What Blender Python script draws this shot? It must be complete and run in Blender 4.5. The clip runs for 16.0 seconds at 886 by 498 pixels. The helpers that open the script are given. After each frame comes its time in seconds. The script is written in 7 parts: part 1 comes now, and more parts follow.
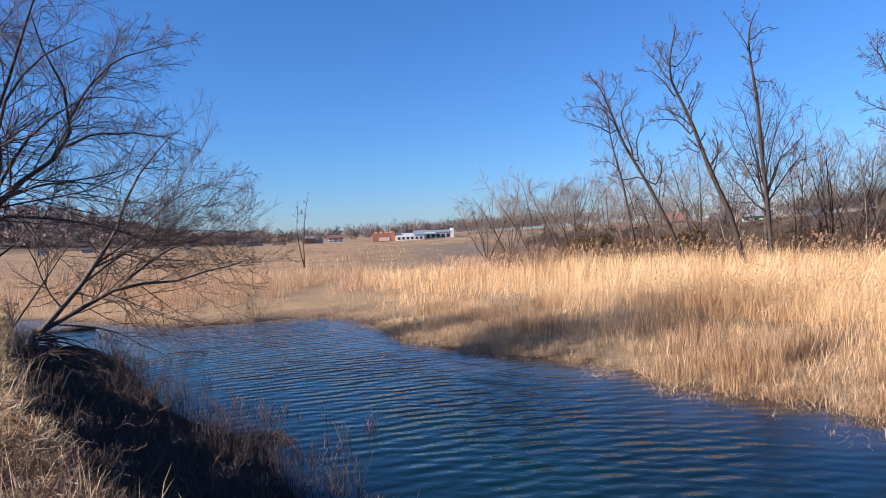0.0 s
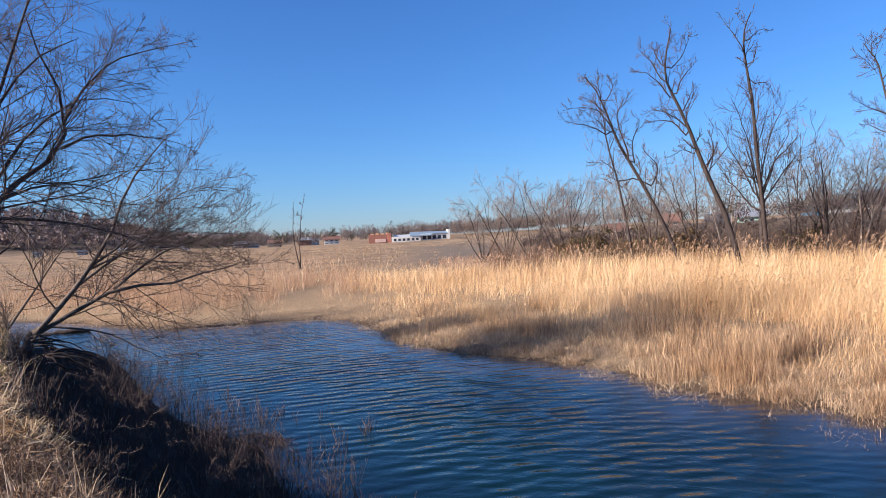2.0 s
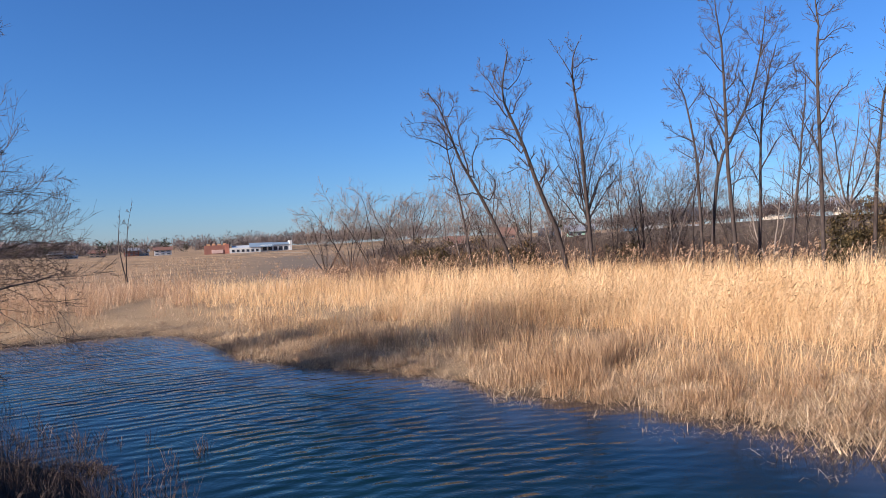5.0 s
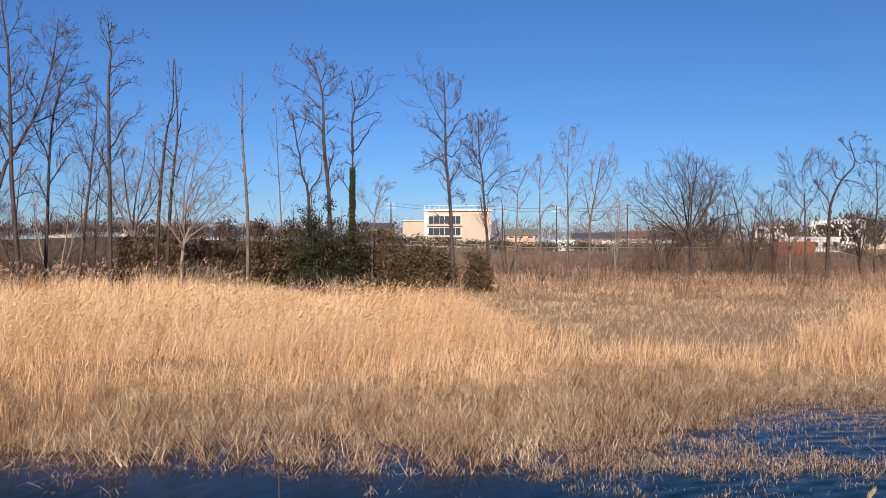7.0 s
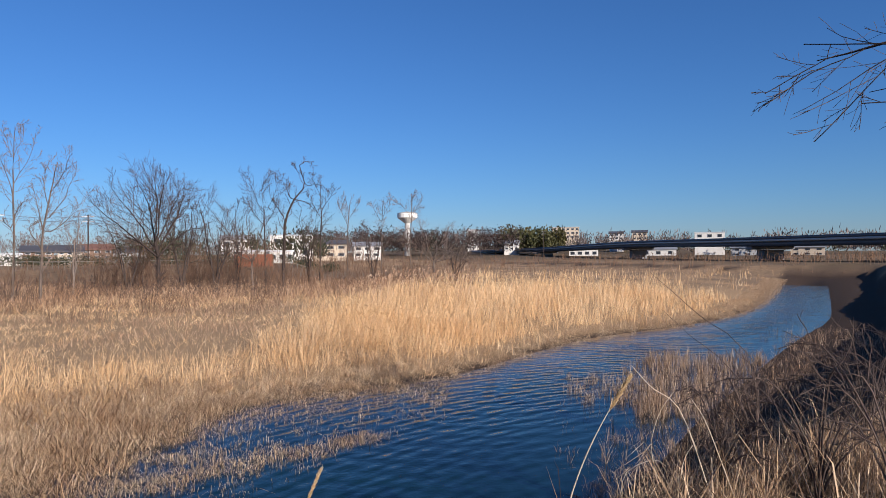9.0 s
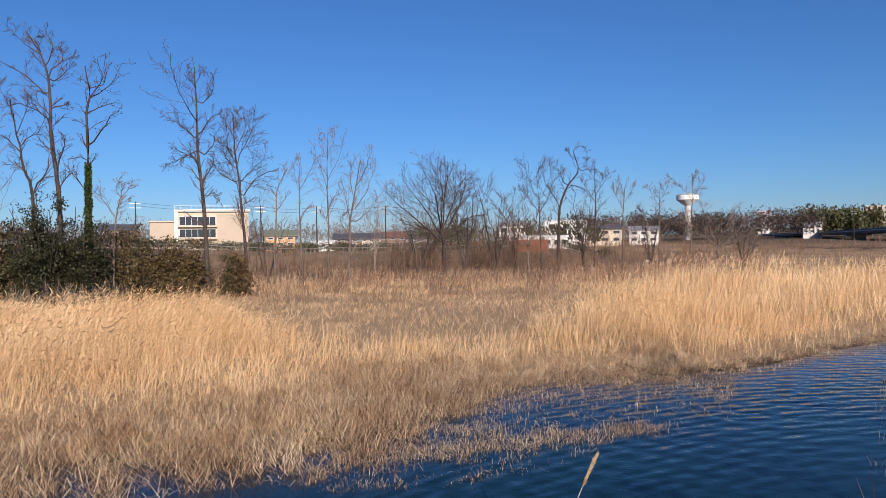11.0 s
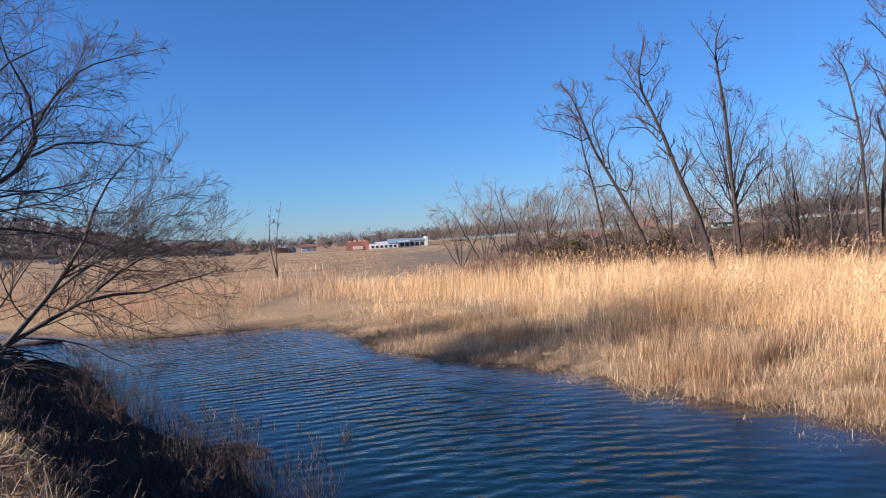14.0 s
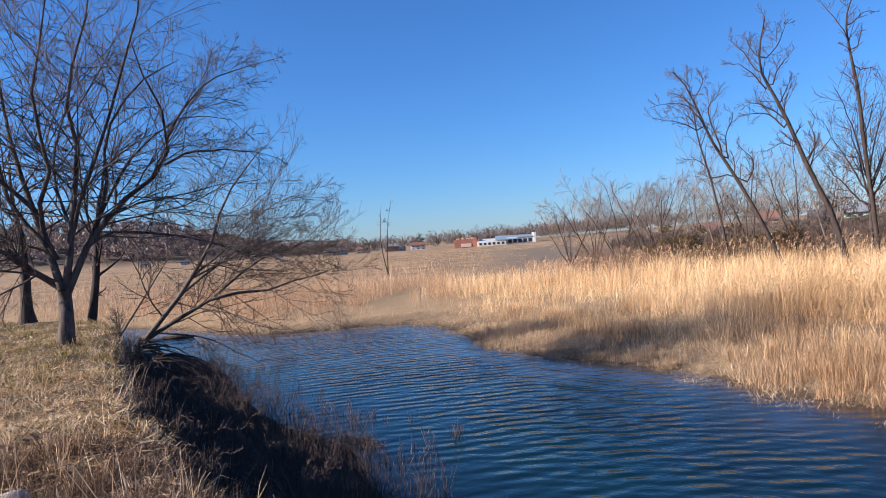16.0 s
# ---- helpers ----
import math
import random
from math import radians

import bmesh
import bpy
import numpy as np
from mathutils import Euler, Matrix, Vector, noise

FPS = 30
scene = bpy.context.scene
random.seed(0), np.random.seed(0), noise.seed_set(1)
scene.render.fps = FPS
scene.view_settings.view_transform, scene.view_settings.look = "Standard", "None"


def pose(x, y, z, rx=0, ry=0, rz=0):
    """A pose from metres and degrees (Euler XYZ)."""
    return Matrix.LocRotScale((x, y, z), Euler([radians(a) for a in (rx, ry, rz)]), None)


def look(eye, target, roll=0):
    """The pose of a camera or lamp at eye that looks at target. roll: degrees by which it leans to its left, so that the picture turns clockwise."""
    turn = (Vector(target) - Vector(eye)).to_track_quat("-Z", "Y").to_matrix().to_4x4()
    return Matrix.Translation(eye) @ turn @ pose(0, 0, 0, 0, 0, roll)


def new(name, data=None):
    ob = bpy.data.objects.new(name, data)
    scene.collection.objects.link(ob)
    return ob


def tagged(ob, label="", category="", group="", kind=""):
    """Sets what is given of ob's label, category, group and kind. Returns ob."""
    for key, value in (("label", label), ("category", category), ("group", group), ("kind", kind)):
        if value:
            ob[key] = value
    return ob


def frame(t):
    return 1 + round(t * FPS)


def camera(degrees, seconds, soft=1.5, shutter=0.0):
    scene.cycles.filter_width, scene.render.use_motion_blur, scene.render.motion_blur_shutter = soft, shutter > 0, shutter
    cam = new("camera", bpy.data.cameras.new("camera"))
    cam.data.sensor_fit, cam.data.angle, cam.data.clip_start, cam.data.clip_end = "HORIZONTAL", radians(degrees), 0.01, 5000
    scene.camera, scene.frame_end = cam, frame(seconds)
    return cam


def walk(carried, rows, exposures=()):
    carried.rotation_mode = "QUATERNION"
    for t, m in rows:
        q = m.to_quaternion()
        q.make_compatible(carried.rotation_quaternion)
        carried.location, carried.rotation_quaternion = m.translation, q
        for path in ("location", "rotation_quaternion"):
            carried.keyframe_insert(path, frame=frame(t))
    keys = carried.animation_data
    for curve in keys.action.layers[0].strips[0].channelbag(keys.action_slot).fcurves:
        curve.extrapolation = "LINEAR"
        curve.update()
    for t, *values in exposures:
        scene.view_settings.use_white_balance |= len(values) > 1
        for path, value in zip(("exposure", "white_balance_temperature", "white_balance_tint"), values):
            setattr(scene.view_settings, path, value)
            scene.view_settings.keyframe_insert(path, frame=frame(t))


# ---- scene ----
# ---------------------------------------------------------------- camera
EYE = (0.0, 0.0, 3.2)
TURNS = [  # seconds, yaw to the left from +y, pitch, roll
    (0, 0.02, -1.28, -2.65), (0.5, -0.12, -1.22, -2.45), (1, -0.21, -1.27, -2.65), (1.5, -0.24, -1.28, -2.8), (2, -0.3, -1.18, -2.75),
    (2.5, -0.42, -1.32, -2.77), (3, -0.42, -1.2, -2.85), (3.2, -0.48, -1.21, -2.85), (3.7, -0.7, -1.15, -2.8), (4.3, -3.4, -1, -2.6),
    (4.8, -9.6, -0.85, -2.35), (5.3, -19.65, -0.69, -2), (5.5, -24.41, -0.58, -1.65), (6, -37.75, -0.33, -1.22), (6.5, -52.82, -0.48, -0.5),
    (7, -67.69, -0.4, -0.16), (7.3, -76.36, 0.16, -0.2), (7.5, -82.05, 0.14, -0.33), (8, -96.07, 0.57, 0.07), (8.2, -100.12, 0.63, -0.26),
    (8.7, -107.4, 0.55, -0.4), (9.25, -110.4, 0.35, -0.6), (9.8, -108.2, 0.15, -0.75), (10.3, -101.79, -0.04, -0.87),
    (10.5, -98.22, -0.19, -1.02), (11, -87.3, -0.53, -0.93), (11.5, -73.31, -0.96, -1.47), (12, -57.89, -1.46, -1.49),
    (12.5, -44.44, -2.07, -1.3), (13, -28.98, -2.1, -2.56), (13.5, -14.42, -1.45, -2.7), (14, -2.16, -0.72, -3.1),
    (14.5, 6.03, -0.22, -3.6), (15, 7.22, 0.21, -3.95), (15.5, 6.73, -0.25, -4), (16, 6.75, -0.42, -4)]


def aim(yaw, pitch, roll):
    y, p = radians(yaw), radians(pitch)
    way = Vector((-math.sin(y) * math.cos(p), math.cos(y) * math.cos(p), math.sin(p)))
    return look(EYE, Vector(EYE) + way, roll)


cam = camera(65.23, 16.0, soft=0.7)
EXPOSURES = [  # seconds, stops, kelvin, tint
    (0.0, 1.34, 5500, 16), (3.5, 1.34, 5500, 16), (5.4, 1.04, 5560, 16), (6.5, 0.80, 5790, 17), (7.2, 0.74, 5760, 17), (8.0, 0.69, 5540, 15), (10.5, 0.70, 5570, 15),
    (11.3, 0.65, 5660, 16), (12.7, 0.84, 5620, 16), (14.0, 1.24, 5460, 15), (14.8, 1.36, 5460, 14), (16.0, 1.36, 5460, 14)]
walk(cam, [(t, aim(a, b, c)) for t, a, b, c in TURNS], EXPOSURES)

# ---------------------------------------------------------------- sky and sun
SUN_AZ, SUN_EL = -109.0, 23.0  # azimuth clockwise from +y
world = bpy.data.worlds.new("sky")
scene.world = world
world.use_nodes = True
wn = world.node_tree.nodes
sky = wn.new("ShaderNodeTexSky")
sky.sky_type = "NISHITA"
sky.sun_disc = False
sky.sun_elevation = radians(SUN_EL)
sky.sun_rotation = radians(SUN_AZ % 360)
sky.altitude = 300.0
sky.air_density = 1.15
sky.dust_density = 0.12
sky.ozone_density = 9.0
wn["Background"].inputs["Strength"].default_value = 0.056
world.node_tree.links.new(sky.outputs[0], wn["Background"].inputs["Color"])
lamp = bpy.data.lights.new("sun", "SUN")
lamp.energy, lamp.angle, lamp.color = 5.0, radians(0.7), (1.0, 0.835, 0.62)
sun = new("sun", lamp)
_a, _e = radians(SUN_AZ), radians(SUN_EL)
sun.matrix_world = look((80 * math.sin(_a) * math.cos(_e), 80 * math.cos(_a) * math.cos(_e), 80 * math.sin(_e)), (0, 0, 0))

# ---------------------------------------------------------------- materials
class Nodes:
    """A node material under construction."""

    def __init__(self, name, rough=0.85, spec=0.25):
        self.m = bpy.data.materials.new(name)
        self.m.use_nodes = True
        self.t = self.m.node_tree
        self.b = self.t.nodes["Principled BSDF"]
        self.b.inputs["Roughness"].default_value = rough
        self.b.inputs["Specular IOR Level"].default_value = spec

    def n(self, kind, **inputs):
        node = self.t.nodes.new("ShaderNode" + kind)
        for k, v in inputs.items():
            node.inputs[k.replace("_", " ")].default_value = v
        return node

    def link(self, a, b):
        self.t.links.new(a, b)

    def coords(self):
        return self.n("NewGeometry").outputs["Position"]

    def noise(self, scale, detail=4.0, rough=0.55, at=None):
        node = self.n("TexNoise", Scale=scale, Detail=detail, Roughness=rough)
        self.link(at or self.coords(), node.inputs["Vector"])
        return node.outputs["Fac"]

    def ramp(self, fac, *stops):
        node = self.n("ValToRGB")
        el = node.color_ramp.elements
        while len(el) < len(stops):
            el.new(0.5)
        for e, (at, c) in zip(el, stops):
            e.position, e.color = at, (*c, 1)
        self.link(fac, node.inputs["Fac"])
        return node.outputs["Color"]

    def mix(self, fac, a, b, blend="MIX"):
        node = self.n("Mix")
        node.data_type, node.blend_type = "RGBA", blend
        for socket, v in ((node.inputs[0], fac), (node.inputs[6], a), (node.inputs[7], b)):
            if hasattr(v, "default_value"):
                self.link(v, socket)
            elif isinstance(v, (int, float)):
                socket.default_value = v
            else:
                socket.default_value = (*v, 1)
        return node.outputs[2]

    def color(self, c):
        if hasattr(c, "default_value"):
            self.link(c, self.b.inputs["Base Color"])
        else:
            self.b.inputs["Base Color"].default_value = (*c, 1)
        return self

    def bump(self, height, strength=0.4, distance=0.02):
        node = self.n("Bump", Strength=strength, Distance=distance)
        self.link(height, node.inputs["Height"])
        self.link(node.outputs["Normal"], self.b.inputs["Normal"])
        return self

    def see_through(self, share, color):
        """Thin leaves: a share of the light goes through."""
        tr, mx = self.n("BsdfTranslucent"), self.n("MixShader", Fac=share)
        self.link(color, tr.inputs["Color"])
        self.link(self.b.outputs[0], mx.inputs[1])
        self.link(tr.outputs[0], mx.inputs[2])
        self.link(mx.outputs[0], self.t.nodes["Material Output"].inputs["Surface"])
        return self


def blade_material(name, stops, patch=0.35, rough=0.7, through_share=0.28, tint=(0.84, 0.74, 0.64)):
    """Dry blades: each island takes its own tone, and patches of the stand lean to a second tint."""
    k = Nodes(name, rough, 0.15)
    c = k.ramp(k.n("NewGeometry").outputs["Random Per Island"], *stops)
    p = k.ramp(k.noise(patch, 3.0), (0.36, (1, 1, 1)), (0.64, tint))
    wide = k.ramp(k.noise(patch * 0.23, 4.0, 0.6), (0.38, (1.06, 1.04, 1.0)), (0.58, tuple(0.45 + 0.55 * v for v in tint)), (0.72, (1.0, 0.98, 0.97)))
    c = k.mix(1.0, k.mix(1.0, c, p, "MULTIPLY"), wide, "MULTIPLY")
    k.color(c)
    return k.see_through(through_share, c).m


M_REED = blade_material("dry_reed", [(0.0, (0.42, 0.29, 0.17)), (0.2, (0.70, 0.50, 0.295)), (0.65, (0.86, 0.635, 0.37)), (1.0, (0.95, 0.79, 0.54))], tint=(0.88, 0.80, 0.71))
M_REEDBROWN = blade_material("brown_reed", [(0.0, (0.28, 0.185, 0.12)), (0.4, (0.52, 0.36, 0.235)), (0.8, (0.70, 0.51, 0.34)), (1.0, (0.82, 0.65, 0.47))], 0.2, tint=(0.82, 0.74, 0.68))
M_STRAW = blade_material("pale_straw", [(0.0, (0.26, 0.175, 0.105)), (0.35, (0.58, 0.43, 0.28)), (0.7, (0.76, 0.59, 0.38)), (1.0, (0.88, 0.74, 0.54))], 0.9, tint=(0.8, 0.72, 0.66))
M_WEED = blade_material("brown_weed", [(0.0, (0.18, 0.12, 0.078)), (0.5, (0.45, 0.325, 0.21)), (1.0, (0.70, 0.545, 0.37))], 0.3)
# russet darkened so that the bank's shade sits in the weeds' colour
M_SHADEWEED = blade_material("shaded_russet_weed", [(0.0, (0.06, 0.042, 0.034)), (0.6, (0.14, 0.095, 0.076)), (1.0, (0.36, 0.26, 0.20))], 0.6)
M_BANKGRASS = blade_material("bank_grass", [(0.0, (0.12, 0.08, 0.045)), (0.25, (0.44, 0.325, 0.20)), (0.6, (0.80, 0.645, 0.44)), (1.0, (0.98, 0.88, 0.67))], 1.9, tint=(0.66, 0.58, 0.45))
M_SEDGE = blade_material("brown_sedge", [(0.0, (0.19, 0.13, 0.085)), (0.5, (0.43, 0.305, 0.195)), (1.0, (0.68, 0.52, 0.35))], 0.4)
M_PLUME = blade_material("pale_plume", [(0.0, (0.74, 0.63, 0.47)), (1.0, (0.94, 0.87, 0.73))], through_share=0.5, tint=(0.95, 0.92, 0.9))
M_PLUMEHEAD = blade_material("plume_head", [(0.0, (0.50, 0.37, 0.20)), (0.6, (0.68, 0.53, 0.32)), (1.0, (0.90, 0.80, 0.62))], through_share=0.4, tint=(0.95, 0.9, 0.8))
M_SHALLOWREED = blade_material("shallow_reeds", [(0.0, (0.10, 0.07, 0.055)), (0.4, (0.27, 0.20, 0.15)), (0.8, (0.46, 0.36, 0.27)), (1.0, (0.78, 0.66, 0.52))], 0.7)
M_LEAFLITTER = blade_material("leaf_litter", [(0.0, (0.13, 0.085, 0.055)), (0.4, (0.33, 0.225, 0.14)), (0.8, (0.58, 0.43, 0.28)), (1.0, (0.80, 0.66, 0.47))], 0.7)
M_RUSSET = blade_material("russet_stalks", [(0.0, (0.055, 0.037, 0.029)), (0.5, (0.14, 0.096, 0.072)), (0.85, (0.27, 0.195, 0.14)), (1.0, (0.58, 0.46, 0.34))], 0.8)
M_GREENGRASS = blade_material("green_grass", [(0.0, (0.10, 0.10, 0.03)), (0.6, (0.24, 0.21, 0.07)), (1.0, (0.48, 0.38, 0.19))], 0.8)


def bark(name, dark, light, scale=9.0):
    k = Nodes(name, 0.9, 0.2)
    streak = k.n("Mapping")
    streak.inputs["Scale"].default_value = (1, 1, 0.22)
    k.link(k.coords(), streak.inputs["Vector"])
    f = k.noise(scale, 6.0, 0.65, streak.outputs[0])
    big = k.noise(0.7, 2.0)
    c = k.mix(big, k.ramp(f, (0.3, dark), (0.7, light)), k.ramp(f, (0.35, tuple(v * 0.8 for v in dark)), (0.75, tuple(v * 0.85 for v in light))))
    return k.color(c).bump(f, 0.7, 0.03).m


M_BARK = bark("grey_brown_bark", (0.034, 0.026, 0.023), (0.095, 0.072, 0.062))
M_BARKDARK = bark("dark_bark", (0.024, 0.018, 0.016), (0.082, 0.06, 0.051))
M_BARKPALE = bark("pale_bark", (0.16, 0.125, 0.10), (0.33, 0.27, 0.225))
M_BARKTAN = bark("tan_bark", (0.07, 0.053, 0.043), (0.21, 0.165, 0.135))
M_BARKCHERRY = bark("cherry_bark", (0.034, 0.026, 0.023), (0.17, 0.132, 0.115))
M_TWIG = bark("brown_twigs", (0.055, 0.04, 0.034), (0.135, 0.098, 0.082), 3.0)
M_TWIGTAN = bark("tan_twigs", (0.14, 0.108, 0.088), (0.29, 0.225, 0.185), 3.0)
M_TWIGDARK = bark("dark_twigs", (0.06, 0.045, 0.04), (0.15, 0.11, 0.095), 3.0)
# darker copy of the twigs, with the slope's shade in its colour
M_STEMSHADE = bark("shaded_stems", (0.05, 0.036, 0.032), (0.13, 0.092, 0.08), 3.0)
M_SCRUB = bark("scrub_twigs", (0.115, 0.07, 0.045), (0.25, 0.155, 0.10), 3.0)
M_TWIGPALE = bark("pale_twigs", (0.26, 0.20, 0.15), (0.42, 0.33, 0.26), 3.0)


def leaf_material(name, dark, mid, light, patch=0.5):
    k = Nodes(name, 0.55, 0.35)
    c = k.ramp(k.n("NewGeometry").outputs["Random Per Island"], (0.0, dark), (0.6, mid), (1.0, light))
    c = k.mix(k.ramp(k.noise(patch, 3.0), (0.35, (0, 0, 0)), (0.7, (1, 1, 1))), c, k.mix(1.0, c, (1.25, 0.95, 0.75), "MULTIPLY"))
    k.color(c)
    return k.see_through(0.2, c).m


M_HEDGE = leaf_material("olive_leaves", (0.032, 0.026, 0.012), (0.085, 0.066, 0.028), (0.15, 0.115, 0.052))
M_HOLLY = leaf_material("dark_evergreen_leaves", (0.012, 0.014, 0.006), (0.026, 0.03, 0.012), (0.05, 0.054, 0.022))
M_IVY = leaf_material("ivy_leaves", (0.014, 0.028, 0.008), (0.032, 0.06, 0.016), (0.07, 0.105, 0.032))
M_WOOD_FAR = leaf_material("far_bare_wood", (0.085, 0.07, 0.066), (0.12, 0.10, 0.094), (0.16, 0.135, 0.126), 0.05)
M_WOOD_DARK = leaf_material("dense_bare_wood", (0.034, 0.025, 0.022), (0.05, 0.036, 0.031), (0.08, 0.058, 0.05), 0.05)
# pale mauve tone puts distance haze into the hill wood's colour
M_HAZEWOOD = leaf_material("hazy_hill_wood", (0.14, 0.122, 0.128), (0.175, 0.15, 0.155), (0.215, 0.185, 0.186), 0.02)
M_WOOD_GREEN = leaf_material("far_evergreen_wood", (0.028, 0.034, 0.018), (0.042, 0.048, 0.024), (0.062, 0.064, 0.034), 0.05)
M_BAMBOO = leaf_material("bamboo_leaves", (0.05, 0.055, 0.02), (0.07, 0.074, 0.027), (0.10, 0.098, 0.04), 0.05)


def ground_material():
    k = Nodes("ground", 0.95, 0.1)
    at = lambda a: attribute_of(k, a)
    fine, mid, big = k.noise(14.0, 6.0, 0.7), k.noise(1.6, 5.0, 0.6), k.noise(0.12, 4.0)
    straw = k.mix(mid, k.ramp(fine, (0.3, (0.17, 0.115, 0.066)), (0.7, (0.38, 0.265, 0.15))), k.ramp(fine, (0.3, (0.24, 0.165, 0.095)), (0.7, (0.48, 0.345, 0.20))))
    # real mud of bed and shore, and the near slope's shade as colour
    mud_and_shade = k.ramp(fine, (0.3, (0.028, 0.02, 0.015)), (0.75, (0.09, 0.06, 0.042)))
    bank = k.mix(k.ramp(mid, (0.4, (0, 0, 0)), (0.65, (1, 1, 1))), k.ramp(fine, (0.3, (0.065, 0.045, 0.03)), (0.7, (0.22, 0.16, 0.105))), k.ramp(fine, (0.3, (0.05, 0.038, 0.022)), (0.75, (0.17, 0.13, 0.075))))
    soil = k.mix(big, k.ramp(fine, (0.3, (0.115, 0.09, 0.07)), (0.7, (0.20, 0.16, 0.125))), k.ramp(mid, (0.3, (0.15, 0.115, 0.08)), (0.7, (0.25, 0.19, 0.13))))
    field = k.mix(k.ramp(big, (0.42, (0, 0, 0)), (0.58, (1, 1, 1))), k.ramp(mid, (0.3, (0.24, 0.16, 0.09)), (0.7, (0.42, 0.285, 0.165))), k.ramp(mid, (0.3, (0.16, 0.112, 0.07)), (0.7, (0.27, 0.19, 0.118))))
    c = k.mix(at("field"), straw, field)
    c = k.mix(at("soil"), c, soil)
    c = k.mix(at("bank"), c, bank)
    c = k.mix(at("woods"), c, k.ramp(mid, (0.3, (0.06, 0.045, 0.034)), (0.7, (0.13, 0.098, 0.07))))
    c = k.mix(at("mud_and_shade"), c, mud_and_shade)
    return k.color(c).bump(fine, 0.8, 0.05).m


def attribute_of(k, name):
    a = k.n("Attribute")
    a.attribute_name = name
    return a.outputs["Fac"]


M_GROUND = ground_material()


def water_material():
    k = Nodes("pond_water", 0.1, 0.5)
    k.b.inputs["IOR"].default_value = 1.333
    big = k.noise(0.16, 3.0)
    deep = k.ramp(big, (0.35, (0.002, 0.007, 0.012)), (0.65, (0.003, 0.016, 0.018)))
    shallow = k.ramp(k.noise(0.8, 4.0), (0.35, (0.016, 0.018, 0.022)), (0.7, (0.05, 0.036, 0.032)))
    c = k.mix(attribute_of(k, "shallow"), deep, shallow)
    k.color(c)
    total = None
    for cx, cy, size, weight in ((4.0, -9.0, 0.40, 1.0), (0.0, -7.0, 0.29, 0.7), (9.0, -10.0, 0.33, 0.7), (-5.0, -12.0, 0.24, 0.45), (14.0, -6.0, 0.55, 0.6)):
        m = k.n("Mapping")
        m.inputs["Location"].default_value = (-cx, -cy, 0)
        k.link(k.coords(), m.inputs["Vector"])
        w = k.n("TexWave", Scale=0.314 / size, Distortion=3.6, Detail=3.0, Detail_Scale=0.8)
        w.wave_type, w.rings_direction, w.wave_profile = "RINGS", "Z", "SIN"
        k.link(m.outputs[0], w.inputs["Vector"])
        add = k.n("Math")
        add.operation = "MULTIPLY_ADD"
        k.link(w.outputs["Fac"], add.inputs[0])
        add.inputs[1].default_value = weight * size / 0.4
        if total:
            k.link(total, add.inputs[2])
        else:
            add.inputs[2].default_value = 0.0
        total = add.outputs[0]
    for scale, weight in ((2.4, 1.0), (6.5, 0.9), (15.0, 0.5)):
        add = k.n("Math")
        add.operation = "MULTIPLY_ADD"
        k.link(k.noise(scale, 2.0, 0.5), add.inputs[0])
        add.inputs[1].default_value = weight
        k.link(total, add.inputs[2])
        total = add.outputs[0]
    calm = k.n("Math")
    calm.operation = "MULTIPLY"
    k.link(total, calm.inputs[0])
    k.link(attribute_of(k, "chop"), calm.inputs[1])
    return k.bump(calm.outputs[0], 1.0, 0.015).m


M_WATER = water_material()


def plain(name, c, rough=0.7, spec=0.3, metal=0.0, grain=6.0, wear=0.25):
    """A painted or plastered surface with faint stains and grain."""
    k = Nodes(name, rough, spec)
    k.b.inputs["Metallic"].default_value = metal
    f, g = k.noise(grain, 5.0, 0.6), k.noise(0.35, 3.0)
    lo = tuple(v * (1 - wear) for v in c)
    k.color(k.mix(k.ramp(g, (0.35, (0, 0, 0)), (0.7, (1, 1, 1))), k.ramp(f, (0.3, lo), (0.7, c)), k.ramp(f, (0.25, tuple(v * 0.93 for v in c)), (0.7, tuple(min(1, v * 1.05) for v in c)))))
    return k.bump(f, 0.15, 0.01).m


PAINT = {n: plain("wall_" + n, c) for n, c in dict(
    white=(0.62, 0.60, 0.56), cream=(0.50, 0.42, 0.32), beige=(0.40, 0.33, 0.25), brick=(0.27, 0.12, 0.085), red=(0.33, 0.13, 0.09),
    orange=(0.50, 0.28, 0.14), mint=(0.34, 0.52, 0.40), blue=(0.10, 0.30, 0.50), grey=(0.36, 0.36, 0.36), brown=(0.20, 0.13, 0.09), pink=(0.55, 0.38, 0.32)).items()}
ROOF = {n: plain("roof_" + n, c, 0.6) for n, c in dict(
    dark=(0.075, 0.075, 0.085), grey=(0.22, 0.23, 0.25), rust=(0.20, 0.105, 0.075), blue=(0.19, 0.25, 0.31), pale=(0.48, 0.50, 0.52), olive=(0.16, 0.17, 0.12)).items()}
M_GLASS = Nodes("window_glass", 0.08, 0.6).color((0.03, 0.035, 0.045)).m
M_CONCRETE = plain("concrete", (0.50, 0.48, 0.45))
M_WHITE = plain("white_paint", (0.78, 0.77, 0.74), 0.5)
M_STEEL = plain("bridge_steel", (0.085, 0.092, 0.11), 0.5, 0.4)
M_RUST = plain("rusty_steel", (0.24, 0.075, 0.04), 0.8)
M_STONE = plain("field_stone", (0.36, 0.31, 0.26), 0.9, wear=0.45)
M_PYLON = plain("galvanised_steel", (0.42, 0.43, 0.44), 0.5, 0.4, 0.6)

# ---------------------------------------------------------------- mesh helpers
UP = np.array((0.0, 0.0, 1.0))


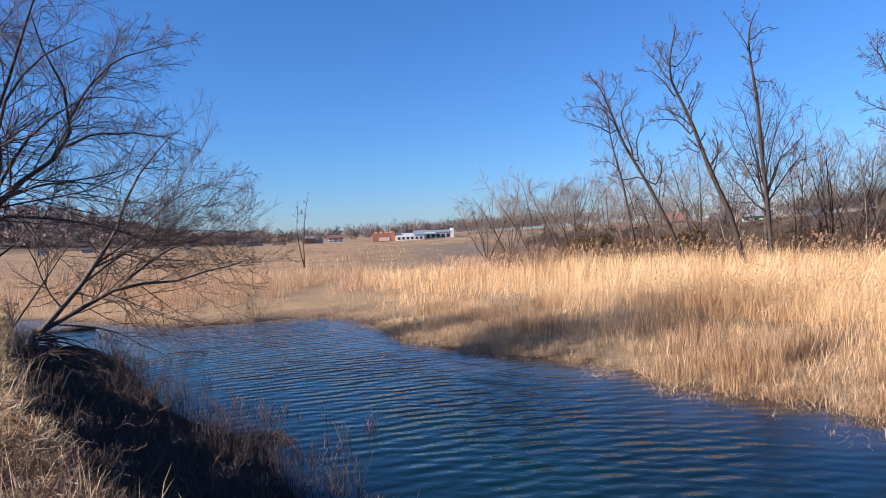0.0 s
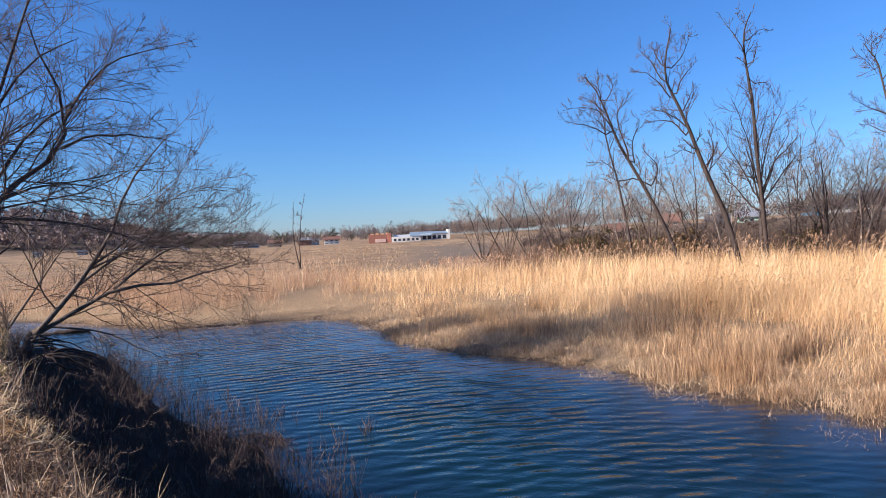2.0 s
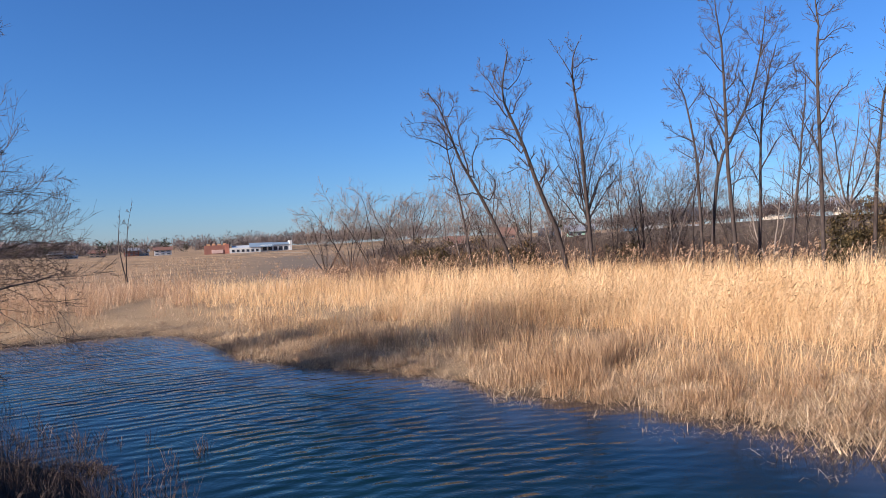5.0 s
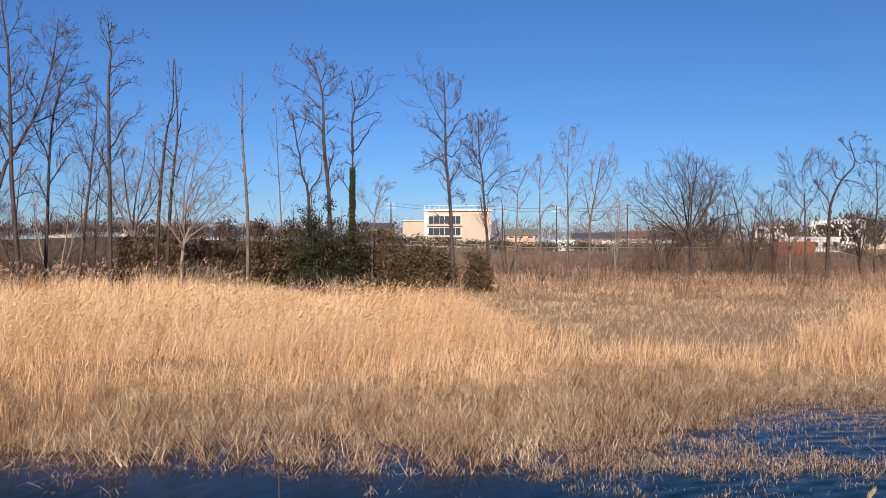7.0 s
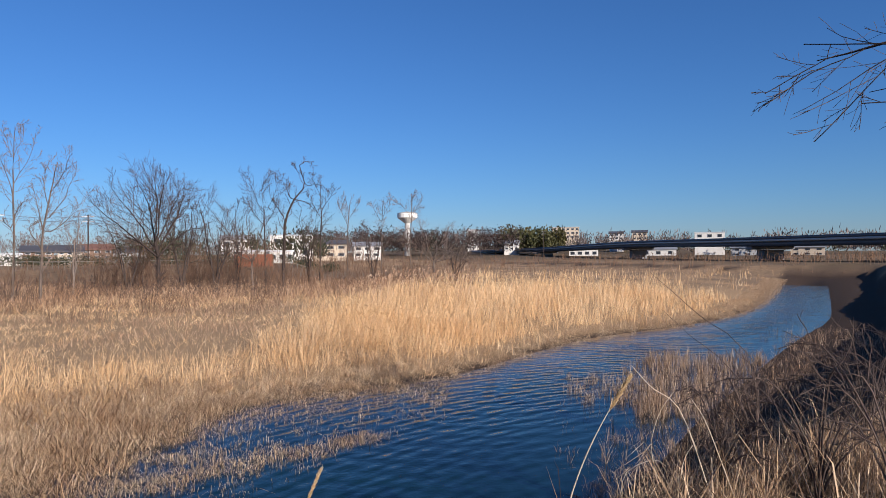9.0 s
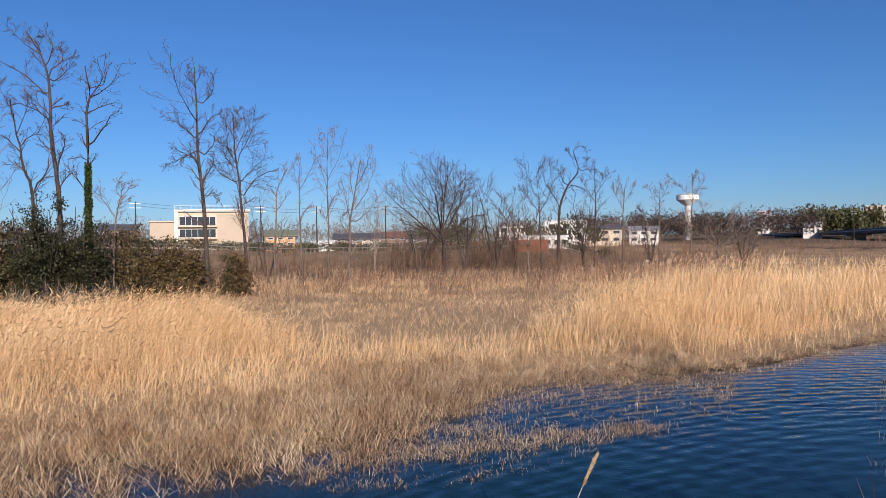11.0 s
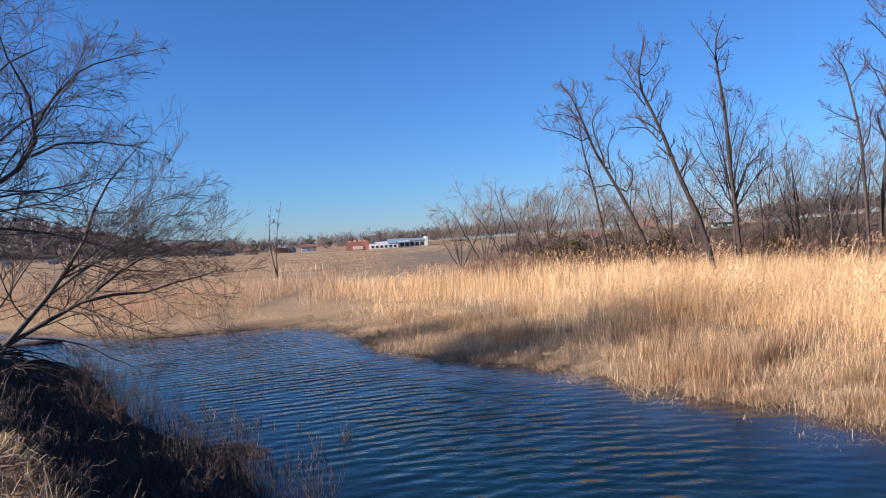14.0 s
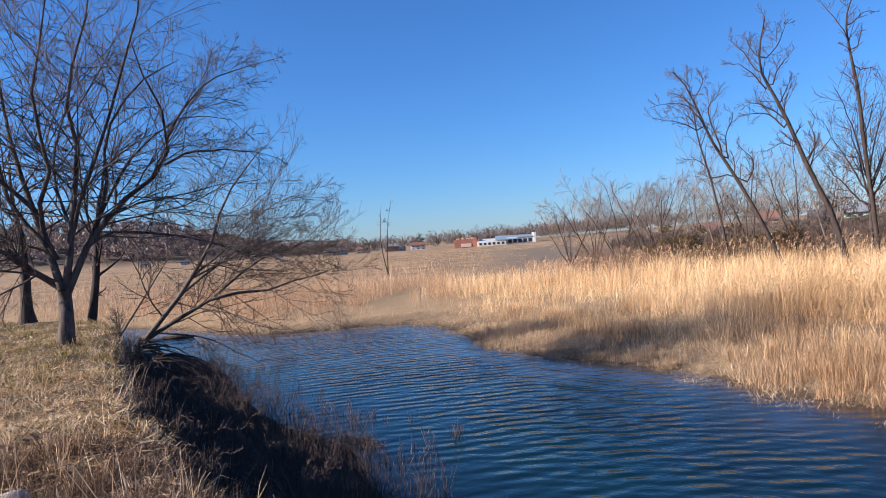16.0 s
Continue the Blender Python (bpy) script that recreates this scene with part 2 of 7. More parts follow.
def mesh_from(name, verts, faces, material, smooth=False):
    """A mesh from an array of points and an array of faces that all have as many corners."""
    verts, faces = np.asarray(verts, np.float32).reshape(-1, 3), np.asarray(faces, np.int32)
    me, k = bpy.data.meshes.new(name), faces.shape[1]
    me.vertices.add(len(verts))
    me.vertices.foreach_set("co", verts.ravel())
    me.loops.add(faces.size)
    me.loops.foreach_set("vertex_index", faces.ravel())
    me.polygons.add(len(faces))
    me.polygons.foreach_set("loop_start", np.arange(0, faces.size, k, dtype=np.int32))
    me.polygons.foreach_set("loop_total", np.full(len(faces), k, np.int32))
    if smooth:
        me.polygons.foreach_set("use_smooth", np.ones(len(faces), bool))
    me.materials.append(material)
    me.update(calc_edges=True)
    return me


def under(parent, ob):
    ob.parent = parent
    return ob


def part(name, bm, material, parent, label=""):
    """Links a bmesh as one mesh object under a thing or a part."""
    me = bpy.data.meshes.new(name)
    bm.to_mesh(me)
    bm.free()
    me.materials.append(material)
    ob = under(parent, new(name, me))
    return tagged(ob, label) if label else ob


def box(bm, x0, y0, z0, x1, y1, z1, bevel=0.0):
    made = bmesh.ops.create_cube(bm, size=1.0, matrix=Matrix.Translation(((x0 + x1) / 2, (y0 + y1) / 2, (z0 + z1) / 2)) @ Matrix.Diagonal((x1 - x0, y1 - y0, z1 - z0, 1)))
    if bevel:
        edges = list({e for v in made["verts"] for e in v.link_edges})
        bmesh.ops.bevel(bm, geom=edges, offset=bevel, segments=1, affect="EDGES")
    return bm


def boxed(*args, **more):
    return box(bmesh.new(), *args, **more)


def polar(az, d):
    return d * math.sin(radians(az)), d * math.cos(radians(az))


def smooth(a, b, v):
    t = np.clip((np.asarray(v, float) - a) / (b - a), 0, 1)
    return t * t * (3 - 2 * t)


def unit(v):
    return v / np.maximum(np.linalg.norm(v, axis=-1, keepdims=True), 1e-9)


def tubes(paths, radii, sides):
    """Tapered tubes along paths (n, p, 3): points and quads."""
    n, p, _ = paths.shape
    tan = unit(np.gradient(paths, axis=1))
    ref = np.where(np.abs(tan[:, :1, 2:]) > 0.9, np.array((1.0, 0, 0)), UP)
    u = unit(np.cross(tan, np.broadcast_to(ref, tan.shape)))
    v = np.cross(tan, u)
    a = np.arange(sides) * 2 * np.pi / sides
    ring = u[:, :, None] * np.cos(a)[:, None] + v[:, :, None] * np.sin(a)[:, None]
    pts = paths[:, :, None] + ring * radii[:, :, None, None]
    i = np.arange(n * p * sides).reshape(n, p, sides)
    j = np.roll(i, -1, axis=2)
    q = np.stack([i[:, :-1], j[:, :-1], j[:, 1:], i[:, 1:]], -1).reshape(-1, 4)
    return pts.reshape(-1, 3), q


def spikes(paths, radii):
    """Fine twigs of two points, each a three-sided needle."""
    a, b = paths[:, 0], paths[:, -1]
    tan = unit(b - a)
    u = unit(np.cross(tan, np.where(np.abs(tan[:, 2:]) > 0.9, np.array((1.0, 0, 0)), UP)))
    w, r = np.cross(tan, u), radii[:, :1]
    v = np.stack([a + u * r, a - (u - 1.7 * w) * r * 0.5, a - (u + 1.7 * w) * r * 0.5, b], 1)
    i = np.arange(len(a))[:, None] * 4
    return v.reshape(-1, 3), np.stack([i + [0, 1, 3], i + [1, 2, 3], i + [2, 0, 3]], 1).reshape(-1, 3)


def halved(v, q):
    """Quads as triangles, to join with needles."""
    return v, np.concatenate([q[:, [0, 1, 2]], q[:, [0, 2, 3]]])


def joined(pieces):
    """Several (points, faces) as one."""
    vs, fs, n = [], [], 0
    for v, f in pieces:
        vs.append(v)
        fs.append(f + n)
        n += len(v)
    return np.concatenate(vs), np.concatenate(fs)


def spline(points, count):
    """A smooth line through a few points."""
    p = np.asarray(points, float)
    if len(p) == 2:
        p = np.array([p[0], (p[0] + p[1]) / 2, p[1]])
    e = np.concatenate([[2 * p[0] - p[1]], p, [2 * p[-1] - p[-2]]])
    out = []
    for s in np.linspace(0, len(p) - 1, count):
        k = min(int(s), len(p) - 2)
        t, (a, b, c, d) = s - k, e[k:k + 4]
        out.append(0.5 * (2 * b + (c - a) * t + (2 * a - 5 * b + 4 * c - d) * t * t + (3 * b - a - 3 * c + d) * t ** 3))
    return np.array(out)


def grow(rng, paths, radii, count, span, angle, length, points, rise=0.1, wiggle=0.15, thin=0.6, tip=0.3):
    """Branches off every path: count each, at shares span of it, leaving at about angle degrees, length times the path's own length."""
    n, p, _ = paths.shape
    own = np.linalg.norm(np.diff(paths, axis=1), axis=2).sum(1)
    s = (np.arange(count) + rng.random((n, count))) / count
    s = span[0] + (span[1] - span[0]) * s
    at = s * (p - 1)
    k = np.minimum(at.astype(int), p - 2)
    f = (at - k)[..., None]
    rows = np.arange(n)[:, None]
    start = paths[rows, k] * (1 - f) + paths[rows, k + 1] * f
    r0 = (radii[rows, k] * (1 - f[..., 0]) + radii[rows, k + 1] * f[..., 0]) * thin
    tan = unit(paths[rows, k + 1] - paths[rows, k])
    side = unit(np.cross(tan, rng.normal(size=tan.shape)))
    a = np.radians(angle * rng.uniform(0.65, 1.35, (n, count)))[..., None]
    d = (tan * np.cos(a) + side * np.sin(a)).reshape(-1, 3)
    start, r0 = start.reshape(-1, 3), r0.reshape(-1)
    size = (own[:, None] * length * (1.1 - 0.6 * s) * rng.uniform(0.55, 1.25, (n, count))).reshape(-1, 1)
    out = [start]
    for _ in range(points - 1):
        d = unit(d + UP * rise + rng.normal(size=d.shape) * wiggle)
        out.append(out[-1] + d * size / (points - 1))
    shrink = np.linspace(1, tip, points)
    return np.stack(out, 1), r0[:, None] * shrink

# ---------------------------------------------------------------- the lie of the land
FAR_SHORE = spline([(-75, 62), (-45, 44), (-30, 37), (-21, 33), (-17, 31), (-12, 27.4), (-9, 27), (-6.5, 27.8), (-4.6, 27.6), (-3.5, 26.2), (-2.5, 23.6), (-1.5, 21.1), (-0.1, 18.7), (1.6, 17.2), (2.8, 16.0),
                    (3.7, 14.7), (4.3, 13.2), (5.1, 12.2), (5.9, 11.5), (6.8, 10.1), (7.6, 8.8), (8.7, 7.6), (9.5, 6.5), (9.8, 5.2), (10.1, 3.8), (11.2, 2.4), (13, 1.2), (15, -0.2), (16.2, -2.4), (16.4, -4.8), (17.2, -7), (19.2, -9.6),
                    (21.8, -13.2), (23.2, -16.2), (24.4, -19.6), (27.2, -25), (36, -36), (60, -62)], 120)[:, :2]
NEAR_SHORE = spline([(-80, 54), (-50, 38), (-33, 31), (-23, 27.5), (-17, 24.8), (-12.2, 23), (-8.8, 19), (-6.4, 15), (-4.6, 12.5), (-2.9, 10.9), (-2.0, 8.8), (-0.6, 7), (1.4, 5.7), (3.6, 4), (5.4, 1.4), (6.3, -1.4), (7.4, -4.2),
                     (8.7, -6.3), (10.9, -9.0), (13.6, -12.6), (17.0, -17.2), (20.4, -22), (24.6, -28), (35, -40), (60, -68)], 120)[:, :2]
BANK_TOP = spline([(-80, 46), (-50, 33), (-33, 27), (-24, 24.5), (-18, 22.5), (-13.8, 20.6), (-11.4, 17.4), (-9.5, 14.5), (-7.6, 11.5), (-6.0, 9.1), (-4.9, 7.5), (-3.6, 6.0), (-2.5, 4.5), (-0.6, 3.0), (1.8, 1.7), (3.0, 0), (3.9, -2.2),
                   (4.3, -4.9), (5.5, -7.9), (7.6, -11.2), (10.4, -15.6), (13.6, -20.4), (17.4, -25.8), (24, -33), (33, -45), (56, -73)], 120)[:, :2]
POND = np.concatenate([FAR_SHORE, NEAR_SHORE[::-1]])


def to_line(x, y, line):
    """Distance from points to a polyline."""
    p = np.stack([np.ravel(x), np.ravel(y)], 1)
    best = np.full(len(p), 1e18)
    for a, b in zip(line[:-1], line[1:]):
        d = b - a
        t = np.clip(((p - a) @ d) / (d @ d), 0, 1)
        best = np.minimum(best, ((p - a - t[:, None] * d) ** 2).sum(1))
    return np.sqrt(best).reshape(np.shape(x))


def in_pond(x, y):
    x, y = np.asarray(x, float), np.asarray(y, float)
    inside = np.zeros(x.shape, bool)
    for (ax, ay), (bx, by) in zip(POND, np.roll(POND, -1, axis=0)):
        if ay != by:
            inside ^= ((ay > y) != (by > y)) & (x < (bx - ax) * (y - ay) / (by - ay) + ax)
    return inside


def wave(x, y, scale, seed):
    """Smooth noise between -1 and 1, from a few crossing sines."""
    r = np.random.RandomState(seed)
    out = 0
    for k in range(7):
        a, f = r.rand() * 6.283, (0.5 + 1.5 * r.rand()) / scale
        out = out + np.sin((x * np.cos(a) + y * np.sin(a)) * f * 6.283 + r.rand() * 6.283)
    return out / 4.0


def az_of(x, y):
    return np.degrees(np.arctan2(x, y))


def dt_of(x, y):
    """How wide the bank's slope is at a place, from the water to its top edge."""
    s = to_line(BANK_TOP[:, 0], BANK_TOP[:, 1], NEAR_SHORE)
    p = np.stack([np.ravel(x), np.ravel(y)], 1)
    best, width = np.full(len(p), 1e18), np.zeros(len(p))
    for (ax, ay), w in zip(BANK_TOP, s):
        d = (p[:, 0] - ax) ** 2 + (p[:, 1] - ay) ** 2
        k = d < best
        best[k], width[k] = d[k], w
    return width.reshape(np.shape(x))


def land(x, y):
    """Height of the ground, and the distances to the far and near shore."""
    x, y = np.asarray(x, float), np.asarray(y, float)
    df, dn = to_line(x, y, FAR_SHORE), to_line(x, y, NEAR_SHORE)
    wet = in_pond(x, y)
    az, r = az_of(x, y), np.hypot(x, y)
    far = -0.02 + 0.07 * np.minimum(df, 1.0) + 0.4 * smooth(0, 6, df) + 0.05 * wave(x, y, 3.0, 1) * smooth(0.5, 4, df)
    crest = np.interp(az, [-180, -60, -20, -6, 4, 12, 22, 42, 62, 75, 95, 112, 180], [1.5, 1.2, 1.3, 1.3, 1.9, 2.6, 2.9, 4.2, 3.0, 1.8, 1.8, 1.2, 1.2])
    start = np.interp(az, [-180, -20, 4, 14, 30, 95, 112, 180], [200, 200, 190, 110, 78, 74, 150, 150])
    far = far + (crest - 0.4) * smooth(0, 1, (r - start) / np.interp(az, [-20, 4, 14, 30, 95, 120], [80, 80, 30, 12, 12, 60]))
    far = far + np.interp(az, [-60, -10, 0, 15, 50, 100, 112, 140], [0, 0, 1, 2, 3, 3, 4, 2]) * smooth(200, 420, r)
    dt = to_line(x, y, BANK_TOP)
    slope = dn / np.maximum(dn + dt, 1e-6)
    top = dn > dt_of(x, y)
    rise = np.where(top, 1.5, np.minimum(1.5, -0.02 + 0.12 * np.minimum(dn, 1.0) + 0.25 * slope + 1.15 * smooth(0.66, 0.99, slope)))
    near = rise + 0.06 * wave(x, y, 2.2, 2) * smooth(0.6, 3, dn) + 0.1 * wave(x, y, 14, 3) * smooth(3, 9, dn)
    side = smooth(-4, 4, df - dn)
    z = far * (1 - side) + near * side
    hill = lambda a, d, wa, wd, h: h * np.exp(-((az - a) / wa) ** 2 - ((r - d) / wd) ** 2)
    z = z + hill(-36, 760, 11, 150, 34) + hill(-28, 820, 6, 130, 16) + hill(-60, 800, 14, 200, 38) + hill(-15, 2300, 10, 400, 26) + hill(118, 620, 14, 180, 9)
    z = np.where(wet, -0.02 - 0.08 * np.minimum(np.minimum(df, dn), 1.0) - 0.7 * smooth(0.0, 3.0, np.minimum(df, dn)), z)
    return z, df, dn, wet


def ground_z(x, y):
    return float(land(np.array([x]), np.array([y]))[0][0])


def ring_grid(angles, rings):
    a, r = np.radians(np.asarray(angles))[None, :], np.asarray(rings)[:, None]
    return r * np.sin(a), r * np.cos(a)


def grid_faces(rows, cols, closed):
    i = np.arange(rows * cols).reshape(rows, cols)
    j = np.roll(i, -1, axis=1)
    f = np.stack([i[:-1], i[1:], j[1:], j[:-1]], -1)
    return (f if closed else f[:, :-1]).reshape(-1, 4)


def spread(me, name, values):
    me.attributes.new(name, "FLOAT", "POINT").data.foreach_set("value", np.asarray(values, np.float32).ravel())


def build_ground():
    angles = np.concatenate([np.arange(-48, 150, 0.7), np.arange(150, 312, 6.0)])
    rings = [0.4]
    while rings[-1] < 4200:
        rings.append(rings[-1] * (1.015 if 3 < rings[-1] < 26 else 1.025 if 3 < rings[-1] < 60 else 1.07 if rings[-1] > 3 else 1.25))
    x, y = ring_grid(angles, rings)
    z, df, dn, wet = land(x, y)
    nv = x.size
    verts = np.concatenate([np.stack([x, y, z], -1).reshape(-1, 3), [(0, 0, 1.5)]])
    faces = grid_faces(*x.shape, True)
    m = x.shape[1]
    faces = faces.tolist() + [[nv, k, (k + 1) % m] for k in range(m)]
    me = bpy.data.meshes.new("ground")
    me.from_pydata(verts.tolist(), [], faces)
    me.polygons.foreach_set("use_smooth", np.ones(len(faces), bool))
    me.materials.append(M_GROUND)
    az, r = az_of(x, y), np.hypot(x, y)
    end = lambda v: np.append(v.ravel(), 0.0)
    spread(me, "field", end(smooth(45, 75, r)))
    patch = np.exp(-((az - 3) / 5.5) ** 2) * smooth(48, 60, r) * (1 - smooth(170, 200, r)) + np.exp(-((az - 98) / 7) ** 2) * smooth(45, 60, r) * (1 - smooth(100, 120, r))
    spread(me, "soil", end(np.clip(1.3 * patch, 0, 1)))
    spread(me, "bank", end((dn < df) * smooth(0.8, 1.05, z / 1.5)))
    spread(me, "woods", end(np.clip(smooth(500, 560, r) * (az > -75) * (az < -12) + smooth(56, 66, r) * (1 - smooth(190, 260, r)) * smooth(5, 12, az) * (1 - smooth(64, 68, az)) + 0.3 * smooth(46, 56, r) * (1 - smooth(190, 260, r)) * smooth(64, 68, az) * (1 - smooth(94, 100, az)), 0, 1)))
    # up the near bank this dark colour also paints the slope's shade
    spread(me, "mud_and_shade", end(np.where(wet, 1, np.where(dn < df, 1 - smooth(0.95, 1.35, z + 0.1 * wave(x, y, 1.5, 9)), 1 - smooth(0.2, 1.2, df + 0.3 * wave(x, y, 1.5, 8))))))
    tagged(new("ground", me), "straw-coloured winter marsh, banks and fields reaching the horizon", "ground", kind="structure")


build_ground()


def build_water():
    angles, rings = np.arange(-62, 149, 0.6), [2.4]
    while rings[-1] < 70:
        rings.append(rings[-1] * (1.012 if rings[-1] < 34 else 1.03))
    x, y = ring_grid(angles, rings)
    rng = np.random.RandomState(5)
    z = np.zeros_like(x)
    calm = 0.7 + 0.25 * wave(x, y, 9.0, 21)
    for k in range(8):
        L = 0.75 * 1.8 ** rng.rand()
        c = np.array((3.0, -7.0)) + rng.normal(size=2) * 3.0
        away = np.hypot(x - c[0], y - c[1])
        z += 0.0014 * L * np.sin(away * 6.283 / L + 1.2 * wave(x, y, 5.0, 30 + k) + rng.rand() * 6.283)
    df, dn = to_line(x, y, FAR_SHORE), to_line(x, y, NEAR_SHORE)
    wet = in_pond(x, y)
    shore = np.minimum(df, dn)
    fetch = np.where(wet, smooth(0.0, 3.5, shore), 0)
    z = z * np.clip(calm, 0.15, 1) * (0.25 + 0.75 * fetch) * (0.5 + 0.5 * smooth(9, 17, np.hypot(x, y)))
    keep = (wet | (shore < 1.2)).ravel()
    faces = grid_faces(*x.shape, False)
    faces = faces[keep[faces].all(1)][:, ::-1]
    used = np.unique(faces)
    back = np.zeros(x.size, np.int64)
    back[used] = np.arange(len(used))
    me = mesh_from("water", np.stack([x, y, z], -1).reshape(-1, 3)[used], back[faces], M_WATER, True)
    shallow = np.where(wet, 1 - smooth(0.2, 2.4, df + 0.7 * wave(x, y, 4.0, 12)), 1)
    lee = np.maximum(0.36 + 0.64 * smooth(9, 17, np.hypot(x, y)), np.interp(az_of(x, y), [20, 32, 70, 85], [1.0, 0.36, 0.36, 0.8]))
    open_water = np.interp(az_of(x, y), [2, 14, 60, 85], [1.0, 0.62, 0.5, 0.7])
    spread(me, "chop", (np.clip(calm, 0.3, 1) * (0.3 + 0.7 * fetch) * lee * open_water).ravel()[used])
    spread(me, "shallow", (0.9 * shallow).ravel()[used])
    tagged(new("water", me), "dark blue pond water with fine wind ripples", "water", kind="structure")


build_water()

# ---------------------------------------------------------------- reeds and grass
def strips(base, tip_off, width, bend, rng):
    """Blades of three triangles: from base, over a bent middle, to a point."""
    n = len(base)
    a = rng.random(n) * 6.283
    w = np.stack([np.cos(a), np.sin(a), np.zeros(n)], 1) * (width / 2)[:, None]
    mid = base + tip_off * 0.55 + np.stack([np.zeros(n), np.zeros(n), bend], 1)
    v = np.stack([base - w, base + w, mid - w * 0.8, mid + w * 0.8, base + tip_off], 1)
    i = np.arange(n)[:, None] * 5
    f = np.stack([i + [0, 1, 3], i + [0, 3, 2], i + [2, 3, 4]], 1).reshape(-1, 3)
    return v.reshape(-1, 3), f


def diamonds(root, along, out, width, rng):
    """Leaves of two triangles: root, two sides of the middle, point."""
    n = len(root)
    side = unit(np.cross(along, rng.normal(size=(n, 3)))) * (width / 2)[:, None]
    mid = root + along * 0.45
    v = np.stack([root, mid - side, root + along + out, mid + side], 1)
    i = np.arange(n)[:, None] * 4
    return v.reshape(-1, 3), np.stack([i + [0, 1, 2], i + [0, 2, 3]], 1).reshape(-1, 3)


WIND = np.array((0.35, -0.75))  # the stand leans to this side


def reed_mesh(rng, x, y, z, h, width, leaves=2, plume=0.1, lean=0.11, leaf=1.0):
    n = len(x)
    base = np.stack([x, y, z], 1)
    sway = np.stack([wave(x, y, 2.4, 46), wave(x, y, 2.4, 47)], 1)
    off = np.concatenate([h[:, None] * (rng.normal(size=(n, 2)) * lean * 2.2 + WIND * lean * rng.uniform(0.2, 1.5, (n, 1)) + 0.12 * sway), (h * rng.uniform(0.85, 1, n))[:, None]], 1)
    broken = rng.random(n) < 0.42
    turn = rng.random(n) * 6.283
    fallen = np.stack([np.cos(turn), np.sin(turn), rng.uniform(0.4, 1.1, n)], 1) * (h * rng.uniform(0.45, 0.8, n))[:, None]
    off = np.where(broken[:, None], fallen, off)
    got = [strips(base, off, width, 0.06 * h, rng)]
    for k in range(leaves):
        s = rng.uniform(0.25, 0.98, n)[:, None]
        a = rng.random(n) * 6.283
        d = np.stack([np.cos(a) + 0.5 * WIND[0], np.sin(a) + 0.5 * WIND[1], rng.uniform(0.2, 3.0, n)], 1)
        along = unit(d) * (leaf * h * rng.uniform(0.08, 0.24, n))[:, None]
        droop = np.stack([0.3 * d[:, 0], 0.3 * d[:, 1], -rng.uniform(0.1, 1.6, n)], 1) * (0.05 * leaf * h)[:, None]
        got.append(diamonds(base + off * s, along * 1.25, droop, width * 0.55, rng))
    k = rng.random(n) < plume
    top = (base + off)[k]
    a = np.concatenate([WIND * rng.uniform(0.2, 0.7, (k.sum(), 1)), np.ones((k.sum(), 1))], 1)
    got.append(diamonds(top - a * (0.05 * h[k])[:, None], a * (0.2 * h[k])[:, None], np.zeros((k.sum(), 3)), width[k] * 1.2, rng))
    return joined(got)


def scatter(rng, count, az, rad, power=1.0):
    """Plan points by azimuth and distance; the density falls with the distance."""
    a = np.radians(rng.uniform(az[0], az[1], count))
    r = rad[0] + (rad[1] - rad[0]) * rng.random(count) ** power
    return r * np.sin(a), r * np.cos(a)


def trampled(az):
    """Depth of the beaten-down belt at the water."""
    return np.interp(az, [-20, 8, 25, 40, 55, 80, 100, 115], [0.8, 3.4, 4.2, 3.4, 3.0, 2.8, 1.8, 0.8])


def clearing_edge(az):
    """How far out the tall reeds reach before the clearing begins."""
    return np.interp(az, [40, 46, 54, 60, 66, 71, 75, 80, 88, 93, 98, 105, 110], [90, 42, 31, 26, 28, 23, 19, 17.5, 17.5, 19, 24, 39, 90])


def reed_height(x, y, df):
    """How tall the far bank's growth stands: trampled at the water, tall inside, low in the clearing."""
    az, r = az_of(x, y), np.hypot(x, y)
    d = trampled(az)
    h = 0.22 + 0.3 * smooth(0.3, d, df) + 0.62 * smooth(d, d + 3.2, df) + 0.42 * smooth(d + 2.5, d + 9, df)
    edge = clearing_edge(az) + 1.2 * wave(x, y, 6, 42)
    low = smooth(-3, 6, r - edge)
    gully = to_line(x, y, np.array([(-10.5, 28.0), (-7.6, 29.4), (-4.4, 30.0)])), to_line(x, y, np.array([(-5.6, 29.6), (-7.2, 34.5), (-6.7, 41.0)]))
    low = np.maximum(low, np.maximum(1 - smooth(0.9, 2.4, gully[0]), 1 - smooth(0.4, 1.3, gully[1])))
    low = np.maximum(low, smooth(42, 60, r) * np.interp(az, [-8, -4, 100, 106], [0.3, 0.75, 0.75, 0.25]))
    h = h * (1 - 0.8 * np.clip(low, 0, 1)) * np.interp(az, [-12, -6, 6, 12], [0.84, 0.74, 0.8, 1.0])
    return h * (0.93 + 0.14 * wave(x, y, 7, 40) + 0.11 * wave(x, y, 2, 41) + 0.07 * wave(x, y, 0.8, 43))


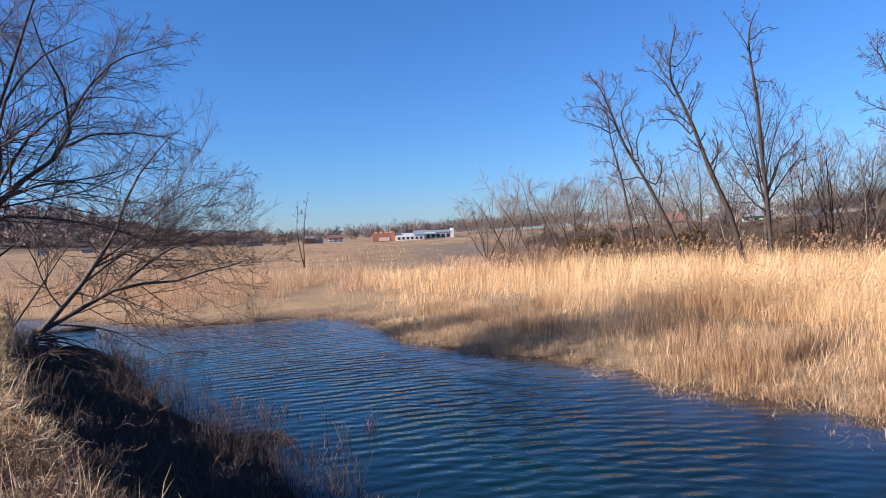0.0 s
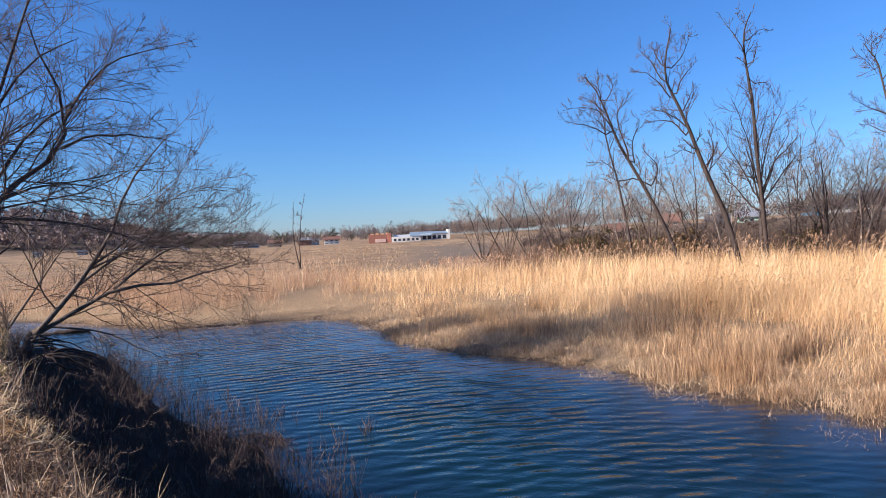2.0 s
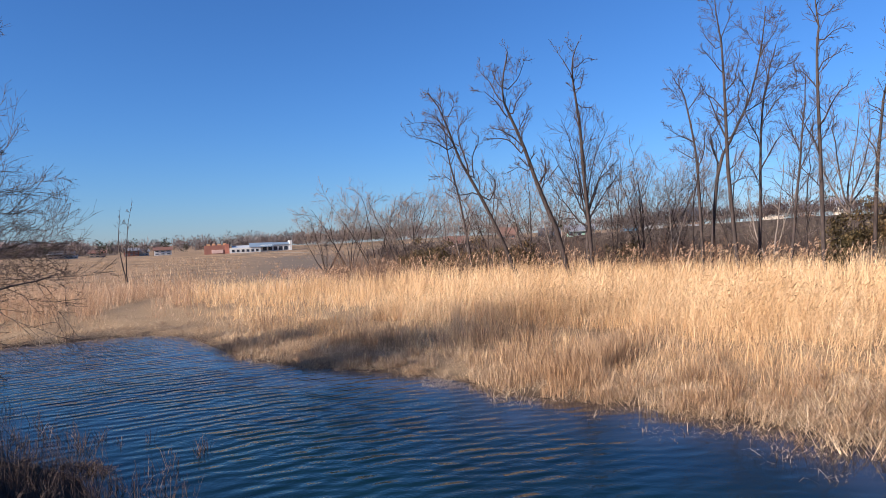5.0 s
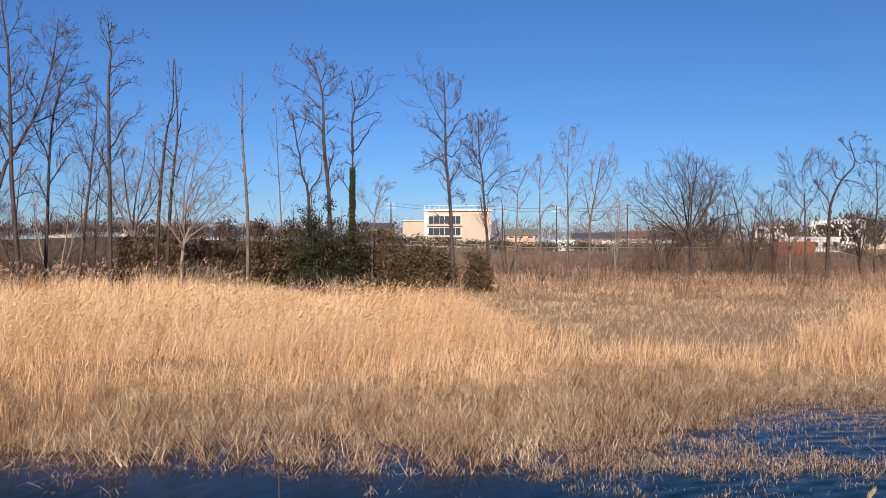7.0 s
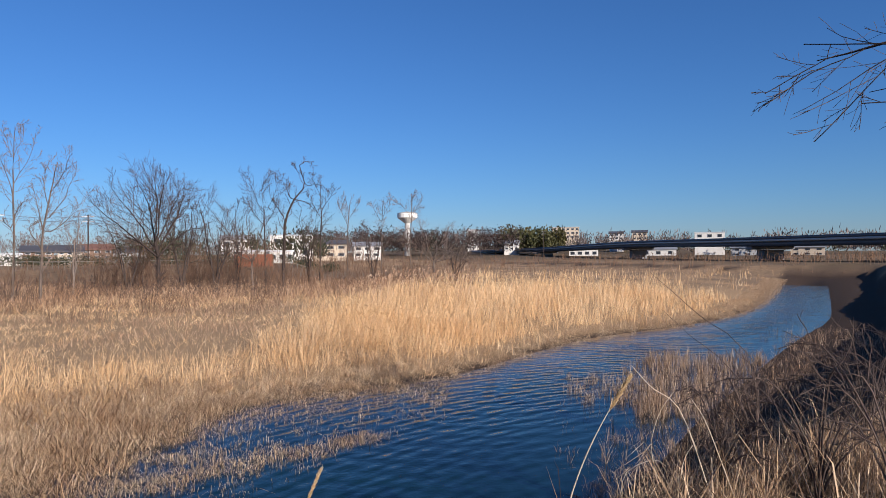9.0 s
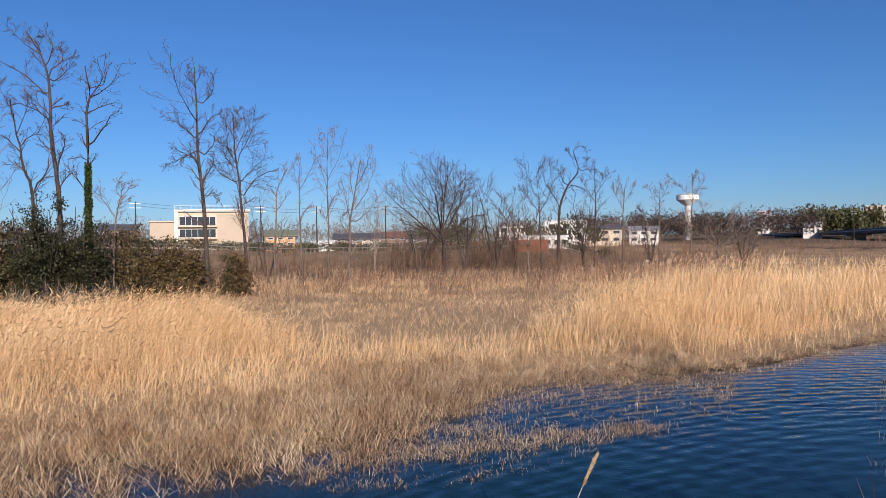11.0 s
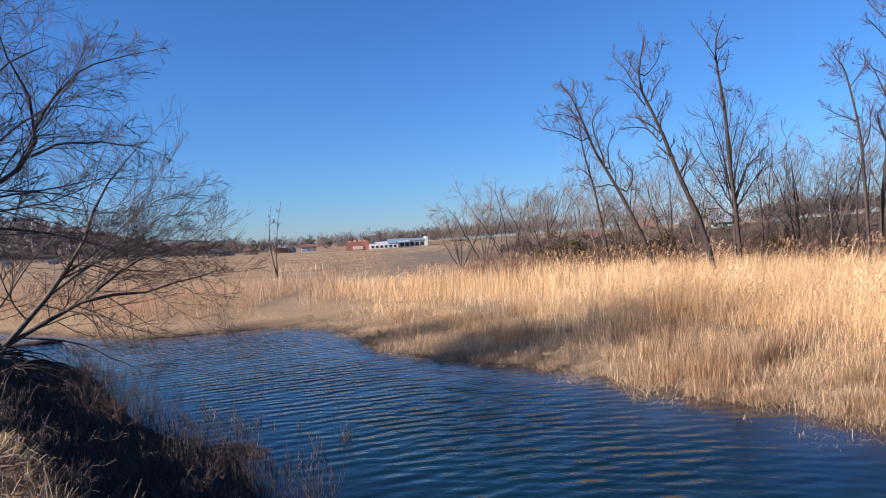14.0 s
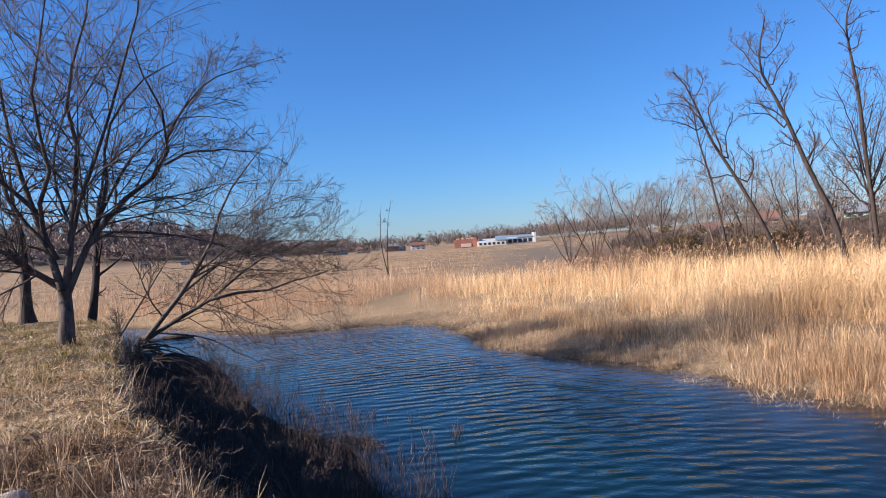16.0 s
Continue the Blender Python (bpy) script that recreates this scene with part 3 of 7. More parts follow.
def build_reeds():
    rng = np.random.default_rng(11)
    tan, gold = "dry brown reeds on the bank beyond the inlet", "dense stand of dry golden reeds behind the water's edge"
    sets = [("reed_bed", (-9, 150), (9, 26), 200000, 0.9, M_REED, "tall dry tan reeds crowding the far bank"),
            ("reed_bed", (-9, 150), (24, 46), 120000, 1.0, M_REED, gold),
            ("reed_bed", (-9, 150), (44, 130), 26000, 1.4, M_REED, "distant dry reeds thinning towards the fields"),
            ("reed_bed", (-50, -1), (20, 52), 44000, 1.0, M_REEDBROWN, tan),
            ("reed_bed", (-50, -4), (50, 140), 15000, 1.4, M_REEDBROWN, "distant brown reeds towards the hill")]
    for name, az, rad, count, power, material, label in sets:
        cx, cy = scatter(rng, count // 9, az, rad, power)
        tall = np.repeat(rng.uniform(0.8, 1.12, len(cx)), 9)
        wide = 0.05 + 0.0042 * np.hypot(cx, cy)
        x, y = (np.repeat(c, 9) + rng.normal(size=9 * len(c)) * np.repeat(wide, 9) for c in (cx, cy))
        z, df, dn, wet = land(x, y)
        h = reed_height(x, y, df) * tall
        gold = smooth(-9, -2, az_of(x, y) + 1.5 * wave(x, y, 4.0, 49))
        share = gold if material == M_REED else 1 - gold
        bare = wave(x, y, 3.5, 44) + 0.6 * wave(x, y, 1.2, 45)
        ok = ~wet & (df < dn) & (df > 0.35) & (rng.random(len(x)) < np.where(df < 1.8, 0.16, np.where(df < trampled(az_of(x, y)), 0.5, 1.0))) & (rng.random(len(x)) < np.clip(0.85 + 0.3 * bare, 0.45, 1))
        ok &= ~((az_of(x, y) > 62) & (az_of(x, y) < 95) & (np.hypot(x, y) > 62))
        ok &= rng.random(len(x)) < share
        ok &= (z < 1.6) & ~((np.abs(az_of(x, y) - 2) < 8) & (np.hypot(x, y) > 46)) & (rng.random(len(x)) < np.where((h < 0.75) & (df > 4.5), 0.01, 1.0))
        x, y, z, h = x[ok], y[ok], z[ok], h[ok] * rng.uniform(0.72, 1.08, ok.sum())
        r = np.hypot(x, y)
        v, f = reed_mesh(rng, x, y, z - 0.03, h, np.maximum(0.0042, 0.00034 * r) * rng.uniform(0.75, 1.5, len(x)) ** 1.7 * (0.9 if material == M_REED else 0.7), 2, 0.04 if material == M_REED else 0.02, leaf=0.6 if rad[0] < 20 else 0.4)
        tagged(new(name, mesh_from(name, v, f, material)), label, "reeds", kind="stuff")


build_reeds()


M_REEDHEAD = blade_material("reed_heads", [(0.0, (0.36, 0.24, 0.17)), (0.5, (0.58, 0.42, 0.30)), (1.0, (0.80, 0.65, 0.49))], 0.5, through_share=0.4)


def build_reed_heads():
    """Tall reeds with feathery heads bowed by the wind, along the back of the stand."""
    rng = np.random.default_rng(16)
    x, y = scatter(rng, 6000, (-2, 112), (26, 42), 1.0)
    z, df, dn, wet = land(x, y)
    az, r = az_of(x, y), np.hypot(x, y)
    rear = np.where(az < 46, 35.5, np.interp(az, [46, 60, 70, 100], [35, 30, 26, 31]))
    ok = ~wet & (df < dn) & (df > 6) & (z < 1.2) & (reed_height(x, y, df) > 0.9) & (rng.random(len(x)) < 0.85 * smooth(0, 3, r - rear)) & (wave(x, y, 2.6, 48) > -0.4)
    x, y, z, r = x[ok], y[ok], z[ok], r[ok]
    n = len(x)
    h = 1.1 * reed_height(x, y, to_line(x, y, FAR_SHORE)) * rng.uniform(0.9, 1.2, n)
    base = np.stack([x, y, z - 0.03], 1)
    bow = WIND / np.hypot(*WIND) * rng.uniform(0.08, 0.32, (n, 1)) + rng.normal(size=(n, 2)) * 0.07
    off = np.concatenate([bow * h[:, None], h[:, None]], 1)
    got = [strips(base, off, 0.00036 * r, 0.05 * h, rng)]
    for k in range(5):
        d = np.concatenate([WIND * rng.uniform(0.2, 1.1, (n, 1)) + rng.normal(size=(n, 2)) * 0.16, rng.uniform(0.2, 1.0, (n, 1))], 1)
        along = unit(d) * (rng.uniform(0.14, 0.28, n))[:, None]
        got.append(diamonds(base + off * rng.uniform(0.9, 1.0, (n, 1)), along, -0.3 * along * UP, 0.0006 * r, rng))
    v, f = joined(got)
    tagged(new("reed_heads", mesh_from("reed_heads", v, f, M_REEDHEAD)), "feathery brown reed heads bowed over the stand", "reeds", kind="stuff")


build_reed_heads()


def along_shore(rng, count, az, off):
    """Plan points in a belt along the far water's edge; negative offsets lie in the water."""
    step = np.linalg.norm(np.diff(FAR_SHORE, axis=0), axis=1)
    run = np.concatenate([[0], np.cumsum(step)])
    s = np.linspace(0, run[-1], 2400)
    p = np.stack([np.interp(s, run, FAR_SHORE[:, k]) for k in (0, 1)], 1)
    t = unit(np.gradient(p, axis=0))
    n = np.stack([-t[:, 1], t[:, 0]], 1)
    inside = (az_of(p[:, 0], p[:, 1]) > az[0]) & (az_of(p[:, 0], p[:, 1]) < az[1])
    p, n = p[inside], n[inside]
    k = rng.integers(0, len(p), count)
    q = p[k] + n[k] * rng.uniform(off[0], off[1], (count, 1)) + rng.normal(size=(count, 2)) * 0.15
    return q[:, 0], q[:, 1]


def build_litter():
    """The trampled, bent stalks along the far water's edge and the tufts that stand in the shallows."""
    rng = np.random.default_rng(12)
    x, y = along_shore(rng, 190000, (-30, 140), (-2.4, 4.2))
    x2, y2 = scatter(rng, 60000, (76, 112), (9, 17), 1.0)
    x, y = np.append(x, x2), np.append(y, y2)
    z, df, dn, wet = land(x, y)
    tuft = wave(x, y, 1.1, 50) + 0.7 * wave(x, y, 0.45, 51) + 0.6 * wave(x, y, 3.0, 52)
    az = az_of(x, y)
    reach = np.interp(az, [-30, -12, -5, 20, 34, 50, 90, 104, 112, 140], [0.2, 0.3, 0.3, 0.8, 1.4, 2.3, 2.5, 1.4, 0.5, 0.3])
    spit = to_line(x, y, np.array([(8.9, 4.0), (10.2, 1.8), (11.0, -0.4), (11.9, -2.9)]))
    marsh = wet & (az > 78) & (az < 110) & (df < 4.6)
    tuft = np.where(marsh, 0.45 * tuft + 1.5 * np.exp(-(spit / 0.35) ** 2) - 0.4 + rng.normal(size=len(x)) * 0.45, tuft)
    tuft = tuft + wet * np.interp(az, [48, 58, 112, 118], [0, 1, 1, 0]) * np.exp(-df / 0.9)
    reach = np.where(marsh, 6.0, reach)
    ok = (df < np.where(wet, reach, trampled(az) + 1.0)) & (df < dn) & (tuft > np.where(wet, -0.1 + 0.9 * df / np.maximum(reach, 0.1), -0.3))
    x, y, z, wet = x[ok], y[ok], np.maximum(z[ok], -0.05), wet[ok]
    n = len(x)
    h = np.where(wet, rng.uniform(0.07, 0.2, n), rng.uniform(0.1, 0.26, n))
    a = rng.random(n) * 6.283
    flat = np.where(wet & (rng.random(n) < np.where(az_of(x, y) > 76, 0.65, 0.15)), rng.uniform(0.05, 0.6, n), rng.uniform(0.7, 2.6, n))
    off = np.stack([np.cos(a) * h * flat, np.sin(a) * h * flat, h * rng.uniform(-0.05, 0.65, n)], 1)
    v, f = strips(np.stack([x, y, z], 1), off, rng.uniform(0.004, 0.009, n), h * 0.5, rng)
    tagged(new("reed_litter", mesh_from("reed_litter", v, f, M_STRAW)), "bent pale reed stalks trampled along the waterline", "reeds", kind="stuff")
    x, y = along_shore(rng, 16000, (40, 92), (-1.5, 2.6))
    z, df, dn, wet = land(x, y)
    ok = (df < np.where(wet, np.interp(az_of(x, y), [40, 60, 84, 92], [0.5, 1.4, 1.1, 0.5]), 2.6)) & (df < dn) & (wave(x, y, 0.8, 53) + 0.5 * wave(x, y, 2.4, 54) > -0.25)
    x, y, z = x[ok], y[ok], np.maximum(z[ok], -0.03)
    n = len(x)
    a, h = rng.random(n) * 6.283, rng.uniform(0.16, 0.4, n)
    off = np.stack([np.cos(a) * h, np.sin(a) * h, h * rng.uniform(0.05, 0.75, n)], 1)
    v, f = strips(np.stack([x, y, z], 1), off, rng.uniform(0.007, 0.013, n), h * 0.55, rng)
    tagged(new("fallen_reeds", mesh_from("fallen_reeds", v, f, M_STRAW)), "long bleached reed leaves fallen in a tangle at the waterline", "reeds", kind="stuff")


build_litter()


def build_tussocks():
    """Clumps of arching dead grass along the far waterline."""
    rng = np.random.default_rng(17)
    x, y = along_shore(rng, 420, (-6, 112), (0.15, 2.6))
    z, df, dn, wet = land(x, y)
    ok = ~wet & (wave(x, y, 4.0, 53) > -0.3)
    x, y, z = x[ok], y[ok], z[ok]
    size = rng.uniform(0.16, 0.44, len(x))
    i = np.repeat(np.arange(len(x)), 90)
    n = len(i)
    a, t = rng.random(n) * 6.283, rng.random(n) ** 0.7 * 1.3
    hh = size[i] * rng.uniform(0.5, 1.1, n)
    off = np.stack([np.cos(a) * t * hh, np.sin(a) * t * hh, hh * np.clip(1 - 0.55 * t * t, 0.05, 1)], 1)
    base = np.stack([x[i], y[i], z[i] - 0.02], 1) + rng.normal(size=(n, 3)) * np.stack([size[i] * 0.35, size[i] * 0.35, 0 * hh], 1)
    v, f = strips(base, off, rng.uniform(0.004, 0.009, n), 0.3 * hh * t, rng)
    tagged(new("tussocks", mesh_from("tussocks", v, f, M_STRAW)), "arching tussocks of dead grass at the waterline", "grass", kind="stuff")


build_tussocks()


def build_low_weeds():
    """Brown weeds and low grass in the clearing and under the trees."""
    rng = np.random.default_rng(13)
    x, y = scatter(rng, 84000, (0, 118), (14, 72), 0.8)
    z, df, dn, wet = land(x, y)
    az, r = az_of(x, y), np.hypot(x, y)
    clear = 1.0 * smooth(0, 4, r - clearing_edge(az) - 1.5) * (az > 46) * (az < 108) + 0.6 * smooth(36, 42, r) * (az < 92)
    ok = ~wet & (df < dn) & (rng.random(len(x)) < clear) & (z < 2.2) & (wave(x, y, 4.0, 60) > -0.9)
    russet = wave(x, y, 7.0, 62) + 0.5 * wave(x, y, 2.2, 65) + smooth(44, 50, r)
    for test, material, low, label in ((russet < 0.1, M_REED, 0.8, "low straw-coloured grass in the clearing"), (russet >= 0.1, M_REEDBROWN, 1.1, "low brown winter weeds between reeds and trees")):
        k = ok & test
        n = k.sum()
        at = np.stack([x[k], y[k], z[k] - 0.03], 1)
        h = low * rng.uniform(0.12, 0.34, n) * (1 + 0.5 * wave(x[k], y[k], 5, 61)) * (1 + 1.0 * smooth(36, 42, r[k]))
        a = rng.random(n) * 6.283
        out = rng.uniform(0.3, 1.5, n)
        off = np.stack([np.cos(a) * h * out, np.sin(a) * h * out, h], 1)
        v1 = strips(at, off, np.maximum(0.007, 0.00042 * r[k]), 0.05 * h, rng)
        b = rng.random(n) * 6.283
        d = np.stack([np.cos(b), np.sin(b), rng.uniform(0.3, 1.2, n)], 1) * (0.4 * h)[:, None]
        v2 = diamonds(at + off * 0.6, d, d * 0, np.maximum(0.007, 0.0004 * r[k]), rng)
        v, f = joined([v1, v2])
        tagged(new("low_weeds", mesh_from("low_weeds", v, f, material)), label, "weeds", kind="stuff")


build_low_weeds()


def build_sedge():
    """A belt of brown sedge in patches between the water and the reeds."""
    rng = np.random.default_rng(15)
    x, y = along_shore(rng, 150000, (-8, 112), (0.1, 6.0))
    z, df, dn, wet = land(x, y)
    az = az_of(x, y)
    deep = np.interp(az, [-8, 0, 18, 30, 45, 60, 112], [2.6, 4.4, 5.0, 4.4, 4.0, 3.4, 3.0])
    want = wave(x, y, 2.6, 66) + 0.6 * wave(x, y, 0.9, 67) + np.interp(az, [-8, 5, 22, 34, 44, 112], [-0.8, -0.5, 0.1, 0.2, -1.7, -2.5])
    ok = ~wet & (df < dn) & (df > 0.2) & (df < deep * rng.uniform(0.2, 1.3, len(x))) & (want > 0.1)
    x, y, z, df = x[ok], y[ok], z[ok], df[ok]
    n = len(x)
    h = rng.uniform(0.2, 0.46, n) * (0.7 + 0.9 * smooth(0.3, 3.0, df))
    a = rng.random(n) * 6.283
    out = rng.uniform(0.05, 0.6, n)
    off = np.stack([np.cos(a) * h * out, np.sin(a) * h * out, h], 1)
    v, f = strips(np.stack([x, y, z - 0.03], 1), off, rng.uniform(0.005, 0.011, n), 0.15 * h, rng)
    tagged(new("brown_sedge", mesh_from("brown_sedge", v, f, M_SEDGE)), "matted brown sedge along the reeds' foot", "sedge", kind="stuff")


build_sedge()


def build_stubble():
    """Brown stubble and weeds over the far fields."""
    rng = np.random.default_rng(14)
    x, y = scatter(rng, 30000, (-48, 16), (44, 230), 1.3)
    z, df, dn, wet = land(x, y)
    az, r = az_of(x, y), np.hypot(x, y)
    ok = ~wet & (df < dn) & (wave(x, y, 22, 63) + 0.5 * wave(x, y, 7, 64) > np.where(np.abs(az - 3) < 6, 0.35, -0.5))
    x, y, z, r = x[ok], y[ok], z[ok], r[ok]
    n = len(x)
    h = rng.uniform(0.1, 0.32, n)
    off = np.concatenate([rng.normal(size=(n, 2)) * 0.35 * h[:, None], h[:, None]], 1)
    v, f = strips(np.stack([x, y, z - 0.03], 1), off, 0.0007 * r, 0.05 * h, rng)
    tagged(new("field_stubble", mesh_from("field_stubble", v, f, M_WEED)), "brown stubble and weeds on the far fields", "weeds", kind="stuff")


build_stubble()

# ---------------------------------------------------------------- bare trees
def limb_parts(parent, paths, radii, sides, material, name="limb"):
    for k in range(len(paths)):
        v, q = tubes(paths[k:k + 1], radii[k:k + 1], sides)
        under(parent, new(name, mesh_from(name, v, q, material, True)))


TRUNKS = {}


def frame_at(x, y):
    """Right, ahead at a place, as seen from the standpoint."""
    d = math.hypot(x, y)
    return np.array((y / d, -x / d, 0.0)), np.array((x / d, y / d, 0.0))


def bare_tree(x, y, height, lean=(0.0, 0.0), r=0.16, seed=1, crown=0.45, limbs=9, angle=46, reach=0.5, stems=1, fan=14, twigs=7, rise=0.09,
              wood=None, twig=None, label="tall bare winter tree among dry reeds", fine=0.0045, bow=0.4, name="bare_tree", group="trees along the reeds", shoots=6):
    """A leafless tree: trunk or several stems, limbs off them, branches and twigs."""
    rng = np.random.default_rng(seed)
    height *= 0.94
    wood, twig = wood or M_BARK, twig or M_TWIG
    z = ground_z(x, y)
    root = new(name)
    root.location = (x, y, z - 0.05)
    tagged(root, label, "tree", group)
    d = math.hypot(x, y)
    trunk, rad = [], []
    for k in range(stems):
        f = np.array((0.0, 0.0))
        if stems > 1:
            a = 6.283 * k / stems + rng.random()
            f = np.array((math.cos(a), math.sin(a))) * math.tan(radians(fan)) * rng.uniform(0.5, 1.2)
        hk = height * (1 if k == 0 else rng.uniform(0.7, 1.0))
        top = np.array((lean[0] + f[0] * hk, lean[1] + f[1] * hk, hk))
        s = np.linspace(0, 1, 12)[:, None]
        bend = np.array((*rng.normal(size=2), 0)) * 0.03 * height
        side = np.array((lean[0], lean[1], 0)) * bow
        path = top * s + (bend - side * 0.5) * np.sin(s * np.pi) + np.cumsum(rng.normal(size=(12, 3)) * (0.010 * height, 0.010 * height, 0), 0) * s
        path[0] = (f[0] * 0.2, f[1] * 0.2, 0)
        rk = r * (1 if stems == 1 else rng.uniform(0.55, 0.85))
        trunk.append(path)
        rad.append(rk * (1 - 0.86 * s[:, 0] ** 0.9) * (1 + 0.5 * np.exp(-s[:, 0] * 26)))
    trunk, rad = np.array(trunk), np.array(rad)
    TRUNKS[seed] = trunk[0] + (x, y, z)
    limb_parts(root, trunk, rad, 8, wood, "trunk" if stems == 1 else "stem")
    l1, r1 = grow(rng, trunk, rad, max(3, limbs // stems), (crown, 0.97), angle, reach, 8, rise, 0.12, 0.46, 0.22)
    thin = fine + 0.00004 * d
    limb_parts(root, l1, np.maximum(r1, thin * 1.6), 5, wood)
    l2, r2 = grow(rng, l1, r1, shoots, (0.12, 0.95), 42, 0.6, 5, rise * 0.8, 0.11, 0.5, 0.35)
    l2b, r2b = grow(rng, trunk, rad, 10 if stems == 1 else 5, (crown * 0.8, 1.0), 50, 0.13, 5, rise, 0.12, 0.25, 0.4)
    l2, r2 = np.concatenate([l2, l2b]), np.concatenate([r2, r2b])
    l3, r3 = grow(rng, l2, r2, twigs, (0.1, 0.97), 38, 0.62, 2, rise * 0.7, 0.12, 0.5, 0.6)
    l4, r4 = grow(rng, l3, r3, 2 if d < 44 else 1, (0.15, 0.97), 34, 0.8, 2, rise, 0.1, 0.7, 0.7)
    v, q = joined([halved(*tubes(l2, np.maximum(r2, thin * 1.3), 3)), spikes(l3, np.maximum(r3, thin * 1.3)), spikes(l4, np.maximum(r4, thin))])
    tagged(under(root, new("crown", mesh_from("crown", v, q, twig))), kind="stuff")
    return root


def tree_at(az, d, top_az, top_el, **more):
    """A tree at a bearing and distance from the standpoint, whose tip shows at a bearing and elevation."""
    x, y = polar(az, d)
    tx, ty = polar(top_az, d)
    return bare_tree(x, y, EYE[2] + d * math.tan(radians(top_el)) - ground_z(x, y), (tx - x, ty - y), **more)


WOODS = {"": (M_BARK, M_TWIG), "DARK": (M_BARKDARK, M_TWIG), "TAN": (M_BARKTAN, M_TWIGTAN), "PALE": (M_BARKPALE, M_TWIGTAN), "SNAG": (M_BARKTAN, M_TWIG)}


def drawn_tree(az, d, r, twiggy, kind, trunk, limbs):
    """A leafless tree whose stem and limbs are drawn by (sideways, height) points, with branches and twigs grown off them."""
    rng = np.random.default_rng(int(az * 10) + 7)
    x, y = polar(az, d)
    side, ahead = frame_at(x, y)
    wood, twig = WOODS[kind]
    root = new("bare_tree")
    root.location = (x, y, 0.45)
    low, lean = trunk[-1][1] < 5, abs(trunk[-1][0])
    label = "bare many-stemmed tree with a fan of fine twigs" if low else "slender bare tree leaning over the dry reeds" if lean > 2.2 else "pale dead tree with a few stubby limbs" if kind == "SNAG" else "tall bare winter tree among dry reeds"
    tagged(root, label, "tree", "trees along the reeds")
    s = np.linspace(0, 1, 16)
    p = spline([(trunk[0][0], -0.4)] + trunk, 16)
    deep = np.cumsum(rng.normal(size=16)) * 0.06 * s
    path = p[:, :1] * side + p[:, 1:] * UP + deep[:, None] * ahead + np.cumsum(rng.normal(size=(16, 3)) * (0.035, 0.035, 0), 0) * s[:, None]
    rad = r * (1 - (0.35 if low else 0.84) * s ** 0.9) * (1 + 0.5 * np.exp(-s * 22))
    TRUNKS[round(az)] = path + (x, y, 0.45)
    limb_parts(root, path[None], rad[None], 8, wood, "trunk")
    lines, radii = [], []
    for pts in limbs:
        q = spline(pts, 9)
        k = int(np.argmin(np.abs(path @ side - q[0, 0]) + np.abs(path[:, 2] - q[0, 1])))
        run = np.linspace(0, 1, 9)
        reach = np.hypot(*(np.array(pts[-1]) - pts[0]))
        line = q[:, :1] * side + q[:, 1:] * UP + (deep[k] + rng.normal() * 0.45 * reach * run)[:, None] * ahead
        line = line + np.cumsum(rng.normal(size=line.shape) * 0.045 * reach ** 0.5, 0) * run[:, None]
        line[0] = path[k]
        lines.append(line)
        radii.append(np.minimum(rad[k] * 0.62, 0.012 + 0.016 * reach) * np.linspace(1, 0.2, 9))
    lines, radii = np.array(lines), np.array(radii)
    thin = 0.0048 + 0.00004 * d
    limb_parts(root, lines, np.maximum(radii, thin * 1.7), 5, wood)
    dense = max(2, round(10 * min(1.1, twiggy)))
    l2, r2 = grow(rng, lines, radii, dense, (0.1, 0.98), 44, 0.42 * twiggy ** 0.5, 5, 0.08, 0.15, 0.55, 0.35)
    top, rt = grow(rng, path[None, 5:], rad[None, 5:], max(3, round(16 * twiggy)), (0.02, 1.0), 46, 0.18, 5, 0.1, 0.15, 0.4, 0.35)
    l2, r2 = np.concatenate([l2, top]), np.concatenate([r2, rt])
    l3, r3 = grow(rng, l2, r2, max(2, round(6 * twiggy)), (0.1, 0.97), 40, 0.55, 3, 0.07, 0.14, 0.6, 0.6)
    l4, r4 = grow(rng, l3, r3, 3, (0.15, 0.97), 36, 0.65, 2, 0.08, 0.1, 0.7, 0.7)
    v, f = joined([halved(*tubes(l2, np.maximum(r2, thin * 1.4), 3)), halved(*tubes(l3, np.maximum(r3, thin), 3)), spikes(l4, np.maximum(r4, thin))])
    tagged(under(root, new("crown", mesh_from("crown", v, f, twig))), kind="stuff")
    return root


# the leaning group, the tall group and the trees round the clearing
drawn_tree(18.8, 38, 0.15, 1, 'DARK',
           [(0.5, 0), (0, 1.5), (-0.7, 3.3), (-1.8, 5.7), (-2.6, 7.3), (-3.2, 9), (-3.7, 10.2), (-4.2, 10.9)],
           [[(-3, 7.5), (-4, 8.1), (-5.4, 8.4)], [(-2.7, 7.6), (-3.6, 8.9), (-5.2, 9)], [(-3.1, 8.7), (-4, 9.5), (-4.7, 9.8)], [(-3.4, 9.8), (-3.9, 10.6), (-5, 10.9)], [(-3.3, 9.3), (-2.8, 10.1), (-2.9, 10.7)], [(-1.8, 5.7), (-1.9, 7.2), (-1.4, 8.2)], [(-2, 6.2), (-2.7, 8.3), (-2.4, 9.1)], [(-1.2, 4.5), (-0.6, 5.6), (-1.2, 6.6)], [(-1.7, 5.3), (-2.7, 5.3), (-3.4, 5.8)]])
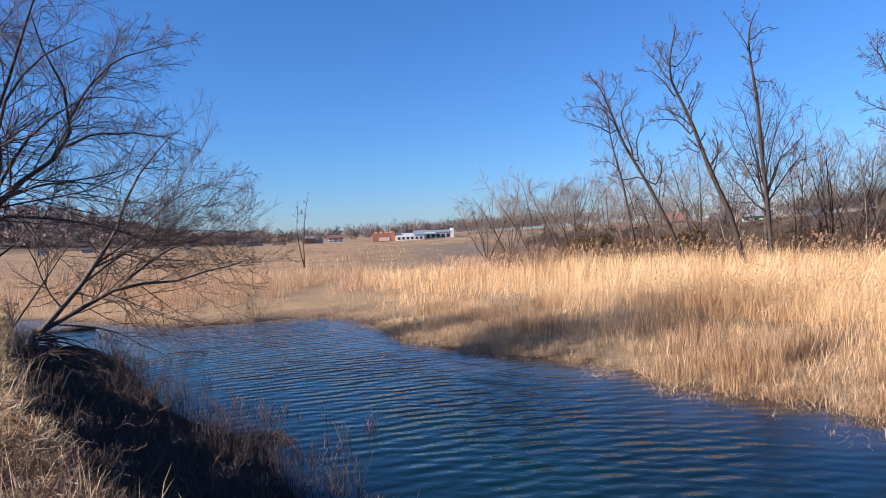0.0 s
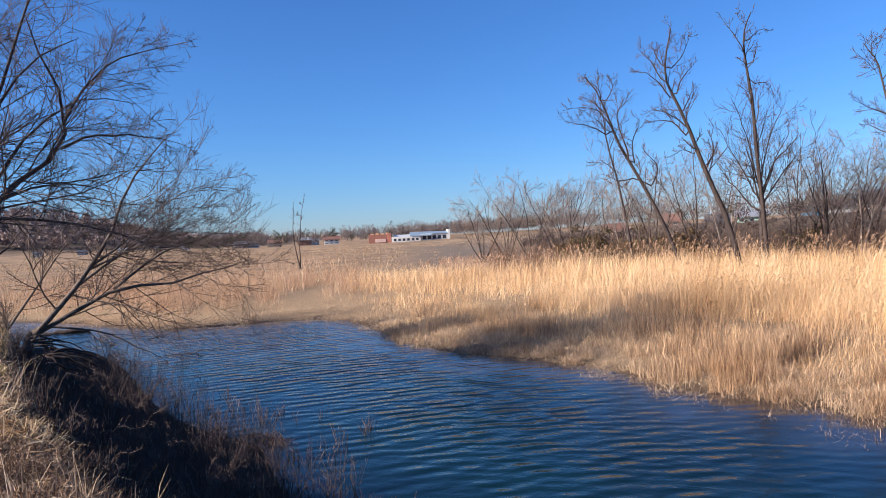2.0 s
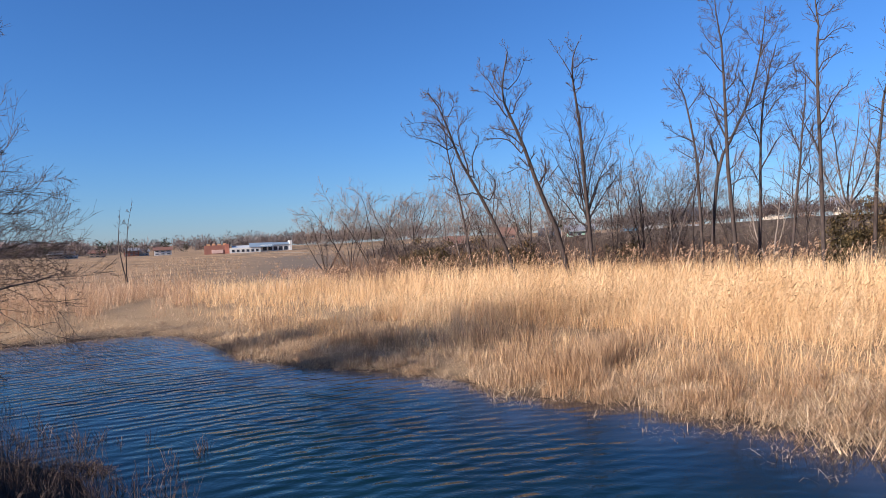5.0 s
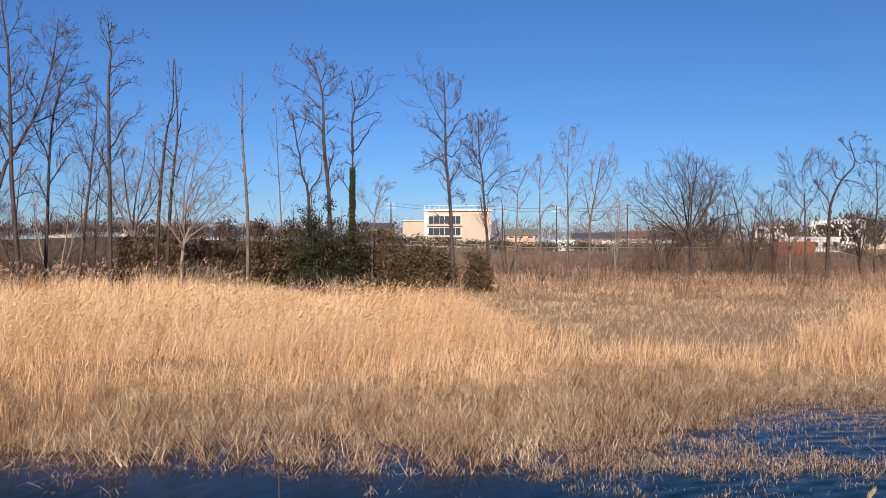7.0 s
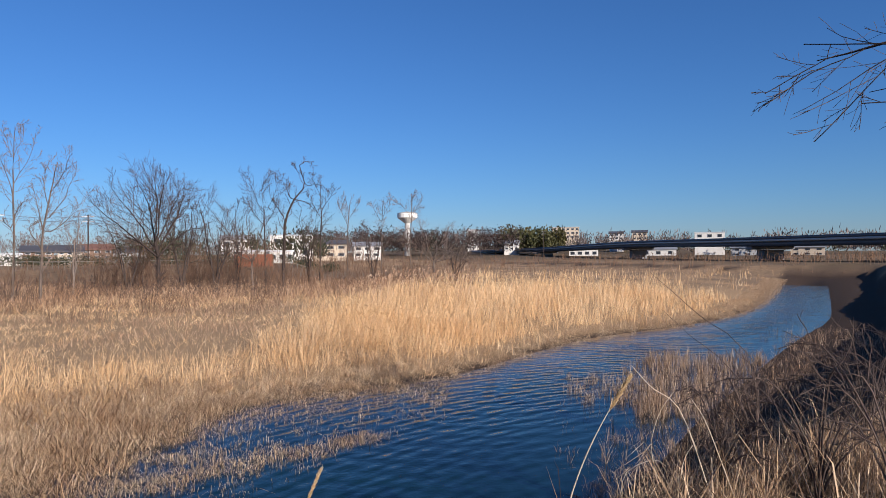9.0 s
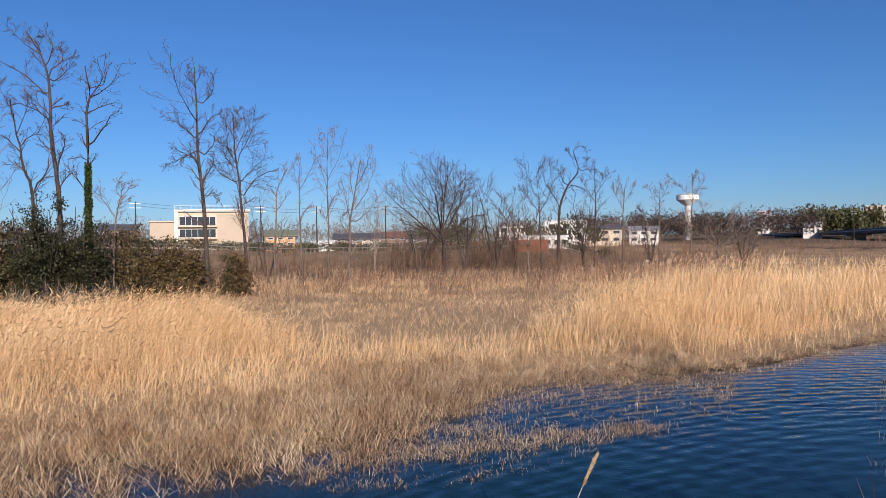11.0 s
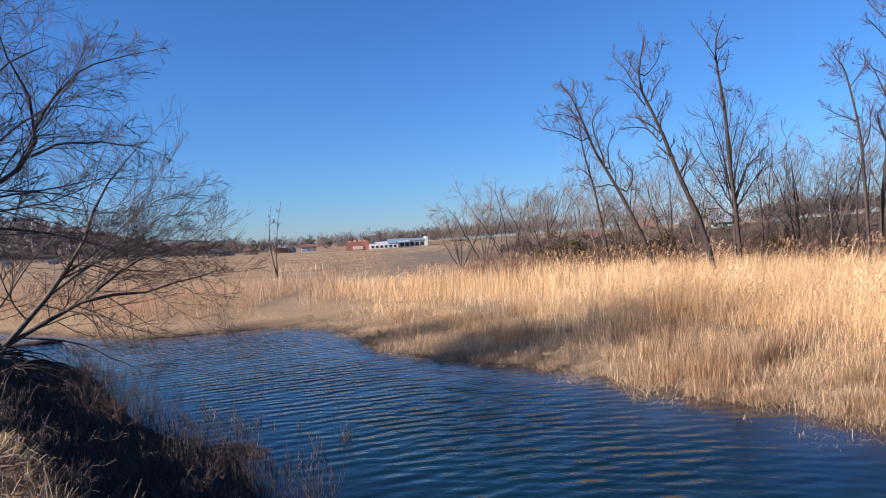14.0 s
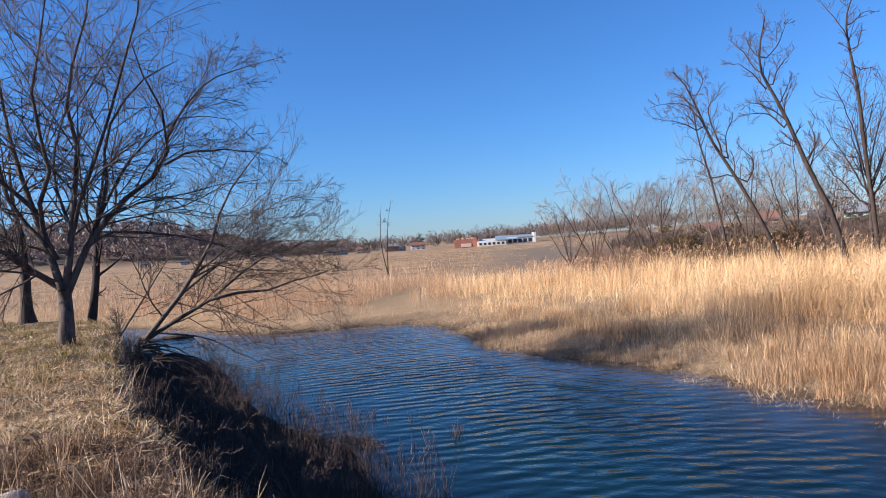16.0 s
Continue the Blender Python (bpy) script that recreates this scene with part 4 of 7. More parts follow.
drawn_tree(15.5, 41, 0.11, 0.9, '',
           [(0.1, 0), (0, 1.5), (-0.2, 3.4), (-0.6, 5.7), (-1, 7.7), (-1.1, 9.1), (-1.5, 10)],
           [[(-0.6, 5.7), (-1.2, 6.4), (-2, 6.6)], [(-0.9, 7.3), (-0.4, 8.4), (0, 9.2)], [(-1, 8), (-1.6, 8.9), (-2.2, 9.2)]])
drawn_tree(23.6, 38, 0.17, 1, 'DARK',
           [(0, 0), (-0.6, 2.8), (-1.5, 5.2), (-2.1, 7), (-2.9, 9), (-3.4, 10.3), (-3.3, 11.8), (-3, 12.8)],
           [[(-2.2, 7), (-3.1, 8.1), (-4.3, 8.4)], [(-2.5, 7.9), (-3.3, 8.6), (-4, 8.9)], [(-2.9, 9), (-3.8, 10.1), (-5.2, 10.6)], [(-3.3, 10), (-4.2, 11.4), (-5, 12.3)], [(-2.9, 9.2), (-2.4, 10.2), (-1.7, 10.7)], [(-3.2, 10.6), (-2.5, 11.5), (-2.4, 12.3)], [(-1.9, 6.2), (-2.6, 6.5), (-3.3, 6.1)], [(-3.4, 10.9), (-3.8, 11.8), (-3.6, 12.4)], [(-2.6, 8.3), (-2.2, 9.2), (-2, 9.6)], [(-1.6, 5.5), (-1.1, 6.3), (-1.2, 7.2)]])
drawn_tree(25.4, 38, 0.14, 0.7, 'DARK',
           [(0, 0), (-0.1, 3), (-0.3, 6.1), (-0.4, 8.4), (-0.6, 10.1), (-0.7, 11.2), (-0.6, 12.3), (-0.3, 13.1)],
           [[(-0.6, 11.6), (0, 12.2), (0.7, 12.3)], [(-0.6, 10.7), (-1, 11.6), (-1.8, 12.7)], [(-0.4, 9.5), (0.1, 9.5), (0.5, 9.2)], [(-0.6, 10.2), (-0.8, 10.8), (-1.3, 11.2)], [(-0.6, 12.5), (-0.9, 12.9), (-0.8, 13.3)], [(-0.4, 10.4), (-0.1, 11.1), (0.1, 11.2)]])
drawn_tree(25, 41, 0.12, 1.2, '',
           [(0, 0), (0, 2.5), (0, 3.4), (-0.1, 4.3)],
           [[(-0.1, 3.7), (-1, 5.9), (-2.3, 8)], [(0, 4.3), (-0.7, 7.1), (-1.5, 8.9)], [(0, 4.6), (0, 7.3), (-0.2, 9)], [(0, 4), (0.5, 6.7), (1.3, 8.8)], [(0, 4), (1, 6), (2.1, 7.5)], [(0, 3.4), (1.1, 5.1), (2.3, 6.6)], [(-0.1, 3.1), (-1.4, 4.7), (-2.6, 6)], [(0, 3.4), (-0.5, 5.8), (-1, 7.7)], [(0, 3.7), (0.8, 5.4), (1.6, 7.2)]])
drawn_tree(36.3, 40, 0.15, 0.9, '',
           [(0, 0), (-0.4, 5.9), (-0.5, 10.1), (-0.6, 12.5), (-0.8, 15.2)],
           [[(-0.6, 12.2), (-1.2, 13), (-1.6, 13.9)], [(-0.6, 12.7), (-0.1, 13.8), (0.2, 14.7)], [(-0.5, 9.9), (0.2, 10.9), (0.6, 12.7)], [(-0.7, 13.8), (-1, 14.6), (-1.2, 15.1)], [(-0.5, 11.1), (-1.1, 11.7), (-1.4, 12)], [(-0.5, 7.8), (-1, 9.1), (-1.4, 10.4)], [(-0.4, 7.2), (0.5, 8.8), (1, 9.9)], [(-0.5, 9.1), (-1, 9.9), (-1.3, 10.3)], [(-0.5, 8.5), (0.2, 9.4), (0.2, 10.3)]])
drawn_tree(33.8, 40, 0.12, 1, '',
           [(0, 0), (-0.1, 4.9), (-0.3, 7.5), (-0.7, 9.9), (-1.3, 11.1)],
           [[(-0.3, 7.5), (-1.1, 8), (-1.6, 8.6)], [(-0.7, 9.6), (-1.2, 10.1), (-1.7, 10.6)], [(-0.6, 9.1), (0.2, 10.1), (0.4, 10.7)], [(-0.2, 6.5), (-0.9, 6.9), (-1.4, 7.2)], [(-0.2, 5.9), (0.3, 7.2), (0.5, 8.8)], [(-0.9, 10.2), (-0.9, 10.9), (-0.5, 11.2)]])
drawn_tree(34.3, 41, 0.13, 1.1, '',
           [(0, 0), (0.5, 5.6), (1.4, 7.9), (2.3, 9.8), (2.9, 12.3), (3.1, 14.5)],
           [[(2.3, 9.8), (1.9, 10.9), (1.9, 11.9)], [(2.9, 12.3), (2.4, 13.3), (2.1, 14.1)], [(2.8, 12), (3.5, 13), (3.8, 13.8)], [(1.9, 8.9), (3.2, 9.8), (4.1, 11)], [(3, 13.3), (3.5, 14), (3.7, 14.5)], [(0.7, 6), (0.2, 7.6), (0.4, 8.6)], [(2.6, 10.6), (3.3, 11.3), (3.9, 11.6)]])
drawn_tree(37.7, 42, 0.12, 1.1, '',
           [(0, 0), (0.2, 4.6), (0.3, 8.1), (0.6, 10.8), (1.2, 12.8)],
           [[(0.3, 7.4), (-0.3, 8.7), (-0.4, 9.6)], [(0.3, 8.4), (1.1, 9.4), (1.8, 10.3)], [(0.6, 10.4), (1.3, 11.5), (2, 12.1)], [(0.8, 11.1), (0.5, 12.2), (0.7, 12.8)], [(0.3, 6), (1.2, 7.4), (1.9, 7.7)]])
drawn_tree(42, 39, 0.14, 0.75, '',
           [(0, 0), (0, 6), (0, 10.2), (0.1, 12.4), (0, 14.2)],
           [[(0.1, 12.5), (-0.3, 13.4), (-0.6, 13.9)], [(0.1, 12.8), (0.8, 13.1), (1.7, 13.5)], [(0.1, 11.6), (0.9, 12.2), (1.5, 12.3)], [(0.1, 10.6), (0.6, 10.9), (1.2, 11.2)], [(0, 13.3), (0.2, 13.8), (0.4, 14.1)], [(0.1, 9.2), (-0.5, 10.2), (-0.8, 10.8)], [(0.1, 7.6), (0.7, 8.9), (1.4, 9.7)], [(0, 6.4), (-0.6, 7.6), (-1, 8)]])
drawn_tree(39.8, 41, 0.11, 1.2, '',
           [(0, 0), (0.4, 3.9), (0.7, 6.6), (0.9, 9.2), (0.9, 10.9)],
           [[(0.7, 6.6), (0.1, 7.9), (-0.2, 8.9)], [(0.8, 7.9), (1.5, 8.9), (2, 9.4)], [(0.9, 9.6), (0.5, 10.4), (0.4, 10.9)], [(0.6, 5.6), (1.3, 6.9), (2.1, 7.5)]])
drawn_tree(43.7, 42, 0.12, 1.2, 'TAN',
           [(0, 0), (0, 2.8), (-0.1, 3.9)],
           [[(-0.1, 3.5), (-0.6, 6.3), (-0.9, 9)], [(-0.1, 3.9), (0.1, 6.9), (0.2, 10.2)], [(-0.1, 3.5), (0.8, 6.6), (0.8, 9.7)], [(-0.1, 3.5), (1.1, 5.6), (1.2, 7.9)], [(-0.1, 3.2), (-1.1, 5.3), (-1.6, 6.3)]])
drawn_tree(45.1, 38, 0.12, 0.3, 'DARK',
           [(0, 0), (0.2, 4.4), (0.4, 6.8), (0.6, 8.4), (0.9, 9.9), (1, 12.3)],
           [[(0.5, 8), (0.1, 8.2), (-0.1, 8.8)], [(0.8, 9.1), (1.2, 10.5), (1.1, 11.7)], [(0.3, 5.9), (-0.2, 6.8), (-0.4, 7.2)], [(1, 10.5), (0.8, 11.4), (0.9, 12.2)]])
drawn_tree(45.9, 38, 0.12, 0.3, 'DARK',
           [(0, 0), (0.2, 4.2), (0.5, 6.8), (0.7, 8.3), (0.7, 10.2), (0.5, 12.3)],
           [[(0.5, 7.1), (-0.1, 7.8), (-0.5, 8)], [(0.7, 8.6), (0.8, 9.9), (1.1, 10.2)], [(0.4, 5.9), (0.8, 7.1), (1, 7.4)], [(0.7, 10.5), (0.8, 11.4), (0.6, 12)]])
drawn_tree(46.9, 38, 0.1, 1, 'PALE',
           [(0, 0), (0, 1.6), (0, 2.8), (0.1, 3.7)],
           [[(0.1, 3.1), (-0.3, 5.3), (-0.8, 7.1)], [(0.1, 3.4), (0.3, 5.9), (0.9, 8.1)], [(0.1, 3.6), (1.1, 5.8), (2.5, 8.2)], [(0.1, 3.1), (1.5, 4.9), (2.8, 6.4)], [(0.1, 2.9), (1.8, 4.3), (2.7, 5.2)], [(0.1, 3.4), (0.6, 6.8), (0.7, 8.6)], [(0.1, 2.8), (-0.8, 4), (-1.6, 4.5)], [(0.1, 2.8), (1.3, 3.7), (2.2, 3.8)]])
drawn_tree(51.9, 37, 0.12, 0.18, 'SNAG',
           [(0, 0), (0, 4.5), (-0.2, 7.8), (-0.2, 9.5), (-0.2, 11.6)],
           [[(-0.2, 9.4), (-0.6, 10.3), (-1, 11.4)], [(-0.1, 9.5), (0.3, 10.3), (0.6, 11)], [(-0.2, 9.1), (-0.5, 9.6), (-0.8, 9.7)], [(-0.1, 6.3), (-0.4, 6.9), (-0.6, 7)], [(-0.1, 5.7), (0.3, 6.3), (0.5, 6.6)], [(-0.2, 10.7), (-0.4, 11), (-0.4, 11.3)]])
drawn_tree(54.6, 42, 0.08, 0.5, 'TAN',
           [(0, 0), (0, 4), (-0.1, 7), (-0.2, 11.3)],
           [[(-0.1, 8.7), (0.2, 9.5), (0.4, 10)], [(-0.1, 6.7), (-0.5, 7), (-1, 7.4)], [(0, 5.7), (0.5, 6.3), (0.8, 7)], [(-0.2, 10), (-0.4, 10.7), (-0.4, 11)], [(-0.1, 8), (-0.5, 8.7), (-0.6, 9.2)]])
drawn_tree(56.8, 41, 0.12, 0.9, 'DARK',
           [(0, 0), (0, 5.5), (-0.3, 6.8), (-0.6, 8.5), (-0.9, 10.3)],
           [[(0, 5.9), (0.6, 6.8), (0.8, 8.1)], [(-0.5, 8.2), (0.3, 8.7), (0.9, 9.5)], [(-0.7, 9.4), (-1.2, 10.3), (-1.4, 10.8)], [(-0.6, 8.8), (-0.2, 10.1), (-0.3, 10.5)], [(-0.2, 6.5), (-0.7, 7), (-1.1, 6.9)], [(-0.4, 7.5), (-1, 8.2), (-1.2, 8.5)]])
drawn_tree(58.6, 41, 0.16, 1, '',
           [(0, 0), (-0.2, 5.5), (-0.5, 8.4), (-0.5, 10.9), (-0.7, 12.6), (-1.4, 14)],
           [[(-0.5, 10.5), (-1.4, 11.7), (-3, 12.6)], [(-0.5, 11.3), (0.3, 12), (0.5, 13.1)], [(-0.6, 12.2), (-0.3, 13.2), (-0.6, 13.9)], [(-0.8, 12.7), (-1.5, 13.4), (-2.2, 14.2)], [(-0.6, 11.9), (0.1, 12.6), (0.1, 13.3)], [(-0.4, 9.3), (-1.3, 10), (-2.2, 10.1)], [(-0.5, 10), (0.1, 10.3), (0.7, 10.4)], [(-0.3, 6.8), (0.2, 8), (0.7, 8.6)], [(-0.9, 13.1), (-1.1, 13.7), (-0.9, 14)], [(-0.2, 5.8), (0.3, 6.6), (0.8, 6.7)]])
drawn_tree(60.3, 40, 0.15, 0.6, 'DARK',
           [(0, 0), (0, 4.1), (0.1, 7.5), (0.1, 9.7), (0.3, 10.7), (0.1, 12.1)],
           [[(0.3, 10.5), (1.1, 11.4), (1.9, 12.6)], [(0.2, 9.8), (0.8, 10.2), (1.4, 10.4)], [(0.1, 8), (0.7, 9), (1.3, 9.8)], [(0.1, 7.2), (-0.4, 7.4), (-1, 7.3)], [(0.3, 10.9), (-0.2, 11.5), (-0.4, 11.7)], [(0.7, 11), (1, 11.7), (1, 12.5)], [(0.3, 10.7), (0.7, 11.4), (0.6, 12.1)], [(0.1, 8.9), (-0.3, 9.2), (-0.6, 9.4)]])
drawn_tree(61.8, 40, 0.08, 0.8, 'TAN',
           [(0, 0), (0, 3.5), (0.1, 4.7), (0.4, 6.2)],
           [[(0.1, 4.4), (-0.4, 5.4), (-0.7, 6)], [(0.1, 4.9), (0.7, 5.8), (1.1, 6.3)], [(0.2, 5.6), (0.2, 6.2), (0.3, 6.8)], [(0.1, 4.7), (0.6, 5.2), (0.9, 5.3)]])
drawn_tree(68.5, 41, 0.18, 1, '',
           [(0, 0), (-0.1, 4.6), (-0.3, 7.2), (-0.3, 9.9), (-0.4, 12.7)],
           [[(-0.3, 7.3), (-0.9, 7.8), (-2.2, 8.2)], [(-0.3, 9.5), (-1, 10.4), (-1.4, 12.3)], [(-0.3, 10.5), (0.4, 11.3), (0.5, 12)], [(-0.2, 7.7), (0.4, 8.5), (0.6, 9.4)], [(-0.9, 7.8), (-1.6, 7.5), (-2.2, 7.2)], [(-0.3, 8.6), (-1.1, 9.4), (-1.6, 9.9)], [(-0.3, 11.4), (-0.7, 12), (-0.8, 12.5)], [(-0.3, 8.9), (0.3, 9.8), (0.9, 10.1)], [(-0.2, 6.4), (0.3, 7.2), (0.4, 7.9)], [(-0.1, 5.5), (0.4, 5.7), (0.8, 5.1)], [(-0.3, 12), (-0.1, 12.6), (0, 12.8)]])
drawn_tree(71.6, 44, 0.14, 1.3, '',
           [(0, 0), (-0.2, 3.3), (-0.4, 5.9), (-0.7, 8.4), (-0.7, 10.8)],
           [[(-0.4, 5.5), (0.5, 6.7), (1.5, 7.5)], [(-0.5, 7.2), (-1.3, 8.4), (-1.5, 9.5)], [(-0.6, 8), (0.1, 9.3), (0.5, 10.6)], [(-0.7, 9.4), (-1.2, 10.1), (-1.3, 10.8)], [(-0.7, 9.7), (-0.3, 10.5), (-0.1, 11.2)], [(-0.5, 6.4), (0.3, 7.8), (0.9, 8.7)], [(-0.6, 8.7), (-0.1, 9.7), (0.2, 10.9)], [(-0.5, 7.5), (-1.1, 8.7), (-1.1, 10)], [(-0.5, 6.5), (-1.3, 7.1), (-1.7, 7.8)]])
drawn_tree(73.7, 48, 0.1, 0.7, 'TAN',
           [(0, 0), (0, 1.6), (0.1, 4.4), (0.3, 6.4), (1.1, 8)],
           [[(0.2, 5.8), (-0.2, 6.6), (-0.6, 6.7)], [(0.4, 6.6), (0.6, 7.6), (0.4, 8.4)], [(0.8, 7.4), (1.3, 8.4), (1.2, 8.7)], [(0.2, 5.1), (0.7, 5.9), (0.9, 6.2)]])
drawn_tree(75.8, 50, 0.1, 0.8, 'TAN',
           [(0, 0), (0, 1.5), (-0.1, 4.5), (-0.1, 6.7), (0.1, 9)],
           [[(-0.1, 6.4), (-0.5, 7.5), (-0.7, 8.6)], [(0, 6.7), (0.5, 7.9), (0.8, 8.8)], [(0, 8.3), (-0.3, 9), (-0.4, 9.2)], [(0, 4.9), (0.5, 5.4), (0.8, 5.5)]])
drawn_tree(77.8, 50, 0.11, 0.9, 'TAN',
           [(0, 0), (0.1, 4.5), (0.1, 7.5), (0.2, 10.8)],
           [[(0.1, 6.8), (-0.3, 8.3), (-0.6, 9.4)], [(0.1, 7.2), (0.7, 8.7), (1.4, 10.5)], [(0.1, 8.7), (-0.2, 9.8), (-0.3, 10.6)], [(0.2, 9.4), (0.6, 10.2), (0.8, 11)], [(0.1, 5.2), (0.5, 6), (0.9, 6.4)], [(0.1, 4.5), (-0.4, 4.9), (-0.6, 5.2)]])
drawn_tree(79.5, 46, 0.12, 1, 'TAN',
           [(0, 0), (0.1, 2.5), (0.2, 4.3), (0.6, 6.5), (1, 8.3)],
           [[(0.2, 4.3), (-0.2, 5.7), (-0.5, 6.6)], [(0.3, 4.7), (1.1, 6.1), (1.7, 8.1)], [(0.4, 5.7), (0.2, 7.2), (0.4, 8.2)], [(0.2, 4), (1.3, 5), (2, 6.1)], [(0.1, 3.3), (-0.6, 4.3), (-0.7, 4.9)], [(0.6, 6.5), (1.2, 7.5), (1.6, 8.3)]])
drawn_tree(87.3, 54, 0.16, 1.5, 'DARK',
           [(0, 0), (0, 2.4), (-0.1, 3.7)],
           [[(-0.1, 3.2), (-1.3, 5.4), (-3.1, 7.8)], [(-0.1, 3.7), (-0.6, 6.7), (-1.7, 8.9)], [(-0.1, 4.1), (0.1, 7.1), (-0.6, 9.1)], [(0, 3.7), (1.1, 6.7), (1.7, 8.4)], [(0, 3.2), (1.7, 5.8), (3.1, 7.6)], [(0, 3.7), (0.4, 6.7), (0.7, 8.9)], [(-0.1, 2.8), (-1.9, 4.6), (-3.8, 6.5)], [(0, 2.8), (1.9, 4.5), (3.4, 5.1)], [(0, 3.2), (1.2, 5.4), (2.3, 6.9)]])
drawn_tree(95.3, 60, 0.13, 1.2, '',
           [(0, 0), (0, 4.6), (-0.1, 6.6)],
           [[(-0.1, 6.1), (-0.9, 8), (-1.6, 9.5)], [(-0.1, 6.6), (-0.2, 8.5), (0.2, 9.6)], [(0, 6.1), (0.8, 8), (0.6, 9.5)], [(-0.1, 5.1), (1, 6.6), (1.4, 7.5)], [(-0.1, 5.3), (-1, 6.6), (-1.4, 7.3)]])
drawn_tree(96.7, 60, 0.17, 0.9, 'DARK',
           [(0, 0), (0.1, 3.6), (0.3, 5.8), (1, 7.5), (1.8, 8.6), (1.4, 10.4)],
           [[(1.8, 8.6), (3, 8.7), (3.7, 8)], [(1.4, 10.3), (2, 10.8), (2.8, 10.4)], [(1, 7.5), (2, 7.2), (2.5, 6.7)], [(0.3, 5.7), (-0.5, 7), (-0.7, 7.5)], [(0.8, 7.3), (0.3, 8.5), (0.1, 9)], [(1.5, 9.5), (1.1, 10.2), (0.9, 10.5)]])
drawn_tree(99.6, 62, 0.11, 1, '',
           [(0, 0), (0.1, 4.6), (0.1, 6.6), (0, 9.6)],
           [[(0.1, 6.1), (-0.6, 7.4), (-0.9, 8.1)], [(0.1, 6.6), (0.9, 7.9), (1.2, 8.9)], [(0.1, 8.1), (-0.4, 9.2), (-0.3, 9.7)]])
drawn_tree(101.8, 64, 0.1, 1, 'TAN',
           [(0, 0), (0.1, 4.6), (0.2, 7.7)],
           [[(0.1, 5.6), (-0.6, 7), (-0.8, 8)], [(0.1, 5.9), (1.1, 7.2), (1.5, 7.7)], [(0.2, 6.7), (-0.1, 7.7), (-0.2, 8.3)]])
drawn_tree(104.6, 66, 0.1, 1, 'TAN',
           [(0, 0), (0.1, 4.6), (0.3, 7.8)],
           [[(0.1, 5.7), (-0.5, 7), (-0.6, 7.8)], [(0.1, 6.2), (0.8, 7.3), (1, 8)]])
drawn_tree(107, 70, 0.11, 1, 'TAN',
           [(0, 0), (0, 4.6), (0, 8.6)],
           [[(0, 5.8), (0.7, 7.4), (1.3, 8.3)], [(0, 6.6), (-0.7, 7.8), (-1.1, 8.3)], [(0, 7.5), (0.4, 8.3), (0.7, 8.9)]])
drawn_tree(94.4, 52, 0.1, 0.7, 'SNAG',
           [(0, 0), (-0.1, 2), (0, 2.5)],
           [[(0, 2.3), (-1.3, 4), (-2.5, 5.3)], [(0, 2.4), (-0.4, 4.4), (-0.6, 5.9)], [(0, 2.4), (0.8, 3.9), (1.7, 4.6)], [(0, 2.3), (-1.7, 3.1), (-3.2, 4.4)], [(0, 2.3), (0.6, 4.6), (1, 5.2)]])
drawn_tree(109, 58, 0.1, 1, 'TAN',
           [(0, 0), (-0.1, 1.7), (-0.1, 2.4)],
           [[(-0.1, 2), (-1.5, 3.4), (-2.6, 4.6)], [(-0.1, 2.2), (-0.8, 4.3), (-1, 5.7)], [(-0.1, 2.2), (0.6, 4), (1.3, 5.4)], [(-0.1, 2), (1.5, 3.3), (2.9, 4.2)], [(-0.1, 2), (1.7, 2.6), (3.3, 2.8)]])
# round thickets
for k, (az, d, el) in enumerate([(3.6, 62, 3.3), (5.6, 60, 4.0), (7.6, 58, 4.3), (9.6, 58, 4.6), (11.0, 56, 3.9), (14.2, 55, 3.8), (17.4, 54, 4.2), (21.2, 50, 4.6), (28.3, 50, 4.6), (30.2, 48, 5.4), (31.8, 50, 4.8)]):
    tree_at(az, d, az, el, r=0.09, seed=20 + k, stems=6, fan=30, crown=0.2, limbs=24, reach=0.55, angle=40, twigs=7, shoots=7, rise=0.03, twig=M_TWIGTAN, label="low rounded bare thicket of grey-brown twigs", group="thickets")
# saplings and fans further off
for az, d, el, seed, more in [(89.0, 56, 5.4, 65, {}), (91.5, 56, 5.0, 66, {}), (93.2, 60, 4.2, 67, {}), (110.8, 62, 2.0, 69, {}), (98.8, 62, 3.4, 70, {}), (104.0, 66, 2.8, 71, {})]:
    tree_at(az, d, az, el, r=0.12, seed=seed, stems=4, fan=15, crown=0.25, limbs=16, reach=0.5, shoots=5, label="bare many-stemmed tree with a fan of twigs", **more)
# slight many-branched trees between the tall ones
for k, (az, d, el) in enumerate([(15.0, 50, 6.4), (17.0, 46, 5.4), (20.4, 46, 6.6), (22.6, 48, 6.0), (27.2, 46, 7.2), (29.4, 44, 6.6), (31.4, 45, 7.4), (33.2, 46, 6.4), (36.0, 47, 7.6), (38.6, 46, 7.0), (41.0, 45, 7.8), (73.0, 52, 4.6), (81.6, 54, 4.6), (85.2, 56, 4.8)]):
    tree_at(az, d, az + 0.6 * math.sin(k * 2.3), el, r=0.09, seed=120 + k, stems=2 + k % 2, fan=17, crown=0.22, limbs=14, reach=0.5, angle=40, shoots=5, twigs=6, twig=M_TWIGTAN, label="slight bare tree with a fan of fine twigs", wood=M_BARKPALE if k % 3 == 0 else M_BARK)
# the lone thin sapling on the far field
tree_at(-11.4, 70, -11.2, 4.3, r=0.11, seed=81, crown=0.4, limbs=8, reach=0.12, twigs=3, stems=2, fan=3, label="lone thin leafless sapling", wood=M_BARK, twig=M_TWIG, name="sapling")

